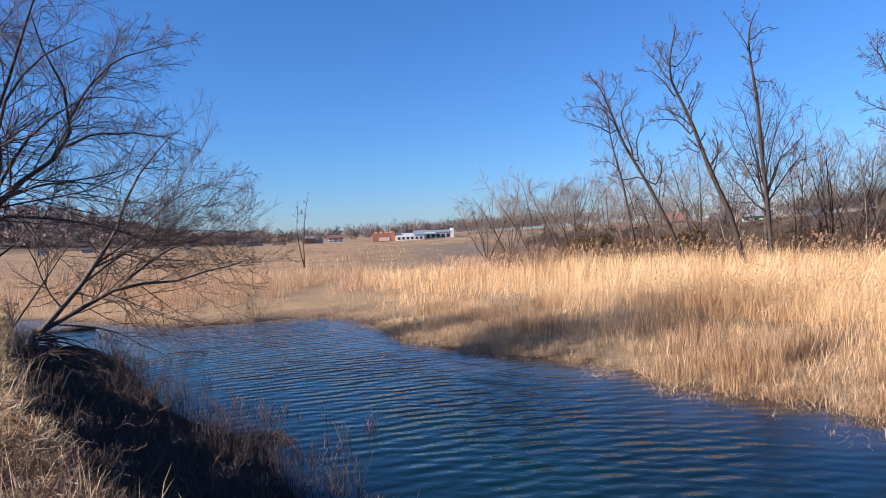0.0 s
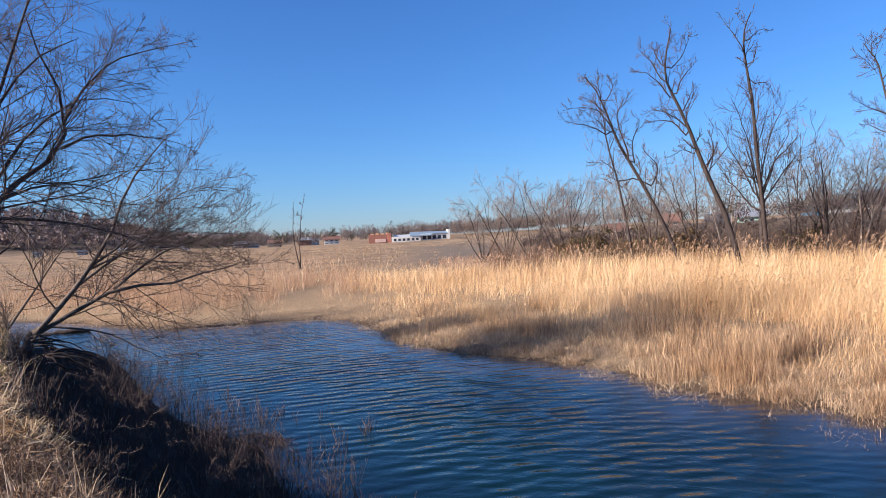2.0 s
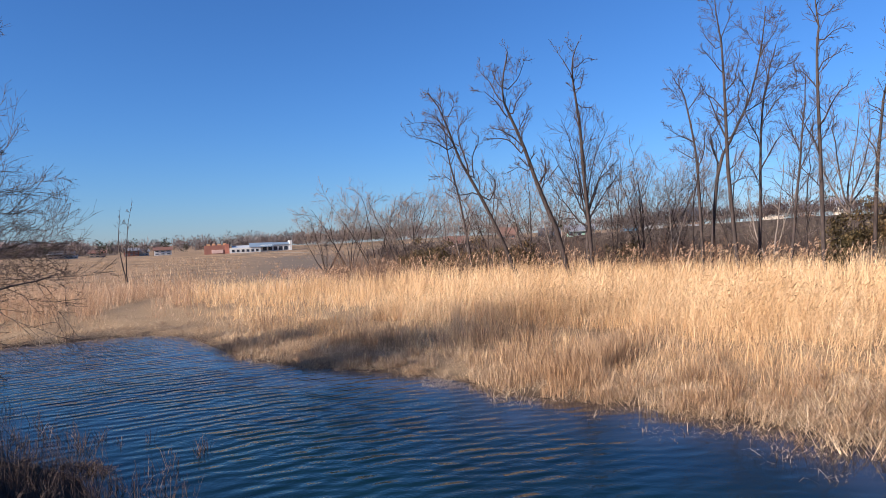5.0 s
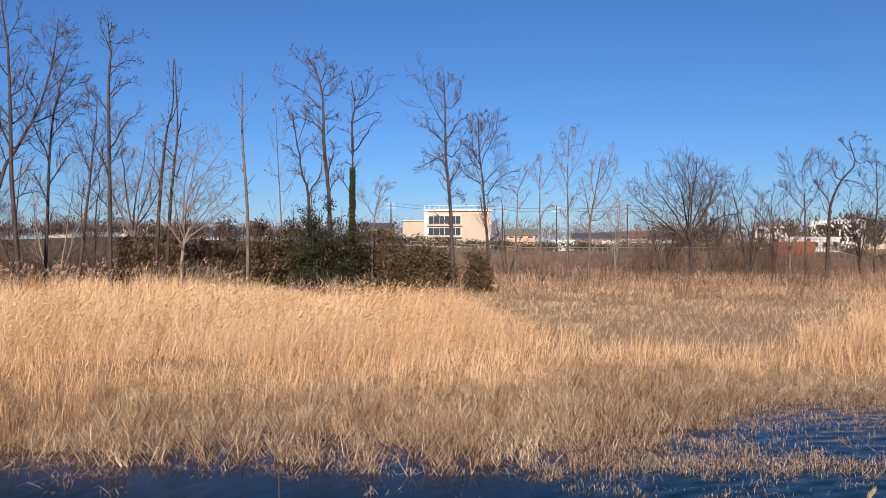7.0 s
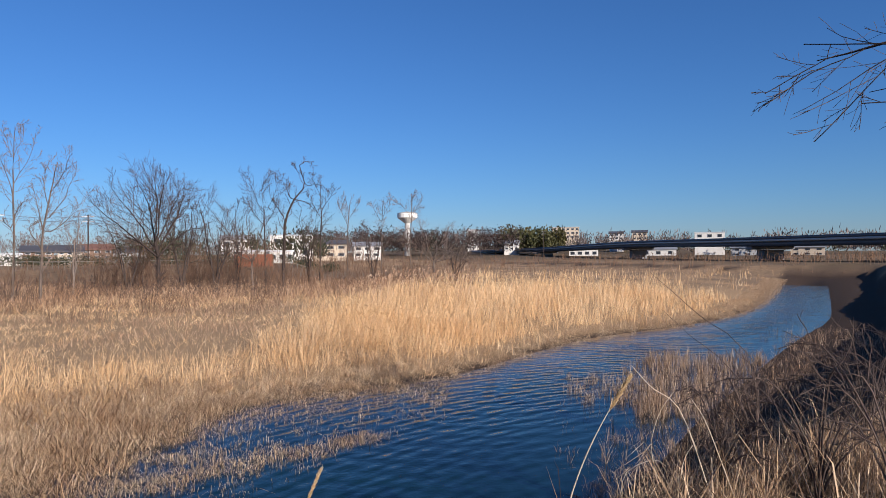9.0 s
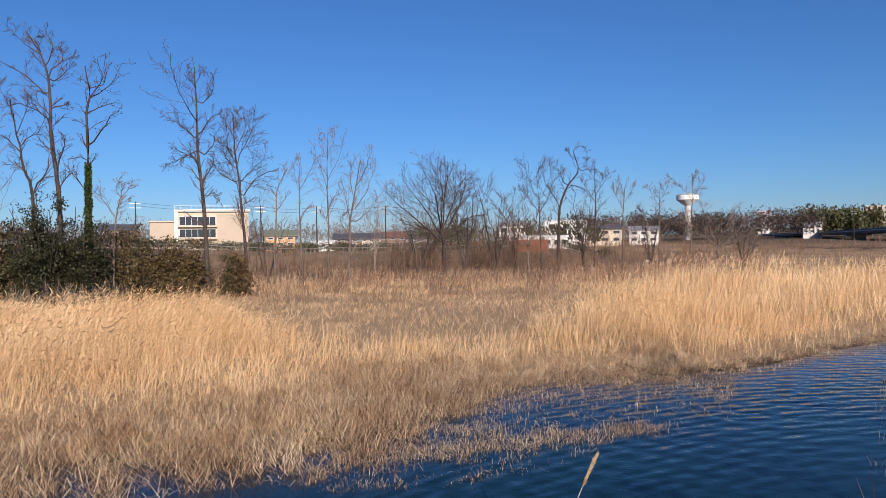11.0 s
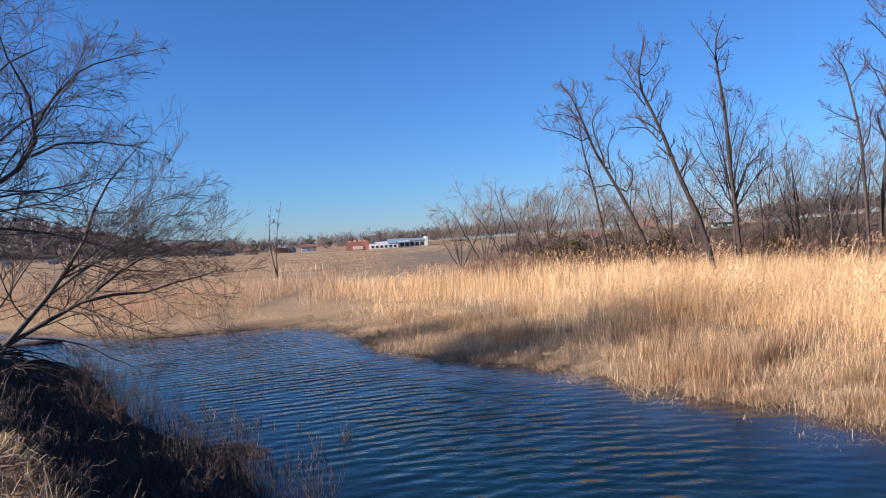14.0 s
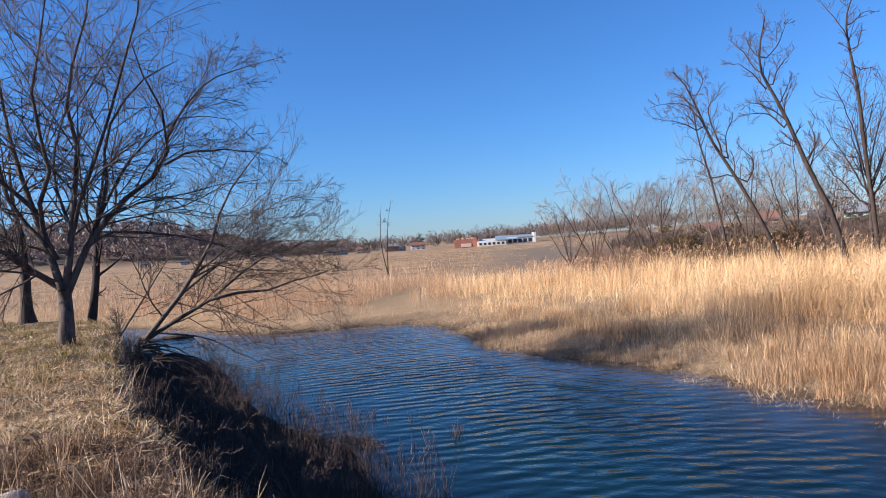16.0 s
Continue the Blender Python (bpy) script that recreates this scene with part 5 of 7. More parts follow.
# ---------------------------------------------------------------- the near banks
def limb_line(rng, points, side, ahead, depth, count=9):
    """A limb drawn by (sideways, height) points, given some depth."""
    p = spline(points, count)
    run = np.linspace(0, 1, count)
    return p[:, :1] * side + p[:, 1:2] * UP + (depth * run + 0.12 * np.sin(run * 7 + rng.random() * 6))[:, None] * ahead


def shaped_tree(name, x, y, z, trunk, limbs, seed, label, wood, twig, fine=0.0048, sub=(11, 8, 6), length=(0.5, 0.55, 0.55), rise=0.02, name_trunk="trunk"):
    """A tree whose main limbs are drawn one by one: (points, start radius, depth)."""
    rng = np.random.default_rng(seed)
    side, ahead = frame_at(x, y)
    root = new(name)
    root.location = (x, y, z)
    tagged(root, label, "tree")
    paths, radii = [], []
    for pts, r in trunk:
        p = limb_line(rng, pts, side, ahead, 0.1, 10)
        rr = r * np.linspace(1, 0.8, 10) * (1 + 0.55 * np.exp(-np.linspace(0, 1, 10) * 7))
        v, q = tubes(p[None], rr[None], 12)
        under(root, new(name_trunk, mesh_from(name_trunk, v, q, wood, True)))
    for pts, r, depth in limbs:
        p = limb_line(rng, pts, side, ahead, depth)
        paths.append(p + np.cumsum(rng.normal(size=p.shape) * 0.055, 0) * np.linspace(0, 1, 9)[:, None])
        radii.append(0.72 * r * np.linspace(1, 0.13, 9))
    paths, radii = np.array(paths), np.array(radii)
    limb_parts(root, paths, radii, 7, wood)
    l2, r2 = grow(rng, paths, radii, sub[0], (0.15, 0.97), 56, length[0], 7, rise, 0.11, 0.5, 0.25)
    l3, r3 = grow(rng, l2, r2, sub[1], (0.12, 0.97), 40, length[1], 4, rise, 0.1, 0.55, 0.4)
    l4, r4 = grow(rng, l3, r3, sub[2], (0.1, 0.97), 36, length[2], 3, rise, 0.12, 0.65, 0.6)
    limb_parts(root, l2, np.maximum(0.72 * r2, fine * 2.2), 5, wood, "branch")
    v, q = joined([halved(*tubes(l3, np.maximum(1.25 * r3, fine * 1.6), 3)), halved(*tubes(l4, np.maximum(r4, fine), 3))])
    tagged(under(root, new("crown", mesh_from("crown", v, q, twig))), kind="stuff")
    return root


TX, TY = -10.3, 14.3
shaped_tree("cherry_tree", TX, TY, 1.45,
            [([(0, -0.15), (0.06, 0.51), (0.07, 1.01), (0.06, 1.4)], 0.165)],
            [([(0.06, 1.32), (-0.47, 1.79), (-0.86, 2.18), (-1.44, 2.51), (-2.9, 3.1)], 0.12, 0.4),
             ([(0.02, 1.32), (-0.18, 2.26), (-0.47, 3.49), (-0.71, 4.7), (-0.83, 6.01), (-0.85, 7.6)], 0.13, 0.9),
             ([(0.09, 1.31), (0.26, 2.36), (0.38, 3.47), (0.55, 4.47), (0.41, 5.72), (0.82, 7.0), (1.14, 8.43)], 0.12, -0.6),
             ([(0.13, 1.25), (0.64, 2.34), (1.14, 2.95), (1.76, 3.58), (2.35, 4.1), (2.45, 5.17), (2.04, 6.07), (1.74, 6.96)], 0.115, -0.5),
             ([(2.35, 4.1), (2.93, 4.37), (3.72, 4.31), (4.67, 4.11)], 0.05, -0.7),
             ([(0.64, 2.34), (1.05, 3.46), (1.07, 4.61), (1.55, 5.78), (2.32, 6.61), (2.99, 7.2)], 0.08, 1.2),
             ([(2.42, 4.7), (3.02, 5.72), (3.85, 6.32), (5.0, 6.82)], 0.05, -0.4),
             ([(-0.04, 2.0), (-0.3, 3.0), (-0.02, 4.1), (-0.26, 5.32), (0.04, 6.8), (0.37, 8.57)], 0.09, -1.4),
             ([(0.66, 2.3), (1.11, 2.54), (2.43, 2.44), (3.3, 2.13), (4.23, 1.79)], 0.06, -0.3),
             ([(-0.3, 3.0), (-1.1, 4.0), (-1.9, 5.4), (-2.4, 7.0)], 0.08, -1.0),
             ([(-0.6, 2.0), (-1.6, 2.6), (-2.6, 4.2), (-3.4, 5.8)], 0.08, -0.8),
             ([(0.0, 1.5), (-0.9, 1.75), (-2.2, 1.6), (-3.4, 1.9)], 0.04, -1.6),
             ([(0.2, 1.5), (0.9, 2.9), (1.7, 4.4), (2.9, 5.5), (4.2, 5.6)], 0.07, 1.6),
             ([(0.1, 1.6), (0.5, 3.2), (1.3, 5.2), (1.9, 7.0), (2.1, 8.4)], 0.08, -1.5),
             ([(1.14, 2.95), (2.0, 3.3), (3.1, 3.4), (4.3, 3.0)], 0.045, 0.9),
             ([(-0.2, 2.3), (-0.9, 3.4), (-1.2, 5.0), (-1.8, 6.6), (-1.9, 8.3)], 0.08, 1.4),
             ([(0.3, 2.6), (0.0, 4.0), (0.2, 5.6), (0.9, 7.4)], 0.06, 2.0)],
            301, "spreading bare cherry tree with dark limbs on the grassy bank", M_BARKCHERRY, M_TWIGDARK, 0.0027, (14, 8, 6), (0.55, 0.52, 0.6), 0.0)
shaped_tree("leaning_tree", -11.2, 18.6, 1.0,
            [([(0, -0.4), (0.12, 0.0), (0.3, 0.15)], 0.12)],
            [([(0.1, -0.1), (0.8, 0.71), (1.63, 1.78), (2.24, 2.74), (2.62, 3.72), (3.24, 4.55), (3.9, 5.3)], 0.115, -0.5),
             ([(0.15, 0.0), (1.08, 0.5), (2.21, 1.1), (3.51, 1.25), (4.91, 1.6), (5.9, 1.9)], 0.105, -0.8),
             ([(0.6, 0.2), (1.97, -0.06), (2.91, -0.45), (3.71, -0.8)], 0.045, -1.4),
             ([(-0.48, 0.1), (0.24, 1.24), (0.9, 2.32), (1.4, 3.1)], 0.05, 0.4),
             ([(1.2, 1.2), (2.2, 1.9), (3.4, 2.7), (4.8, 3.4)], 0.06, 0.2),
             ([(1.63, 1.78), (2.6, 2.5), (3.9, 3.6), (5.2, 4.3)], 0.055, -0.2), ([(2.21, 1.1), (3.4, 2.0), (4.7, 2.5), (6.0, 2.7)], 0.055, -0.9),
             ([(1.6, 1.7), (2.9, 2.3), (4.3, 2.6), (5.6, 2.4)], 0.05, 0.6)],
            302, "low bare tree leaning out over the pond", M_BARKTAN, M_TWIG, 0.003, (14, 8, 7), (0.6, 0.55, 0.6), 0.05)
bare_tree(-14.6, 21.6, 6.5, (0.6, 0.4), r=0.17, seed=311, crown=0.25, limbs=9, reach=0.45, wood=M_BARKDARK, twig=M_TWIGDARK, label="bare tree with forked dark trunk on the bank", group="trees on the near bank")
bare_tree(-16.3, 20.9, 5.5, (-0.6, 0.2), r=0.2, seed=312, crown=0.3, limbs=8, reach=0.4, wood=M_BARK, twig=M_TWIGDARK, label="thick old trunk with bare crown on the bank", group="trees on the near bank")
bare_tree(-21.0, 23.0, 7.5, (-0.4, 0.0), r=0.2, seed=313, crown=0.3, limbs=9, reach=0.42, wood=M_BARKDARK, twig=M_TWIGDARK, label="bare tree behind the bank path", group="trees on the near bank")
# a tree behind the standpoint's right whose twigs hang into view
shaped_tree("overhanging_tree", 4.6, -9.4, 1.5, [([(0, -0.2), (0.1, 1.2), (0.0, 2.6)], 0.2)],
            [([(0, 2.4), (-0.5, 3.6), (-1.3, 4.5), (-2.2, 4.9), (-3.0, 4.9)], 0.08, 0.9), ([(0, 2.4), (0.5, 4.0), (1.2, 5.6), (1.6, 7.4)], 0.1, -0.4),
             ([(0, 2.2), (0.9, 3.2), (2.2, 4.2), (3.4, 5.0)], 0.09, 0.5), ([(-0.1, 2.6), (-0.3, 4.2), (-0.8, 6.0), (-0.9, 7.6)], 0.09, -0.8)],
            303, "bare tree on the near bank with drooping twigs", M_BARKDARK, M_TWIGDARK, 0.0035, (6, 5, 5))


def clump_blades(rng, x, y, z, h, spread_, width, n, curl=0.3):
    """n blades at each given place, fanning out."""
    k = len(x)
    i = np.repeat(np.arange(k), n)
    a, t = rng.random(k * n) * 6.283, rng.random(k * n) * spread_
    hh = h[i] * rng.uniform(0.5, 1.1, k * n)
    off = np.stack([np.cos(a) * t * hh, np.sin(a) * t * hh, hh * np.sqrt(np.clip(1 - (t * 0.6) ** 2, 0.1, 1))], 1)
    base = np.stack([x[i], y[i], z[i]], 1) + rng.normal(size=(k * n, 3)) * (0.05, 0.05, 0)
    return strips(base, off, width * rng.uniform(0.7, 1.4, k * n), curl * hh * t, rng)


def bank_cover(name, count, az, rad, test, h, width, spread_, n, material, label, seed, category="grass", curl=0.3):
    rng = np.random.default_rng(seed)
    x, y = scatter(rng, count, az, rad, 1.3)
    z, df, dn, wet = land(x, y)
    ok = test(x, y, z, df, dn, wet) & (rng.random(count) < 0.95)
    x, y, z = x[ok], y[ok], z[ok]
    hh = rng.uniform(h[0], h[1], len(x)) * (1 + 0.35 * wave(x, y, 1.8, seed))
    v, f = clump_blades(rng, x, y, np.maximum(z - 0.02, -0.07), hh, spread_, width, n, curl)
    tagged(new(name, mesh_from(name, v, f, material)), label, category, kind="stuff")


near = lambda x, y, z, df, dn, wet: ~wet & (dn < df)
path = lambda x, y: np.abs(to_line(x, y, np.array([(-1.5, 1.0), (-5.2, 5.6), (-9.6, 9.8), (-15.5, 15.5), (-24, 22)])) + 0.12 * wave(x, y, 2.0, 70))
rim = lambda x, y: to_line(x, y, BANK_TOP)
bank_cover("bank_grass", 10000, (-58, -8), (3, 26), lambda *a: near(*a) & (a[2] > 1.25) & (path(a[0], a[1]) > 0.55) & (wave(a[0], a[1], 1.1, 71) > -0.7) & ((np.hypot(a[0], a[1]) > 7.0) | (rim(a[0], a[1]) > 2.3)), (0.06, 0.17), 0.0075, 2.6, 11, M_BANKGRASS, "short dry tussocky grass on the bank top", 401)
bank_cover("green_grass", 2000, (-60, -28), (12, 30), lambda *a: near(*a) & (a[2] > 1.3) & (wave(a[0], a[1], 3.0, 73) > -0.5), (0.08, 0.2), 0.012, 1.0, 12, M_GREENGRASS, "patches of green grass under the trees", 402)
bank_cover("edge_grass", 2600, (-52, -6), (3.5, 24), lambda *a: near(*a) & (a[2] > 0.95) & (a[2] < 1.52) & (wave(a[0], a[1], 0.9, 74) > 0.1), (0.1, 0.26), 0.006, 1.6, 16, M_STRAW, "pale grass hanging over the bank's edge", 403)
bank_cover("bank_weeds", 5200, (-50, 0), (4.5, 24), lambda *a: near(*a) & (a[2] < 1.2) & (wave(a[0], a[1], 1.2, 75) > -0.2), (0.1, 0.32), 0.006, 1.0, 12, M_SHADEWEED, "russet weeds on the steep bank, darkened as if in shade", 404, "weeds")
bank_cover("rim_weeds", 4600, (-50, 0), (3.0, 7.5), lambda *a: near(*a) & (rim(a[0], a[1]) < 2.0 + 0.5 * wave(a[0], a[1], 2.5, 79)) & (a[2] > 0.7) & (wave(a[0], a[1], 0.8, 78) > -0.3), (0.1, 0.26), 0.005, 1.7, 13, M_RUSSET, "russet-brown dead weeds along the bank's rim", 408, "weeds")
# the paler litter tone stands in for sun on this clump
bank_cover("russet_weeds", 150, (-27, -20.5), (5.6, 8.0), lambda *a: near(*a) & (a[2] > 0.25) & (wave(a[0], a[1], 0.8, 91) > -0.2), (0.22, 0.5), 0.006, 1.1, 14, M_LEAFLITTER, "bushy russet weeds, coloured paler as if sunlit, on the dark bank", 416, "weeds")
bank_cover("pale_stalks", 420, (-50, 0), (4.0, 20), lambda *a: near(*a) & (rim(a[0], a[1]) < 1.8) & (a[2] < 1.54) & (wave(a[0], a[1], 1.6, 80) > -0.1), (0.25, 0.6), 0.006, 0.9, 6, M_STRAW, "bleached dead stalks on the dark bank", 409, "weeds")
bank_cover("water_weeds", 620, (-38, -6), (7.5, 17), lambda *a: a[5] & (a[4] < 1.8) & (wave(a[0], a[1], 1.4, 76) > 0.1), (0.15, 0.45), 0.007, 1.0, 10, M_SHADEWEED, "thin weeds standing in the shallow water", 405, "weeds")
bank_cover("near_reeds", 6000, (110, 165), (5.5, 30), lambda *a: (az_of(a[0], a[1]) > 122.5) & (a[4] < np.where(a[5], 1.2, 5)) & (a[4] < a[3]) & (wave(a[0], a[1], 1.4, 77) > np.where(a[5], -0.1 + 0.26 * a[4], -0.6)), (0.16, 0.46), 0.005, 0.8, 9, M_SHALLOWREED, "dry thin reeds standing in the shallows of the near bank", 406, "reeds")
bank_cover("near_reeds", 3600, (123.5, 150), (14.0, 22.5), lambda *a: a[5] & (a[4] < a[3]) & (az_of(a[0], a[1]) > 125.2 + 1.6 * wave(a[0], a[1], 2.0, 83)) & (wave(a[0], a[1], 0.9, 84) > -0.5), (0.2, 0.55), 0.007, 0.5, 8, M_SHALLOWREED, "dry reeds standing in the shallows off the near bank", 412, "reeds")
bank_cover("near_reeds", 420, (119.8, 127), (15.0, 18.2), lambda *a: a[5] & (wave(a[0], a[1], 1.0, 89) > -0.1), (0.16, 0.42), 0.006, 0.6, 7, M_SHALLOWREED, "low clump of reeds standing in open shallow water", 413, "reeds")
bank_cover("near_reeds", 260, (119, 130), (9.5, 15.0), lambda *a: a[5] & (wave(a[0], a[1], 0.9, 90) > 0.0), (0.12, 0.32), 0.004, 0.6, 4, M_SHALLOWREED, "sparse thin reeds standing in open shallow water", 414, "reeds")
bank_cover("near_weeds", 100, (127.5, 152), (4.2, 7.0), lambda *a: near(*a), (0.22, 0.5), 0.008, 1.4, 7, M_STRAW, "thick bent straw stalks on the near bank", 415, "weeds", 0.7)
bank_cover("near_weeds", 1300, (122, 172), (3.0, 14), lambda *a: near(*a) & (wave(a[0], a[1], 0.9, 81) > -0.35), (0.14, 0.42), 0.004, 1.5, 14, M_STRAW, "tangled pale weeds on the near bank", 407, "weeds")
bank_cover("near_weeds", 700, (118, 172), (3.0, 14), lambda *a: near(*a) & (wave(a[0], a[1], 0.9, 82) > 0.1), (0.2, 0.5), 0.004, 1.2, 12, M_RUSSET, "russet dead stalks on the near bank", 410, "weeds")
bank_cover("trodden_grass", 5200, (-180, 180), (0.4, 11), lambda *a: near(*a) & (a[2] > 1.3) & (np.abs(az_of(a[0], a[1]) + 33) > 24), (0.04, 0.12), 0.006, 2.2, 9, M_BANKGRASS, "trodden dry grass on the viewing bank", 411)




def build_bank_mat():
    """Matted dead grass and leaves lying on the bank's top and over its rim."""
    rng = np.random.default_rng(420)
    x, y = scatter(rng, 42000, (-56, -6), (3.2, 24), 1.4)
    z, df, dn, wet = land(x, y)
    ok = near(x, y, z, df, dn, wet) & (z > 0.85) & (wave(x, y, 0.7, 85) + 0.6 * wave(x, y, 0.25, 86) > -0.75)
    x, y, z = x[ok], y[ok], z[ok]
    n = len(x)
    a = rng.random(n) * 6.283
    along = np.stack([np.cos(a), np.sin(a), rng.uniform(-0.1, 0.35, n)], 1) * rng.uniform(0.04, 0.2, (n, 1)) ** np.where(rng.random((n, 1)) < 0.7, 1.0, 1.4)
    v, f = diamonds(np.stack([x, y, z + rng.uniform(0.0, 0.06, n)], 1), along, np.stack([0 * x, 0 * x, rng.uniform(-0.03, 0.02, n)], 1), rng.uniform(0.006, 0.026, n), rng)
    tagged(new("bank_mat", mesh_from("bank_mat", v, f, M_LEAFLITTER)), "matted dead grass and leaf litter on the bank", "litter", kind="stuff")


def build_bank_twigs():
    """Fine upright stems, coloured dark for shade, that crowd the shaded slope down to the water."""
    rng = np.random.default_rng(421)
    x, y = scatter(rng, 9000, (-46, -4), (4.4, 22), 1.2)
    z, df, dn, wet = land(x, y)
    ok = (dn < df) & np.where(wet, dn < 0.7, z < 1.25) & (wave(x, y, 1.3, 87) > np.where(wet, 0.15, -0.55))
    x, y, z = x[ok][:2600], y[ok][:2600], z[ok][:2600]
    n = len(x)
    hh = rng.uniform(0.25, 0.75, n) * (1 + 0.4 * wave(x, y, 2.2, 88)) * np.interp(np.hypot(x, y), [5, 9, 16], [0.35, 0.7, 1.2])
    d = np.concatenate([rng.normal(size=(n, 2)) * 0.3, np.ones((n, 1))], 1)
    t = np.linspace(0, 1, 3)[None, :, None]
    p = np.stack([x, y, np.maximum(z - 0.05, -0.07)], 1)[:, None] + d[:, None] * hh[:, None, None] * t + rng.normal(size=(n, 3, 3)) * 0.03 * t
    r = rng.uniform(0.002, 0.0042, (n, 1)) * np.linspace(1.2, 0.6, 3)[None]
    l2, r2 = grow(rng, p, r, 4, (0.25, 0.95), 36, 0.5, 2, 0.1, 0.2, 0.8, 0.7)
    v, q = joined([halved(*tubes(p, r, 3)), spikes(l2, r2)])
    tagged(new("bank_twigs", mesh_from("bank_twigs", v, q, M_STEMSHADE)), "thicket of fine stems, coloured dark for the shaded bank", "weeds", kind="stuff")


def build_shallows_mat():
    """A low raft of reddish-brown dead weed lying in the shallows under the bank."""
    rng = np.random.default_rng(422)
    n = 2600
    a, t = rng.random(n) * 6.283, rng.random(n) ** 0.6
    x, y = -3.75 + 1.25 * t * np.cos(a), 11.1 + 0.62 * t * np.sin(a) - 0.12 * t * np.cos(a)
    ok = wave(x, y, 0.9, 89) + 0.5 * wave(x, y, 0.3, 90) > -0.35
    x, y = x[ok], y[ok]
    n = len(x)
    a = rng.random(n) * 6.283
    h = rng.uniform(0.02, 0.12, n)
    off = np.stack([np.cos(a) * h * 2, np.sin(a) * h * 2, h * rng.uniform(0.1, 1.2, n)], 1)
    v, f = strips(np.stack([x, y, 0 * x - 0.01], 1), off, rng.uniform(0.006, 0.016, n), 0.3 * h, rng)
    tagged(new("weed_raft", mesh_from("weed_raft", v, f, M_RUSSET)), "reddish-brown dead weed lying in the shallows", "weeds", kind="stuff")


build_bank_mat()
build_bank_twigs()
build_shallows_mat()


def bramble(x, y, height, seed, stems=9, label="tangled bare bramble shrub on the near bank"):
    rng = np.random.default_rng(seed)
    root = new("shrub")
    root.location = (x, y, ground_z(x, y) - 0.03)
    tagged(root, label, "shrub", "shrubs on the near bank")
    a = rng.random(stems) * 6.283
    t = np.linspace(0, 1, 8)[None, :, None]
    out = np.stack([np.cos(a), np.sin(a)], 1) * rng.uniform(0.15, 0.75, (stems, 1)) * height
    p = np.concatenate([out[:, None] * t ** 1.3, (height * rng.uniform(0.6, 1.1, (stems, 1)))[:, None] * np.sin(t * 1.9) / 0.95], 2)
    p = p + np.cumsum(rng.normal(size=p.shape) * 0.02 * height, 1) * t
    r = 0.008 * np.linspace(1, 0.4, 8)[None] * np.ones((stems, 1))
    limb_parts(root, p, r, 5, M_TWIG, "stem")
    l2, r2 = grow(rng, p, r, 6, (0.2, 1.0), 50, 0.35, 5, 0.05, 0.2, 0.6, 0.5)
    l3, r3 = grow(rng, l2, r2, 4, (0.2, 1.0), 45, 0.5, 3, 0.05, 0.2, 0.7, 0.6)
    v, q = joined([tubes(l2, np.maximum(r2, 0.003), 4), tubes(l3, np.maximum(r3, 0.002), 3)])
    tagged(under(root, new("crown", mesh_from("crown", v, q, M_TWIG))), kind="stuff")


for k, (az, d, h) in enumerate([(131.5, 5.4, 0.6), (134, 5.8, 0.75), (138, 5.4, 0.9), (132.5, 7.2, 0.6), (127, 8.0, 0.6), (141, 7.4, 1.0), (125, 6.2, 0.5), (131, 9.5, 0.6), (146, 6.2, 1.2), (135, 8.2, 0.8), (143, 5.2, 1.0), (122, 7.4, 0.45), (128, 6.8, 0.6)]):
    bramble(*polar(az, d), h, 420 + k)
for k, (x, y, h) in enumerate([(-3.2, 6.6, 0.6), (-4.2, 7.6, 0.6), (-3.0, 5.9, 0.45), (-2.2, 5.6, 0.4), (-5.2, 9.0, 0.7), (-4.3, 8.4, 0.8), (-5.6, 11.6, 0.9), (-4.4, 9.8, 0.6), (-6.6, 13.4, 0.9), (-2.6, 7.2, 0.6), (-7.4, 15.2, 1.0), (-3.6, 8.6, 0.6), (-2.6, 8.0, 0.5), (-4.8, 10.6, 0.7), (-3.4, 9.8, 0.5), (-5.4, 12.4, 0.7), (-1.6, 6.4, 0.5), (-2.2, 7.4, 0.45), (-10.9, 17.7, 0.7), (-11.9, 18.9, 0.8), (-10.0, 16.4, 0.6), (-12.6, 20.0, 0.8), (-9.2, 15.6, 0.6)]):
    bramble(x, y, h, 440 + k, 8, "small leafless weed shrub on the dark bank")


def plume_grass(az, d, top_az, top_el, seed, dip=0.12):
    """One tall grass stalk with a feathery head."""
    rng = np.random.default_rng(seed)
    x, y = polar(az, d)
    z = ground_z(x, y)
    tx, ty = polar(top_az, d)
    top = np.array((tx - x, ty - y, EYE[2] + d * math.tan(radians(top_el)) - z))
    root = new("plume_grass")
    root.location = (x, y, z)
    tagged(root, "tall grass stalk with a pale feathery plume", "grass", "plume stalks")
    s = np.linspace(0, 1, 14)[:, None]
    p = top * s + np.array((top[0], top[1], 0)) * (s ** 2 - s) * 0.5
    v, q = tubes(p[None], (0.006 * (1 - 0.5 * s[:, 0]))[None], 6)
    under(root, new("stalk", mesh_from("stalk", v, q, M_PLUME, True)))
    n = 1100
    t = rng.uniform(0.8, 1.0, n)
    i = np.minimum((t * 13).astype(int), 12)
    f = (t * 13 - i)[:, None]
    at = p[i] * (1 - f) + p[i + 1] * f
    along = unit(p[-1] - p[-3])
    d3 = unit(along * 1.6 + rng.normal(size=(n, 3)) * 0.16) * rng.uniform(0.05, 0.1, (n, 1))
    vv, ff = diamonds(at, d3, d3 * 0, np.full(n, 0.005), rng)
    under(root, new("plume", mesh_from("plume", vv, ff, M_PLUMEHEAD)))


plume_grass(119.4, 4.6, 124.4, -10.4, 501)
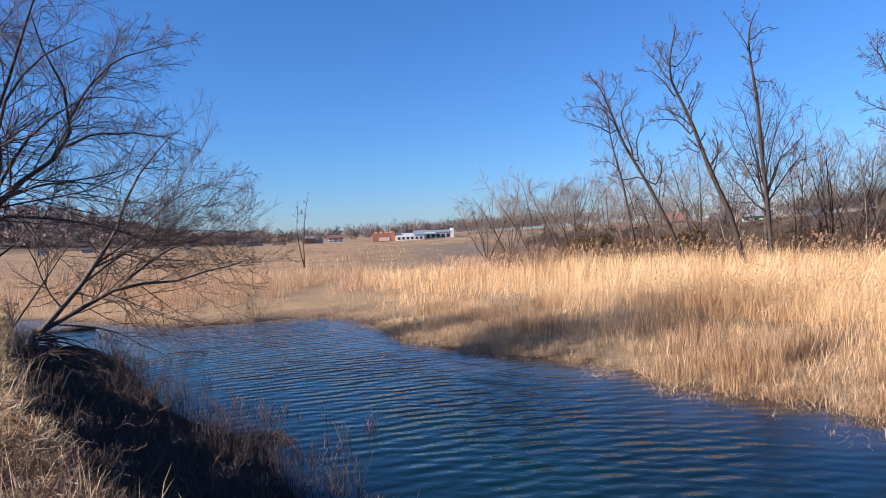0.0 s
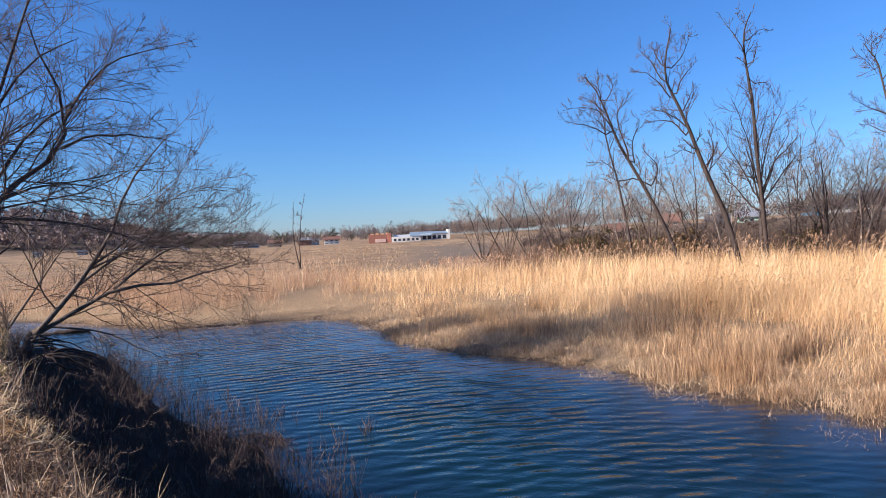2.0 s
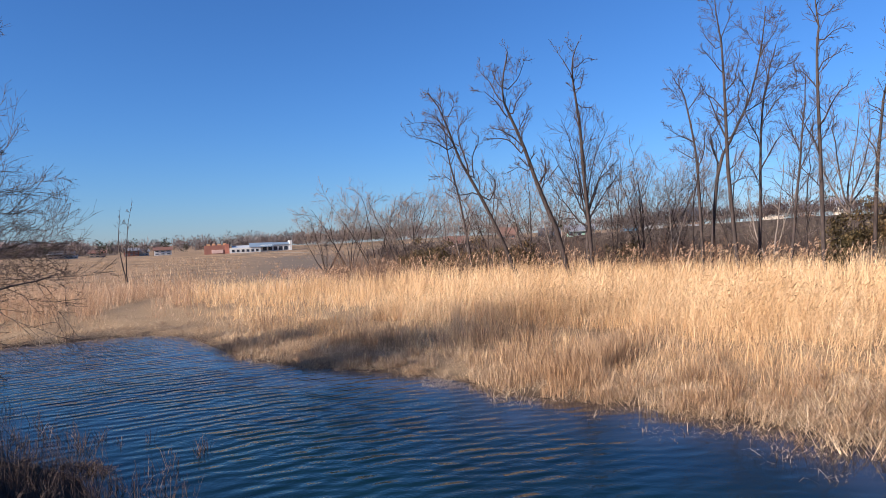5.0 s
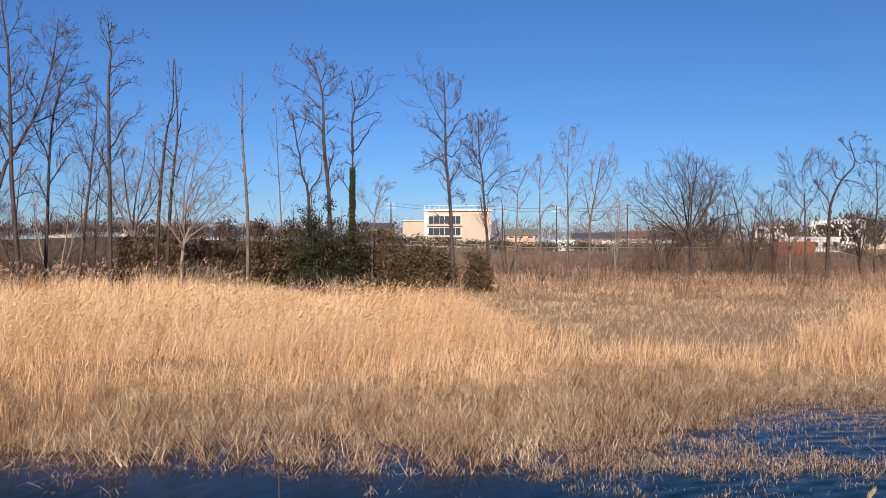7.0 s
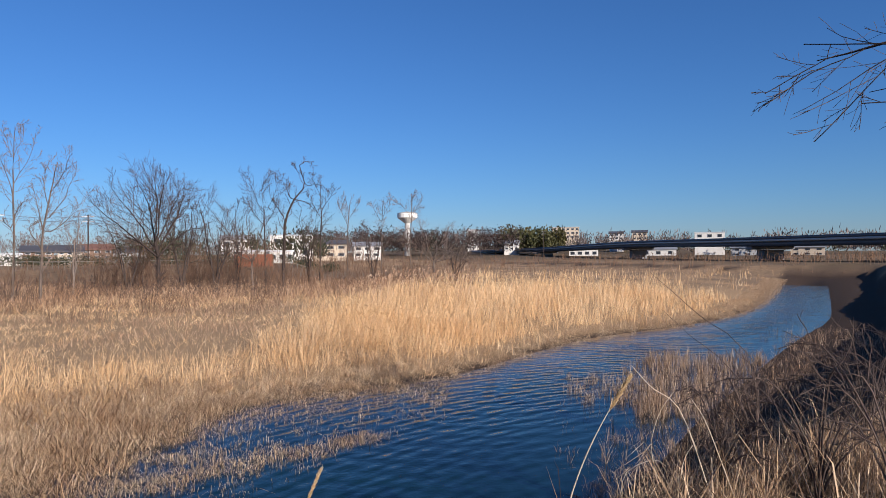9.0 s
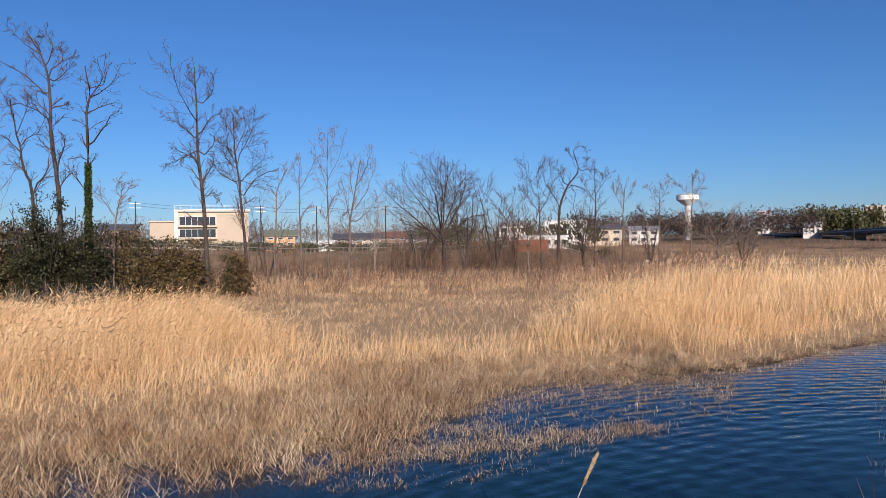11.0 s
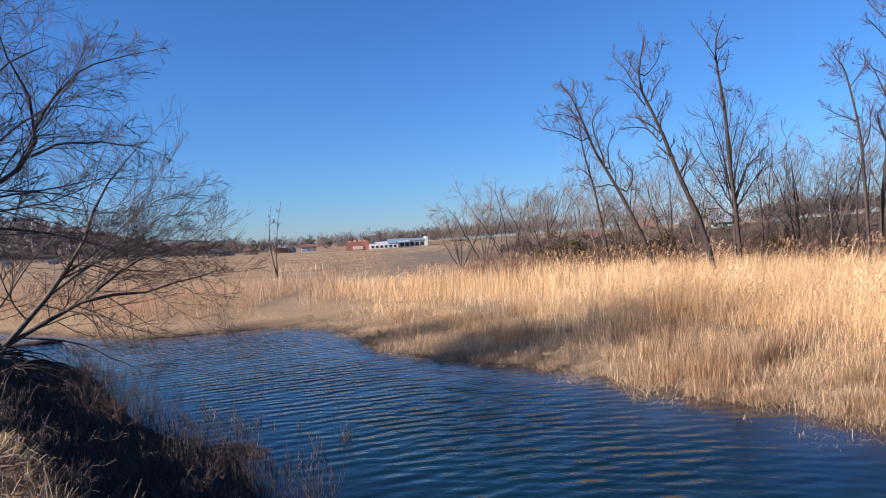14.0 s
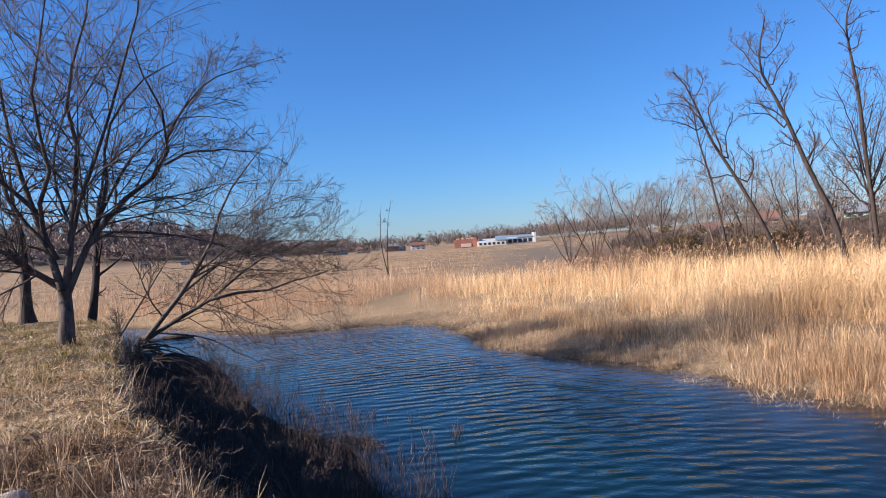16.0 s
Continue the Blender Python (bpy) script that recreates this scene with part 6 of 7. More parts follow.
plume_grass(95.6, 6.2, 99.4, -17.3, 502)


def stone(x, y, r, seed, label="rounded grey-brown stone half sunk in the grass"):
    rng = random.Random(seed)
    bm = bmesh.new()
    bmesh.ops.create_icosphere(bm, subdivisions=3, radius=r)
    for v in bm.verts:
        v.co *= 1 + 0.18 * noise.noise(v.co / r * 1.3 + Vector((seed, 0, 0)))
        v.co.z *= 0.6
    me = bpy.data.meshes.new("stone")
    bm.to_mesh(me)
    bm.free()
    me.materials.append(M_STONE)
    ob = new("stone", me)
    ob.location = (x, y, ground_z(x, y) + r * 0.2)
    tagged(ob, label, "stone")


stone(-3.95, 4.75, 0.14, 3)


def driftwood(x, y, length, turn, seed):
    rng = np.random.default_rng(seed)
    t = np.linspace(-0.5, 0.5, 10)[:, None]
    p = np.concatenate([t * length * math.cos(turn), t * length * math.sin(turn), 0.05 * np.sin(t * 5) + 0.04], 1) + rng.normal(size=(10, 3)) * 0.03
    v, q = tubes(p[None], (0.09 * (1 - 1.2 * np.abs(t[:, 0])))[None] + 0.02, 8)
    ob = new("driftwood", mesh_from("driftwood", v, q, M_BARKDARK, True))
    ob.location = (x, y, 0.0)
    tagged(ob, "dark waterlogged branch lying in the inlet", "branch")


driftwood(-15.2, 27.6, 2.2, 0.2, 5)


def exposed_roots(x, y, seed):
    """Dark roots that hang out of the undercut bank."""
    rng = np.random.default_rng(seed)
    side, ahead = frame_at(x, y)
    root = new("exposed_roots")
    root.location = (x, y, 1.25)
    tagged(root, "dark exposed tree roots overhanging the eroded bank", "roots")
    for k in range(9):
        t = np.linspace(0, 1, 9)[:, None]
        length, dip = rng.uniform(0.5, 1.6), rng.uniform(0.3, 1.1)
        p = side * t * length + ahead * (rng.normal() * 0.8 + rng.normal() * 0.5 * t) - UP * (dip * t ** 2 + 0.15 * rng.random()) + np.cumsum(rng.normal(size=(9, 3)) * 0.035, 0)
        v, q = tubes(p[None], (rng.uniform(0.012, 0.04) * np.linspace(1, 0.2, 9))[None], 6)
        under(root, new("root", mesh_from("root", v, q, M_BARKDARK, True)))


exposed_roots(-8.0, 13.9, 471)
exposed_roots(-9.6, 16.2, 472)


def dead_stem(name, label, category, lines, radius, material):
    """Thin leafless stems, each through (bearing, elevation, distance) points seen from the standpoint, rooted in the ground."""
    first = lines[0][0]
    x, y = polar(first[0], first[2])
    root = new(name)
    root.location = (x, y, ground_z(x, y))
    tagged(root, label, category)
    for line in lines:
        pts = [(*polar(a, d), EYE[2] + d * math.tan(radians(e)) if e is not None else ground_z(*polar(a, d)) - 0.03) for a, e, d in line]
        p = spline(pts, 12) - np.array(root.location)
        v, q = tubes(p[None], (radius * np.linspace(1, 0.45, 12))[None], 5)
        under(root, new("stem", mesh_from("stem", v, q, material, True)))


TWIGLABEL = "thin forked dead stem standing at the water's edge"
dead_stem("dead_stem", TWIGLABEL, "weed", [[(54.4, None, 4.9), (54.25, -18.6, 5.0), (54.1, -17.4, 5.0), (53.44, -16.3, 5.0)], [(54.4, None, 4.9), (54.3, -18.0, 5.0), (54.57, -16.4, 5.0)]], 0.0024, M_TWIG)
BENT = "pale bent dead grass stalk on the near bank"
for line in ([(127.0, None, 5.2), (126.3, -15.4, 5.2), (126.5, -13.8, 5.2), (127.1, -12.2, 5.2), (128.0, -10.9, 5.2)],
             [(131.0, None, 5.0), (128.6, -12.4, 5.0), (126.4, -10.6, 5.0), (124.9, -9.0, 5.0)],
             [(123.4, None, 5.4), (124.0, -18.0, 5.4), (125.0, -16.6, 5.4), (126.6, -16.0, 5.4), (127.4, -16.4, 5.4)],
             [(132.8, None, 5.0), (131.4, -15.6, 5.0), (130.3, -12.8, 5.0), (129.4, -11.4, 5.0)],
             [(128.2, None, 5.0), (128.7, -16.0, 5.0), (129.6, -14.4, 5.0)]):
    dead_stem("bent_stalk", BENT, "grass", [line], 0.0042, M_PLUME)
dead_stem("bramble_cane", "long thorny bramble cane arching over the near bank", "bramble", [[(139, None, 4.6), (134, -8.6, 4.8), (130, -4.96, 5.0), (128.1, -3.17, 5.1), (126.2, -1.45, 5.2)], [(139, None, 4.6), (133, -10, 4.8), (129.2, -6.4, 5.0), (127.2, -4.5, 5.1)]], 0.0032, M_TWIG)

# ---------------------------------------------------------------- evergreen thicket, scrub and ivy
def leaf_cloud(rng, n, size, leaf):
    """Leaves in many small clumps on a lumpy rounded body of the given half sizes."""
    m = max(40, n // 60)
    d = unit(rng.normal(size=(m, 3)))
    d[:, 2] = np.abs(d[:, 2]) * 1.1 - 0.1
    lump = 1 + 0.22 * np.sin(d[:, 0] * 7 + rng.random() * 6) * np.sin(d[:, 2] * 6 + rng.random() * 6) + 0.16 * np.sin(d[:, 1] * 11 + rng.random() * 6)
    core = d * (lump * rng.uniform(0.5, 0.95, m))[:, None] * size
    i = rng.integers(0, m, n)
    at = core[i] + np.clip(rng.normal(size=(n, 3)), -1.6, 1.6) * (0.2, 0.2, 0.14)
    at[:, 2] = np.maximum(at[:, 2], 0.02)
    along = unit(rng.normal(size=(n, 3)) + d[i] * 0.8) * (leaf * rng.uniform(0.6, 1.4, n))[:, None]
    return diamonds(at, along, along * 0.1, leaf * rng.uniform(0.5, 0.85, n), rng)


def leafy_bush(az, d, wide, high, seed, material, label, leaves=5200, leaf=0.16, name="bush", stems=7):
    rng = np.random.default_rng(seed)
    x, y = polar(az, d)
    root = new(name)
    root.location = (x, y, ground_z(x, y) - 0.05)
    tagged(root, label, "bush", "thicket at the reeds' edge")
    a = rng.random(stems) * 6.283
    t = np.linspace(0, 1, 6)[None, :, None]
    p = np.concatenate([np.stack([np.cos(a), np.sin(a)], 1)[:, None] * t * wide * 0.6, np.full((stems, 1, 1), high * 0.9) * t], 2)
    p = p + rng.normal(size=p.shape) * 0.08 * t
    limb_parts(root, p, 0.04 * (1 - 0.7 * t[0, :, 0])[None] * np.ones((stems, 1)), 5, M_BARKDARK, "stem")
    v, f = leaf_cloud(rng, leaves, np.array((wide, wide * 0.8, high)), leaf)
    tagged(under(root, new("foliage", mesh_from("foliage", v, f, material))), kind="stuff")


OLIVE = "dense olive-brown evergreen shrub behind the reeds"
for k, (az, el, w) in enumerate([(43.6, 0.6, 1.3), (45.2, 1.3, 1.5), (47.0, 1.5, 1.6), (49.0, 1.6, 1.6), (51.0, 1.7, 1.6), (53.0, 1.9, 1.7), (54.9, 2.2, 1.5), (62.4, 1.4, 1.6), (64.2, 0.9, 1.5), (66.0, 0.5, 1.4), (67.6, 0.0, 1.3), (70.6, -0.9, 1.1)]):
    d = 40.5 + 1.2 * math.sin(k * 2.1)
    leafy_bush(az, d, w, 0.92 * (EYE[2] - 0.45 + d * math.tan(radians(el + 0.7))), 520 + k, M_HEDGE, OLIVE, 6500, 0.125)
for k, (az, el, w, d) in enumerate([(56.6, 3.6, 1.5, 39.5), (58.4, 3.4, 1.5, 40), (60.2, 2.4, 1.4, 39.2), (57.5, 2.0, 1.3, 38.6)]):
    leafy_bush(az, d, w, 0.92 * (EYE[2] - 0.45 + d * math.tan(radians(el + 0.8))), 540 + k, M_HOLLY, "glossy dark green evergreen holly bush", 9000, 0.115, "holly_bush")
for k, (az, el, w, d) in enumerate([(13.4, 0.2, 2.2, 52), (16.2, 0.0, 2.0, 48), (11.2, -0.2, 1.8, 54), (19.6, -0.3, 1.6, 46), (27.6, -0.2, 1.6, 46)]):
    leafy_bush(az, d, w, max(0.8, 0.92 * (EYE[2] - 0.45 + d * math.tan(radians(el)))), 550 + k, M_HEDGE, "low brownish evergreen shrub under bare trees", 3800, 0.17)


def build_ivy():
    """Ivy wrapped round one trunk."""
    rng = np.random.default_rng(560)
    trunk = TRUNKS[60]
    n = 2000
    s = rng.random(n) ** 0.9
    zz = 2.6 + s * 5.0
    a = rng.random(n) * 6.283
    r = 0.07 + 0.12 * rng.random(n) ** 1.5 * (1.1 - s) * (1 + 0.5 * np.sin(zz * 5 + a))
    x, y = (np.interp(zz, trunk[:, 2], trunk[:, k]) for k in (0, 1))
    at = np.stack([x + np.cos(a) * r, y + np.sin(a) * r, zz], 1)
    along = unit(np.stack([np.cos(a), np.sin(a), rng.normal(size=n) - 0.4], 1)) * 0.13
    v, f = diamonds(at, along, along * 0, np.full(n, 0.1), rng)
    tagged(new("ivy", mesh_from("ivy", v, f, M_IVY)), "green ivy climbing a bare trunk", "ivy", kind="stuff")


build_ivy()


def scrub(name, az, rad, count, h, material, label, seed, gap=-0.55):
    """Leafless upright twigs, each with a few side shoots."""
    rng = np.random.default_rng(seed)
    x, y = scatter(rng, count, az, rad, 1.0)
    z, df, dn, wet = land(x, y)
    ok = ~wet & (wave(x, y, 6.0, seed) > gap)
    x, y, z = x[ok], y[ok], z[ok]
    n = len(x)
    hh = rng.uniform(h[0], h[1], n) * (1 + 0.4 * wave(x, y, 9.0, seed + 1))
    d = np.stack([rng.normal(size=n) * 0.22, rng.normal(size=n) * 0.22, np.ones(n)], 1)
    t = np.linspace(0, 1, 3)[None, :, None]
    p = np.stack([x, y, z - 0.05], 1)[:, None] + d[:, None] * hh[:, None, None] * t + rng.normal(size=(n, 3, 3)) * 0.06 * t
    r = np.maximum(0.008, 0.0002 * np.hypot(x, y))[:, None] * np.linspace(1.3, 0.7, 3)[None]
    l2, r2 = grow(rng, p, r, 3, (0.2, 0.95), 38, 0.55, 2, 0.1, 0.2, 0.8, 0.7)
    v, q = joined([halved(*tubes(p, r, 3)), spikes(l2, r2)])
    tagged(new(name, mesh_from(name, v, q, material)), label, "scrub", kind="stuff")


scrub("scrub", (4, 46), (40, 58), 3000, (0.7, 2.1), M_SCRUB, "grey-brown leafless scrub under the trees", 570)
scrub("scrub", (60, 112), (41, 66), 1700, (0.8, 2.1), M_SCRUB, "brown leafless scrub along the clearing", 572)
scrub("scrub", (84, 108), (56, 70), 1200, (1.5, 3.8), M_SCRUB, "tall bare brushwood at the field's edge", 574, 0.15)
scrub("scrub", (83, 97), (57, 68), 1000, (2.6, 5.2), M_SCRUB, "tall brown thicket of bare shoots behind the clearing", 582, 0.1)
scrub("scrub", (66, 97), (44, 62), 1500, (0.5, 1.5), M_TWIG, "dark tangled brushwood behind the clearing", 586, -0.1)
scrub("scrub", (64, 98), (32, 45), 1300, (0.4, 1.1), M_SCRUB, "low reddish-brown shrubs in the clearing", 588, 0.1)
scrub("scrub", (98, 150), (92, 190), 1900, (0.7, 1.7), M_SCRUB, "brown rough growth below the bridge", 584)
scrub("scrub", (44, 62), (37.5, 40), 900, (0.6, 1.5), M_TWIGPALE, "pale dead stems in front of the thicket", 576)
scrub("scrub", (8, 62), (58, 92), 2600, (0.9, 2.6), M_TWIG, "brown brushwood on the road embankment", 578)
scrub("scrub", (25, 53), (42, 58), 2000, (1.0, 3.0), M_TWIG, "dark bare undergrowth between the tall trees", 590, -0.3)
scrub("scrub", (62, 100), (68, 88), 1200, (0.6, 1.6), M_SCRUB, "brown brushwood below the road fence", 580)

# ---------------------------------------------------------------- houses, road, bridge and woods in the distance
def window_on(parent, x0, z0, x1, z1, y, glass=None):
    """A framed window on a wall that faces -y."""
    w = part("window", boxed(x0, y - 0.06, z0, x1, y + 0.02, z1), M_PYLON, parent)
    part("pane", boxed(x0 + 0.09, y - 0.075, z0 + 0.09, x1 - 0.09, y - 0.055, z1 - 0.09), glass or M_GLASS, w)


def gable(bm, x0, y0, x1, y1, z, rise, over=0.5):
    """A ridged roof along x with some thickness."""
    ym, t = (y0 + y1) / 2, 0.18
    pts = [(-over, y0 - over, z), (-over, ym, z + rise), (-over, y1 + over, z), (-over, y1 + over, z - t), (-over, ym, z + rise - t), (-over, y0 - over, z - t)]
    left = [bm.verts.new((x0 + a, b, c)) for a, b, c in pts]
    right = [bm.verts.new((x1 - a, b, c)) for a, b, c in pts]
    for k in range(6):
        bm.faces.new((left[k], left[(k + 1) % 6], right[(k + 1) % 6], right[k]))
    for side, order in ((left, 1), (right, -1)):
        bm.faces.new((side[0], side[1], side[4], side[5])[::order])
        bm.faces.new((side[1], side[2], side[3], side[4])[::order])
    return bm


def house(az, d, w, deep, h, wall, roof, label, turn=0, rise=1.2, floors=2, lift=0.0, name="house", flat=False, windows=3):
    """A house turned to the standpoint, with windows on its front."""
    x, y = polar(az, d)
    root = new(name)
    z = ground_z(x, y) + lift
    root.matrix_world = pose(x, y, z, 0, 0, -az + turn)
    tagged(root, label, "house", "distant houses")
    part("wall", boxed(-w / 2, -deep / 2, -1.5 - lift, w / 2, deep / 2, h), PAINT[wall], root)
    if flat:
        part("roof", boxed(-w / 2 - 0.2, -deep / 2 - 0.2, h, w / 2 + 0.2, deep / 2 + 0.2, h + 0.35), ROOF[roof], root)
    else:
        part("roof", gable(bmesh.new(), -w / 2, -deep / 2, w / 2, deep / 2, h + 0.1, rise), ROOF[roof], root)
        bm = bmesh.new()
        for sx in (-w / 2, w / 2 - 0.15):
            a = [bm.verts.new((sx, yy, zz)) for yy, zz in ((-deep / 2, h - 0.1), (deep / 2, h - 0.1), (0, h + rise - 0.15))]
            b = [bm.verts.new((v.co.x + 0.15, v.co.y, v.co.z)) for v in a]
            bm.faces.new(a), bm.faces.new(b[::-1])
            for k in range(3):
                bm.faces.new((a[k], b[k], b[(k + 1) % 3], a[(k + 1) % 3]))
        part("gable", bm, PAINT[wall], root)
    step = h / floors
    for f in range(floors):
        for k in range(windows):
            cx = -w / 2 + w * (k + 0.5) / windows
            window_on(root, cx - min(0.9, w * 0.3 / windows), step * f + step * 0.32, cx + min(0.9, w * 0.3 / windows), step * f + step * 0.78, -deep / 2)
    return root


for row in [  # bearing, distance, width, depth, height, wall, roof, lift, label, more
        (-16, 330, 9, 7, 3, "cream", "grey", 0, "small cream house at the foot of the hill", {}),
        (-15, 335, 8, 7, 3.2, "white", "dark", 0, "small white house in the distant village", {}),
        (-13.3, 330, 10, 7, 3, "cream", "rust", 0, "low cream house with a rust roof", {}),
        (-11, 320, 9, 7, 3.6, "brick", "grey", 0, "small red-walled house behind the sapling", {}),
        (-10.2, 322, 7, 7, 2.6, "white", "grey", 0, "low white shed beside a red house", {}),
        (-8.8, 300, 10, 7, 3.2, "white", "rust", 0, "white house with a rust-coloured roof", {}),
        (-20, 420, 7.2, 8, 2.7, "white", "dark", 0, "white house below the wooded hill", {}),
        (-22, 430, 6, 8, 2.4, "cream", "grey", 0, "pale house below the wooded hill", {}),
        (-24.5, 430, 7.2, 8, 2.7, "white", "grey", 0, "white house in a row under the hill", {}),
        (-27.2, 440, 7.8, 8, 2.4, "grey", "dark", 0, "grey house in a row under the hill", {}),
        (-30, 440, 7.2, 8, 2.7, "white", "dark", 0, "white house by the field's edge", {}),
        (18.6, 130, 2.8, 5, 1.6, "brick", "rust", -0.9, "brick-red house behind bare trees", dict(rise=1.4, windows=2)),
        (14.2, 130, 3.2, 5, 1.5, "pink", "rust", -1.2, "pinkish house half hidden by thickets", {}),
        (22, 125, 3.0, 5, 1.5, "brown", "dark", -1.2, "dark brown house behind bare trunks", {}),
        (24.4, 112, 3.85, 5, 2.2, "mint", "grey", -1.6, "pale mint-green house behind bare trees", dict(rise=0.9)),
        (28.3, 130, 3.04, 6, 1.78, "blue", "blue", -0.6, "blue-clad workshop behind the trees", dict(flat=True)),
        (30.2, 140, 3.47, 7, 1.7, "grey", "dark", -0.4, "grey house with a dark roof", {}),
        (32.8, 125, 4.77, 8, 1.27, "brown", "dark", 0.0, "brown house under a broad dark roof", dict(rise=2.0)),
        (38.8, 125, 3.04, 6, 1.7, "cream", "dark", -0.4, "cream house beyond the road rail", {}),
        (41, 130, 2.6, 6, 1.61, "brown", "dark", -0.4, "brown house beyond the road rail", {}),
        (43.2, 120, 2.17, 6, 2.21, "cream", "grey", -0.4, "tall cream house beyond the road", {}),
        (46.5, 140, 3.91, 7, 1.78, "beige", "dark", -0.6, "beige house above the thicket", {}),
        (49.5, 150, 3.91, 7, 1.7, "grey", "dark", -0.6, "grey house above the thicket", {}),
        (62.2, 160, 6.8, 7, 3.4, "brown", "dark", 0.4, "dark-roofed house behind trees", {}),
        (74.1, 150, 5.95, 7, 2.27, "orange", "olive", 0.9, "orange-brown house with a hipped roof", dict(rise=1.2)),
        (77.5, 140, 4.25, 5, 1.17, "white", "pale", 0.6, "low white shed by the road", dict(flat=True, floors=1)),
        (79.4, 165, 5.5, 7, 1.76, "brown", "dark", 0.8, "brown house with a dark roof", {}),
        (81.4, 150, 4, 6, 1.62, "beige", "dark", 0.8, "beige house by the road", {}),
        (83.2, 165, 5.95, 7, 2.08, "brown", "rust", 0.8, "brown house with a reddish roof", {}),
        (85.4, 170, 6.8, 7, 1.56, "grey", "dark", 0.8, "low grey house behind brushwood", {}),
        (94.6, 135, 5, 5, 2, "white", "pale", 0.1, "white prefabricated site hut", dict(flat=True, floors=1)),
        (96.6, 133, 4.2, 5, 2, "white", "pale", 0.1, "white site hut beside another", dict(flat=True, floors=1)),
        (97.4, 190, 11, 8, 6, "white", "pale", 0.6, "two-storey white house with a flat roof", dict(flat=True)),
        (93.2, 190, 8, 8, 5, "white", "grey", 0.6, "white house between trees", {}),
        (100.5, 200, 9, 8, 4, "cream", "dark", 0.6, "cream house with a dark roof", {}),
        (103.5, 210, 8, 8, 3.6, "white", "grey", 0.6, "white house under the wooded rise", {}),
        (115.4, 330, 7, 7, 3.6, "white", "grey", 2.0, "white house below the wood", {}),
        (112.2, 420, 7, 8, 4.5, "white", "pale", 8.5, "white block among the trees on the rise", dict(flat=True, floors=3)),
        (119.8, 430, 16, 10, 7, "cream", "pale", 7.0, "long pale apartment block on the rise", dict(flat=True, floors=3, windows=6)),
        (123.8, 420, 8, 8, 4, "white", "dark", 6.5, "white house on the rise", {}),
        (125.6, 400, 8, 8, 4.6, "cream", "dark", 6.5, "cream house with a dark roof on the rise", {}),
        (121.2, 300, 12, 7, 3, "white", "pale", -0.5, "long low white shed behind the bridge", dict(flat=True, floors=1, windows=4)),
        (127, 300, 14, 7, 3, "white", "grey", -0.5, "low white house seen under the bridge", dict(floors=1)),
        (130.8, 320, 12, 8, 5.5, "white", "pale", 4.0, "white building behind the bridge deck", dict(flat=True)),
        (133.5, 300, 12, 8, 3.5, "grey", "grey", -0.5, "grey house seen under the bridge", {}),
        (137.5, 310, 12, 8, 3.5, "cream", "grey", -0.5, "cream house beyond the bridge", {})]:
    small = 0.64 if row[0] < -5 else 1.0
    house(row[0], row[1], row[2] * small, row[3], row[4] * small, row[5], row[6], row[8], lift=row[7], **row[9])


def school():
    """The red brick hall with its white and glass-roofed wings."""
    d = 255
    x, y = polar(-3.0, d)
    root = new("hall_complex")
    root.matrix_world = pose(x, y, ground_z(x, y) - 0.3, 0, 0, 3.0)
    root.scale.z = 0.78
    tagged(root, "red brick hall with white wings and blue glass roofs", "building")
    part("brick_hall", boxed(-12.2, -5, -1, -4.2, 5, 4.0, bevel=0.05), PAINT["brick"], root)
    part("brick_tower", boxed(-5.4, -5.1, -1, -4.0, 3, 4.5, bevel=0.05), PAINT["red"], root)
    bm = bmesh.new()
    for k in range(4):
        box(bm, -11.5 + k * 1.8, -3, 3.9, -10.4 + k * 1.8, 0, 4.6 + 0.2 * (k % 2))
    part("parapet", bm, PAINT["orange"], root)
    part("arch_panel", boxed(-9.8, -5.2, 0.4, -6.0, -4.95, 2.0, bevel=0.05), PAINT["pink"], root)
    part("white_wing", boxed(-3.9, -6, -1, 6.5, 4, 2.5, bevel=0.04), PAINT["white"], root)
    part("glass_roof", gable(bmesh.new(), 3.0, -6, 10.5, 4, 2.7, 1.8, 0.3), ROOF["blue"], root)
    part("roof", gable(bmesh.new(), -3.0, -5, 4.0, 3, 2.6, 0.9, 0.2), ROOF["pale"], root)
    part("hall_wall", boxed(6.5, -5, -1, 16.5, 4, 3.4, bevel=0.04), PAINT["white"], root)
    part("end_gable", gable(bmesh.new(), 10.8, -5, 16.2, 3, 3.4, 1.0, 0.3), ROOF["blue"], root)
    part("end_wall", boxed(16.4, -5.2, -1, 17.2, 4.4, 5.0, bevel=0.04), PAINT["white"], root)
    for k in range(6):
        window_on(root, -3.2 + k * 1.6, 0.6, -2.2 + k * 1.6, 1.8, -6.0)
    for k in range(5):
        window_on(root, 7.2 + k * 1.8, 0.8, 8.6 + k * 1.8, 2.6, -5.0)


school()


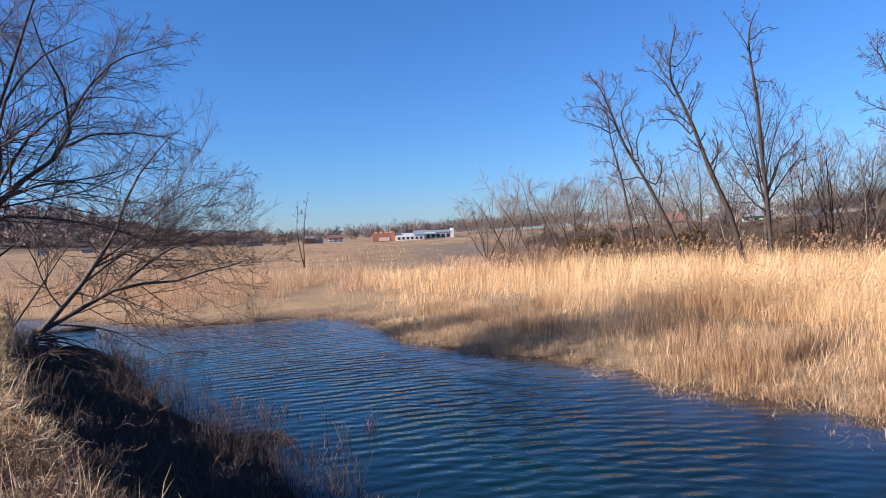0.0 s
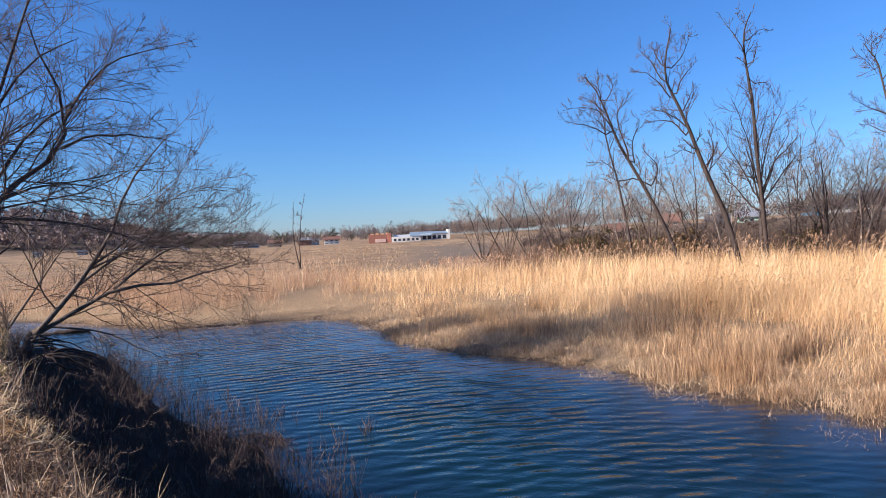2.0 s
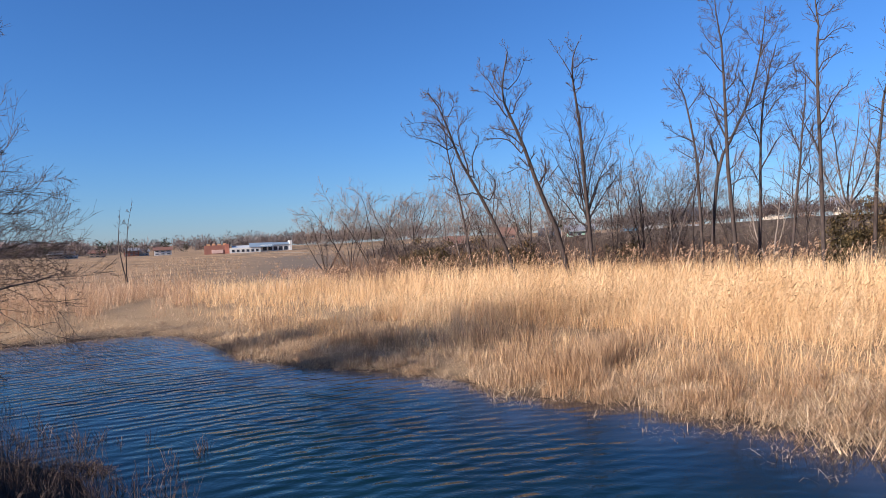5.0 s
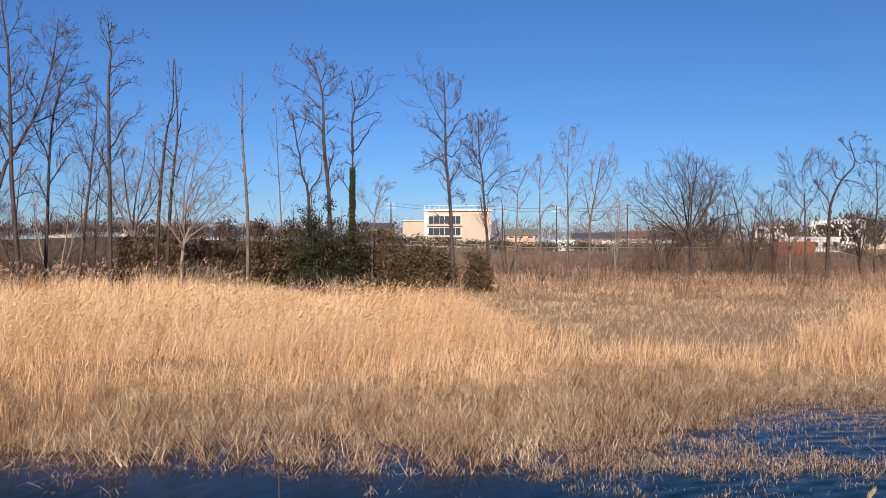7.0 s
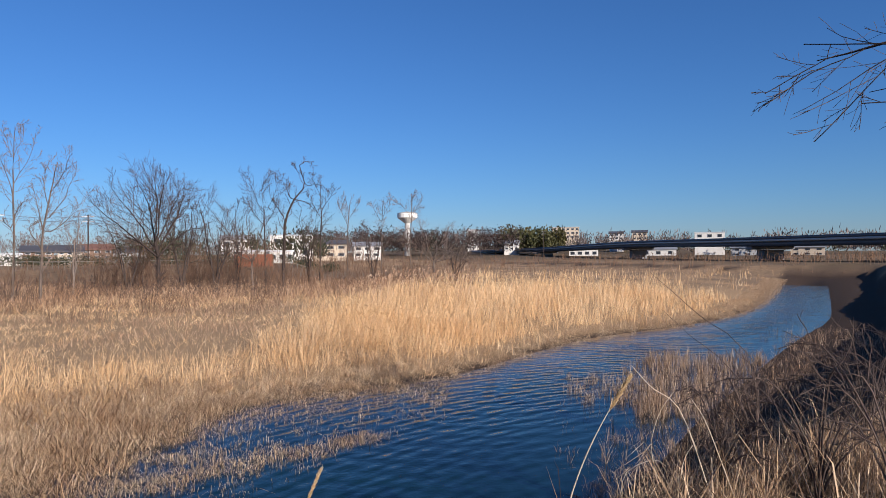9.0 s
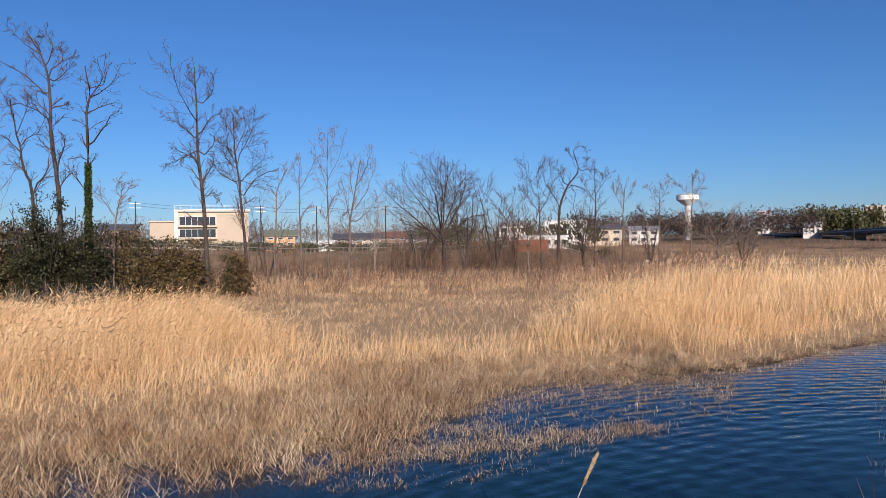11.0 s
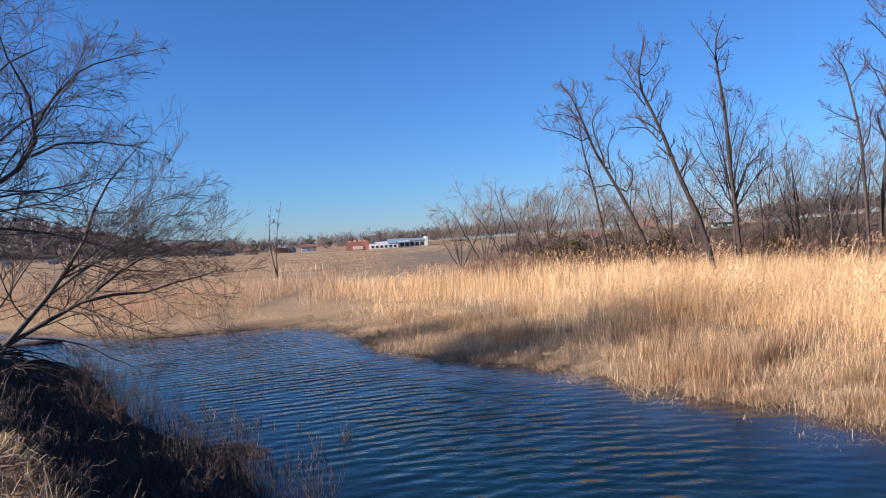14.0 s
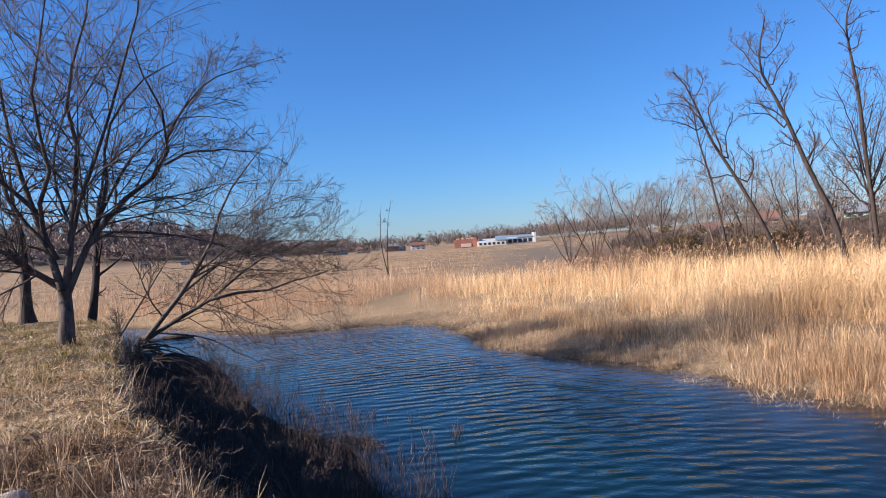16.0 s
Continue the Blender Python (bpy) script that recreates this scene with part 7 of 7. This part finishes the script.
def concrete_building():
    """Pale storeys with long window bands on one half, beside a lower wing."""
    d = 175
    x, y = polar(68.95, d)
    root = new("office_building")
    base = ground_z(x, y)
    root.matrix_world = pose(x, y, base, 0, 0, -68.95)
    tagged(root, "pale concrete office building with dark window bands", "building")
    up = lambda el: EYE[2] + d * math.tan(radians(el)) - base
    part("main_block", boxed(-8.1, -6, -1, 8.0, 7, up(2.62), bevel=0.05), PAINT["cream"], root)
    part("roof_slab", boxed(-8.4, -6.6, up(2.62), 8.3, 7.3, up(2.8), bevel=0.04), PAINT["white"], root)
    part("end_wall", boxed(1.0, -6.3, -1, 7.9, -5.99, up(2.45), bevel=0.03), PAINT["beige"], root)
    part("low_wing", boxed(-13.6, -5.5, -1, -8.1, 6, up(1.85), bevel=0.05), PAINT["beige"], root)
    part("wing_roof", boxed(-13.9, -5.8, up(1.85), -8.1, 6.3, up(1.95)), PAINT["cream"], root)
    part("stair_tower", boxed(-8.3, -6.4, -1, -7.5, -4, up(2.62)), PAINT["white"], root)
    for lo, hi in ((1.62, 2.24), (0.7, 1.3)):
        band = part("window_band", boxed(-7.3, -6.2, up(lo) - 0.1, 0.7, -5.95, up(hi) + 0.1), PAINT["white"], root)
        for k in range(6):
            part("pane", boxed(-7.2 + k * 1.31, -6.27, up(lo), -5.97 + k * 1.31, -6.15, up(hi)), M_GLASS, band)
        part("balcony", boxed(-7.6, -6.9, up(lo) - 0.5, 0.9, -6.0, up(lo) - 0.2, bevel=0.03), PAINT["cream"], root)
    for k in range(14):
        part("rail_post", boxed(-8.2 + k * 1.2, -6.5, up(2.8), -8.12 + k * 1.2, -6.42, up(3.05)), M_PYLON, root)
    part("rail", boxed(-8.2, -6.5, up(3.05), 7.5, -6.42, up(3.07)), M_PYLON, root)


concrete_building()


def water_tower():
    x, y = polar(106.8, 320)
    root = new("water_tower")
    root.location = (x, y, ground_z(x, y))
    tagged(root, "white water tower with a wide bowl on a slim shaft", "tower")
    def turned(profile, material, name):
        bm, n = bmesh.new(), 20
        rings = [[bm.verts.new((r * math.cos(6.2832 * k / n), r * math.sin(6.2832 * k / n), z)) for k in range(n)] for r, z in profile]
        for a, b in zip(rings[:-1], rings[1:]):
            for k in range(n):
                bm.faces.new((a[k], a[(k + 1) % n], b[(k + 1) % n], b[k]))
        bm.faces.new(rings[-1])
        part(name, bm, material, root)
    turned([(1.9, -2), (1.4, 1), (1.2, 15.2)], M_CONCRETE, "shaft")
    turned([(1.2, 15.0), (2.2, 15.7), (4.6, 17.6), (4.7, 19.2), (4.3, 19.5), (4.3, 19.6)], M_WHITE, "bowl")
    turned([(4.5, 19.55), (4.6, 19.8), (0.4, 20.5)], M_CONCRETE, "lid")


water_tower()


M_PIER = plain("pier_concrete", (0.2, 0.2, 0.21))


def bridge():
    """A dark girder bridge that comes nearer to the right."""
    ends = [(*polar(112.5, 420), 4.6), (*polar(118.2, 300), 5.0), (*polar(125.2, 205), 5.7), (*polar(134.4, 145), 5.3), (*polar(150, 112), 5.2), (*polar(170, 105), 5.2)]
    line = spline(ends, 60)
    tan = unit(np.gradient(line, axis=0) * (1, 1, 0))
    side = np.stack([-tan[:, 1], tan[:, 0], np.zeros(60)], 1)
    root = new("bridge")
    tagged(root, "long dark steel girder road bridge on concrete piers", "bridge")

    def swept(name, profile, material):
        n = len(profile)
        pts = np.stack([line + side * a + UP * b for a, b in profile], 1)
        i = np.arange(60 * n).reshape(60, n)
        j = np.roll(i, -1, axis=1)
        q = np.stack([i[:-1], i[1:], j[1:], j[:-1]], -1).reshape(-1, 4)
        under(root, new(name, mesh_from(name, pts, q, material)))
    swept("deck", [(-5, -0.35), (5, -0.35), (5, 0), (-5, 0)], M_CONCRETE)
    for a in (-4.2, 4.2):
        swept("girder", [(a - 0.3, -1.2), (a + 0.3, -1.2), (a + 0.3, -0.354), (a - 0.3, -0.354)], M_STEEL)
    for a in (-4.9, 4.9):
        swept("parapet", [(a - 0.1, 0.004), (a + 0.1, 0.004), (a + 0.1, 0.5), (a - 0.1, 0.5)], M_STEEL)
    for k in (12, 24, 36, 47, 57):
        p = line[k]
        z = ground_z(p[0], p[1])
        m = pose(p[0], p[1], 0, 0, 0, math.degrees(math.atan2(tan[k][1], tan[k][0])))
        bm = box(bmesh.new(), -1.0, -2.2, z - 1, 1.0, 2.2, p[2] - 1.85, bevel=0.15)
        box(bm, -0.9, -4.4, p[2] - 1.8, 0.9, 4.4, p[2] - 1.204, bevel=0.1)
        bmesh.ops.transform(bm, matrix=m, verts=bm.verts)
        part("pier", bm, M_PIER, root)


bridge()


def fence_run(name, label, az0, az1, d0, d1, count, height, post=0.09, rails=2, material=None):
    """Posts and rails along a road."""
    root = new(name)
    tagged(root, label, "fence")
    pts = []
    for k in range(count):
        s = k / (count - 1)
        x, y = polar(az0 + (az1 - az0) * s, d0 + (d1 - d0) * s)
        pts.append((x, y, ground_z(x, y)))
    me = bpy.data.meshes.new("post")
    bm = boxed(-post / 2, -post / 2, -0.3, post / 2, post / 2, height)
    bm.to_mesh(me)
    bm.free()
    me.materials.append(material or M_WHITE)
    for x, y, z in pts:
        under(root, new("post", me)).location = (x, y, z)
    p = np.array(pts)[None]
    for k in range(rails):
        v, q = tubes(p + UP * height * (0.95 - 0.42 * k), np.full((1, count), 0.05), 4)
        under(root, new("rail", mesh_from("rail", v, q, material or M_WHITE)))


M_FENCE = plain("weathered_fence", (0.19, 0.18, 0.16))
fence_run("road_fence", "pale picket fence along the embankment road", 65, 99, 92, 96, 90, 0.9, 0.05, 1, M_FENCE)
fence_run("guard_rail", "pale guard rail on the road embankment", 25, 48, 104, 96, 40, 0.6, 0.08, 1, M_FENCE)
fence_run("guard_rail", "pale rail beside the rising road", -3.5, 15, 225, 150, 40, 0.6, 0.1, 1, M_FENCE)


def container():
    x, y = polar(94.4, 88)
    root = new("container")
    root.matrix_world = pose(x, y, ground_z(x, y), 0, 0, -88)
    tagged(root, "rust-red steel container on the field", "container")
    part("box", boxed(-2.2, -1, 0, 2.2, 1, 1.5, bevel=0.03), M_RUST, root)
    for k in range(9):
        part("rib", boxed(-2.0 + k * 0.48, -1.05, 0.1, -1.85 + k * 0.48, -0.995, 1.4), M_RUST, root)


container()


def pylon(az, d, h, label="steel power pylon on the hill"):
    x, y = polar(az, d)
    root = new("power_pylon")
    root.matrix_world = pose(x, y, ground_z(x, y), 0, 0, -az)
    tagged(root, label, "pylon")
    for sx in (-1, 1):
        for sy in (-1, 1):
            p = np.array([[(sx * 2.2, sy * 2.2, 0), (sx * 0.9, sy * 0.9, h * 0.6), (sx * 0.3, sy * 0.3, h)]])
            v, q = tubes(p, np.full((1, 3), 0.25), 4)
            under(root, new("leg", mesh_from("leg", v, q, M_PYLON)))
    for z in (0.68, 0.8, 0.92):
        v, q = tubes(np.array([[(-3.4, 0, h * z), (0, 0, h * z + 0.3), (3.4, 0, h * z)]]), np.full((1, 3), 0.22), 4)
        under(root, new("arm", mesh_from("arm", v, q, M_PYLON)))


pylon(-28.3, 700, 30)


def utility_pole(az, d, h):
    x, y = polar(az, d)
    root = new("utility_pole")
    root.matrix_world = pose(x, y, ground_z(x, y), 0, 0, -az)
    tagged(root, "weathered grey utility pole with crossarms", "pole", "utility poles")
    v, q = tubes(np.array([[(0, 0, -0.5), (0, 0, h / 2), (0, 0, h)]], float), np.array([[0.14, 0.12, 0.1]]), 8)
    under(root, new("shaft", mesh_from("shaft", v, q, M_BARK)))
    for z in (h - 0.4, h - 1.2):
        part("crossarm", boxed(-0.9, -0.06, z, 0.9, 0.06, z + 0.12), M_PYLON, root)


for az, d, h in [(82.6, 130, 8.5), (77.0, 130, 8.5), (72.6, 132, 8.5), (88.5, 134, 8.5), (112.8, 260, 10), (118.0, 270, 10), (63.4, 135, 8.5)]:
    utility_pole(az, d, h)


def power_line(run, height, drop):
    """Cables hung from pole to pole."""
    pts = []
    for (a, d), (b, e) in zip(run[:-1], run[1:]):
        for s in np.linspace(0, 1, 8)[:-1]:
            x, y = polar(a + (b - a) * s, d + (e - d) * s)
            base = ground_z(*polar(a, d)) * (1 - s) + ground_z(*polar(b, e)) * s
            pts.append((x, y, base + height - drop * 4 * s * (1 - s)))
    root = new("power_line")
    tagged(root, "thin dark power cables strung between poles", "cable")
    for k, off in enumerate((-0.8, 0.8)):
        v, q = tubes(np.array(pts)[None] + UP * (0.1 * k), np.full((1, len(pts)), 0.03), 4)
        ob = under(root, new("cable", mesh_from("cable", v, q, M_STEEL)))
        ob.location.z = off * 0.3


power_line([(63.4, 135), (72.6, 132), (77.0, 130), (82.6, 130), (88.5, 134)], 8.0, 0.5)


def wood(name, az, rad, count, h, material, label, seed, leaf=0.9, per=90, slim=1.0, bare=True):
    """A far wood: many small ragged crowns of leaf-sized flakes."""
    rng = np.random.default_rng(seed)
    x, y = scatter(rng, count, az, rad, 1.0)
    z = land(x, y)[0]
    hh = rng.uniform(h[0], h[1], count)
    got = []
    i = np.repeat(np.arange(count), per)
    n = len(i)
    d = unit(rng.normal(size=(n, 3)))
    r = rng.random(n) ** 0.5
    at = np.stack([x[i] + d[:, 0] * r * hh[i] * 0.36 * slim, y[i] + d[:, 1] * r * hh[i] * 0.36 * slim, z[i] + hh[i] * (0.56 + 0.46 * d[:, 2] * r)], 1)
    along = unit(rng.normal(size=(n, 3)) * (0.5 if bare else 1.0) + (0, 0, 1.2)) * (leaf * rng.uniform(0.7, 1.7, n) * (1.3 if bare else 1))[:, None]
    v, f = diamonds(at, along, along * 0, np.full(n, leaf * (0.3 if bare else 0.55)), rng)
    tagged(new(name, mesh_from(name, v, f, material)), label, "woods", kind="stuff")


wood("far_woods", (-20, 12), (300, 380), 260, (4, 7.5), M_WOOD_FAR, "grey-brown leafless woods on the horizon", 601, 0.85, 60)
wood("far_woods", (-8, 8), (285, 330), 110, (4.5, 8.5), M_WOOD_FAR, "bare trees behind the brick hall", 602, 0.75, 70)
wood("far_woods", (-66, -14), (560, 860), 1500, (7, 11), M_HAZEWOOD, "leafless wood covering the low hill", 603, 2.6, 34, bare=False)
wood("far_evergreens", (-20, 10), (300, 370), 26, (5, 8), M_WOOD_GREEN, "dark evergreen trees on the horizon", 604, 0.8, bare=False)
wood("far_woods", (8, 60), (150, 260), 300, (4, 7.5), M_WOOD_FAR, "bare trees among the houses", 605, 0.55, 55)
wood("roadside_brush", (7, 63), (92, 110), 460, (1.2, 2.7), M_WOOD_DARK, "dark brushwood along the road embankment", 616, 0.3, 44, 1.3)
wood("far_evergreens", (15, 60), (145, 230), 40, (3, 5.5), M_WOOD_GREEN, "evergreen garden trees among the houses", 606, 0.6, 60, bare=False)
wood("far_woods", (60, 104), (190, 300), 340, (5, 9), M_WOOD_FAR, "bare trees behind the houses", 607, 0.62, 55)
wood("far_evergreens", (84, 100), (130, 175), 40, (4, 7), M_WOOD_GREEN, "evergreen trees behind the brushwood", 608, 0.6, 90, bare=False)
wood("far_woods", (98, 116), (300, 380), 200, (10, 14.5), M_WOOD_DARK, "dense dark bare wood behind the water tower", 609, 0.85, 100, bare=False)
wood("far_evergreens", (98.5, 113), (312, 390), 40, (8, 12), M_HOLLY, "dark evergreens on the wooded rise", 610, 0.8, 130, bare=False)
wood("bamboo_grove", (114.5, 119.5), (330, 360), 56, (11, 14.5), M_BAMBOO, "yellow-green bamboo grove on the rise", 611, 1.3, 110, 0.6, bare=False)
wood("road_hedge", (60, 101), (97, 104), 330, (1.1, 1.9), M_WOOD_GREEN, "grey-green hedge along the embankment road", 615, 0.22, 60, 1.6, bare=False)
wood("far_woods", (118, 150), (340, 440), 200, (6, 12), M_WOOD_FAR, "bare trees along the skyline beyond the bridge", 612, 1.4, 45)
wood("far_evergreens", (118, 150), (290, 420), 50, (4, 8), M_WOOD_GREEN, "evergreen trees beyond the bridge", 613, 0.8, 60, bare=False)
wood("far_woods", (150, 300), (120, 260), 200, (6, 11), M_WOOD_FAR, "bare woods behind the bank", 614, 1.2, 14)
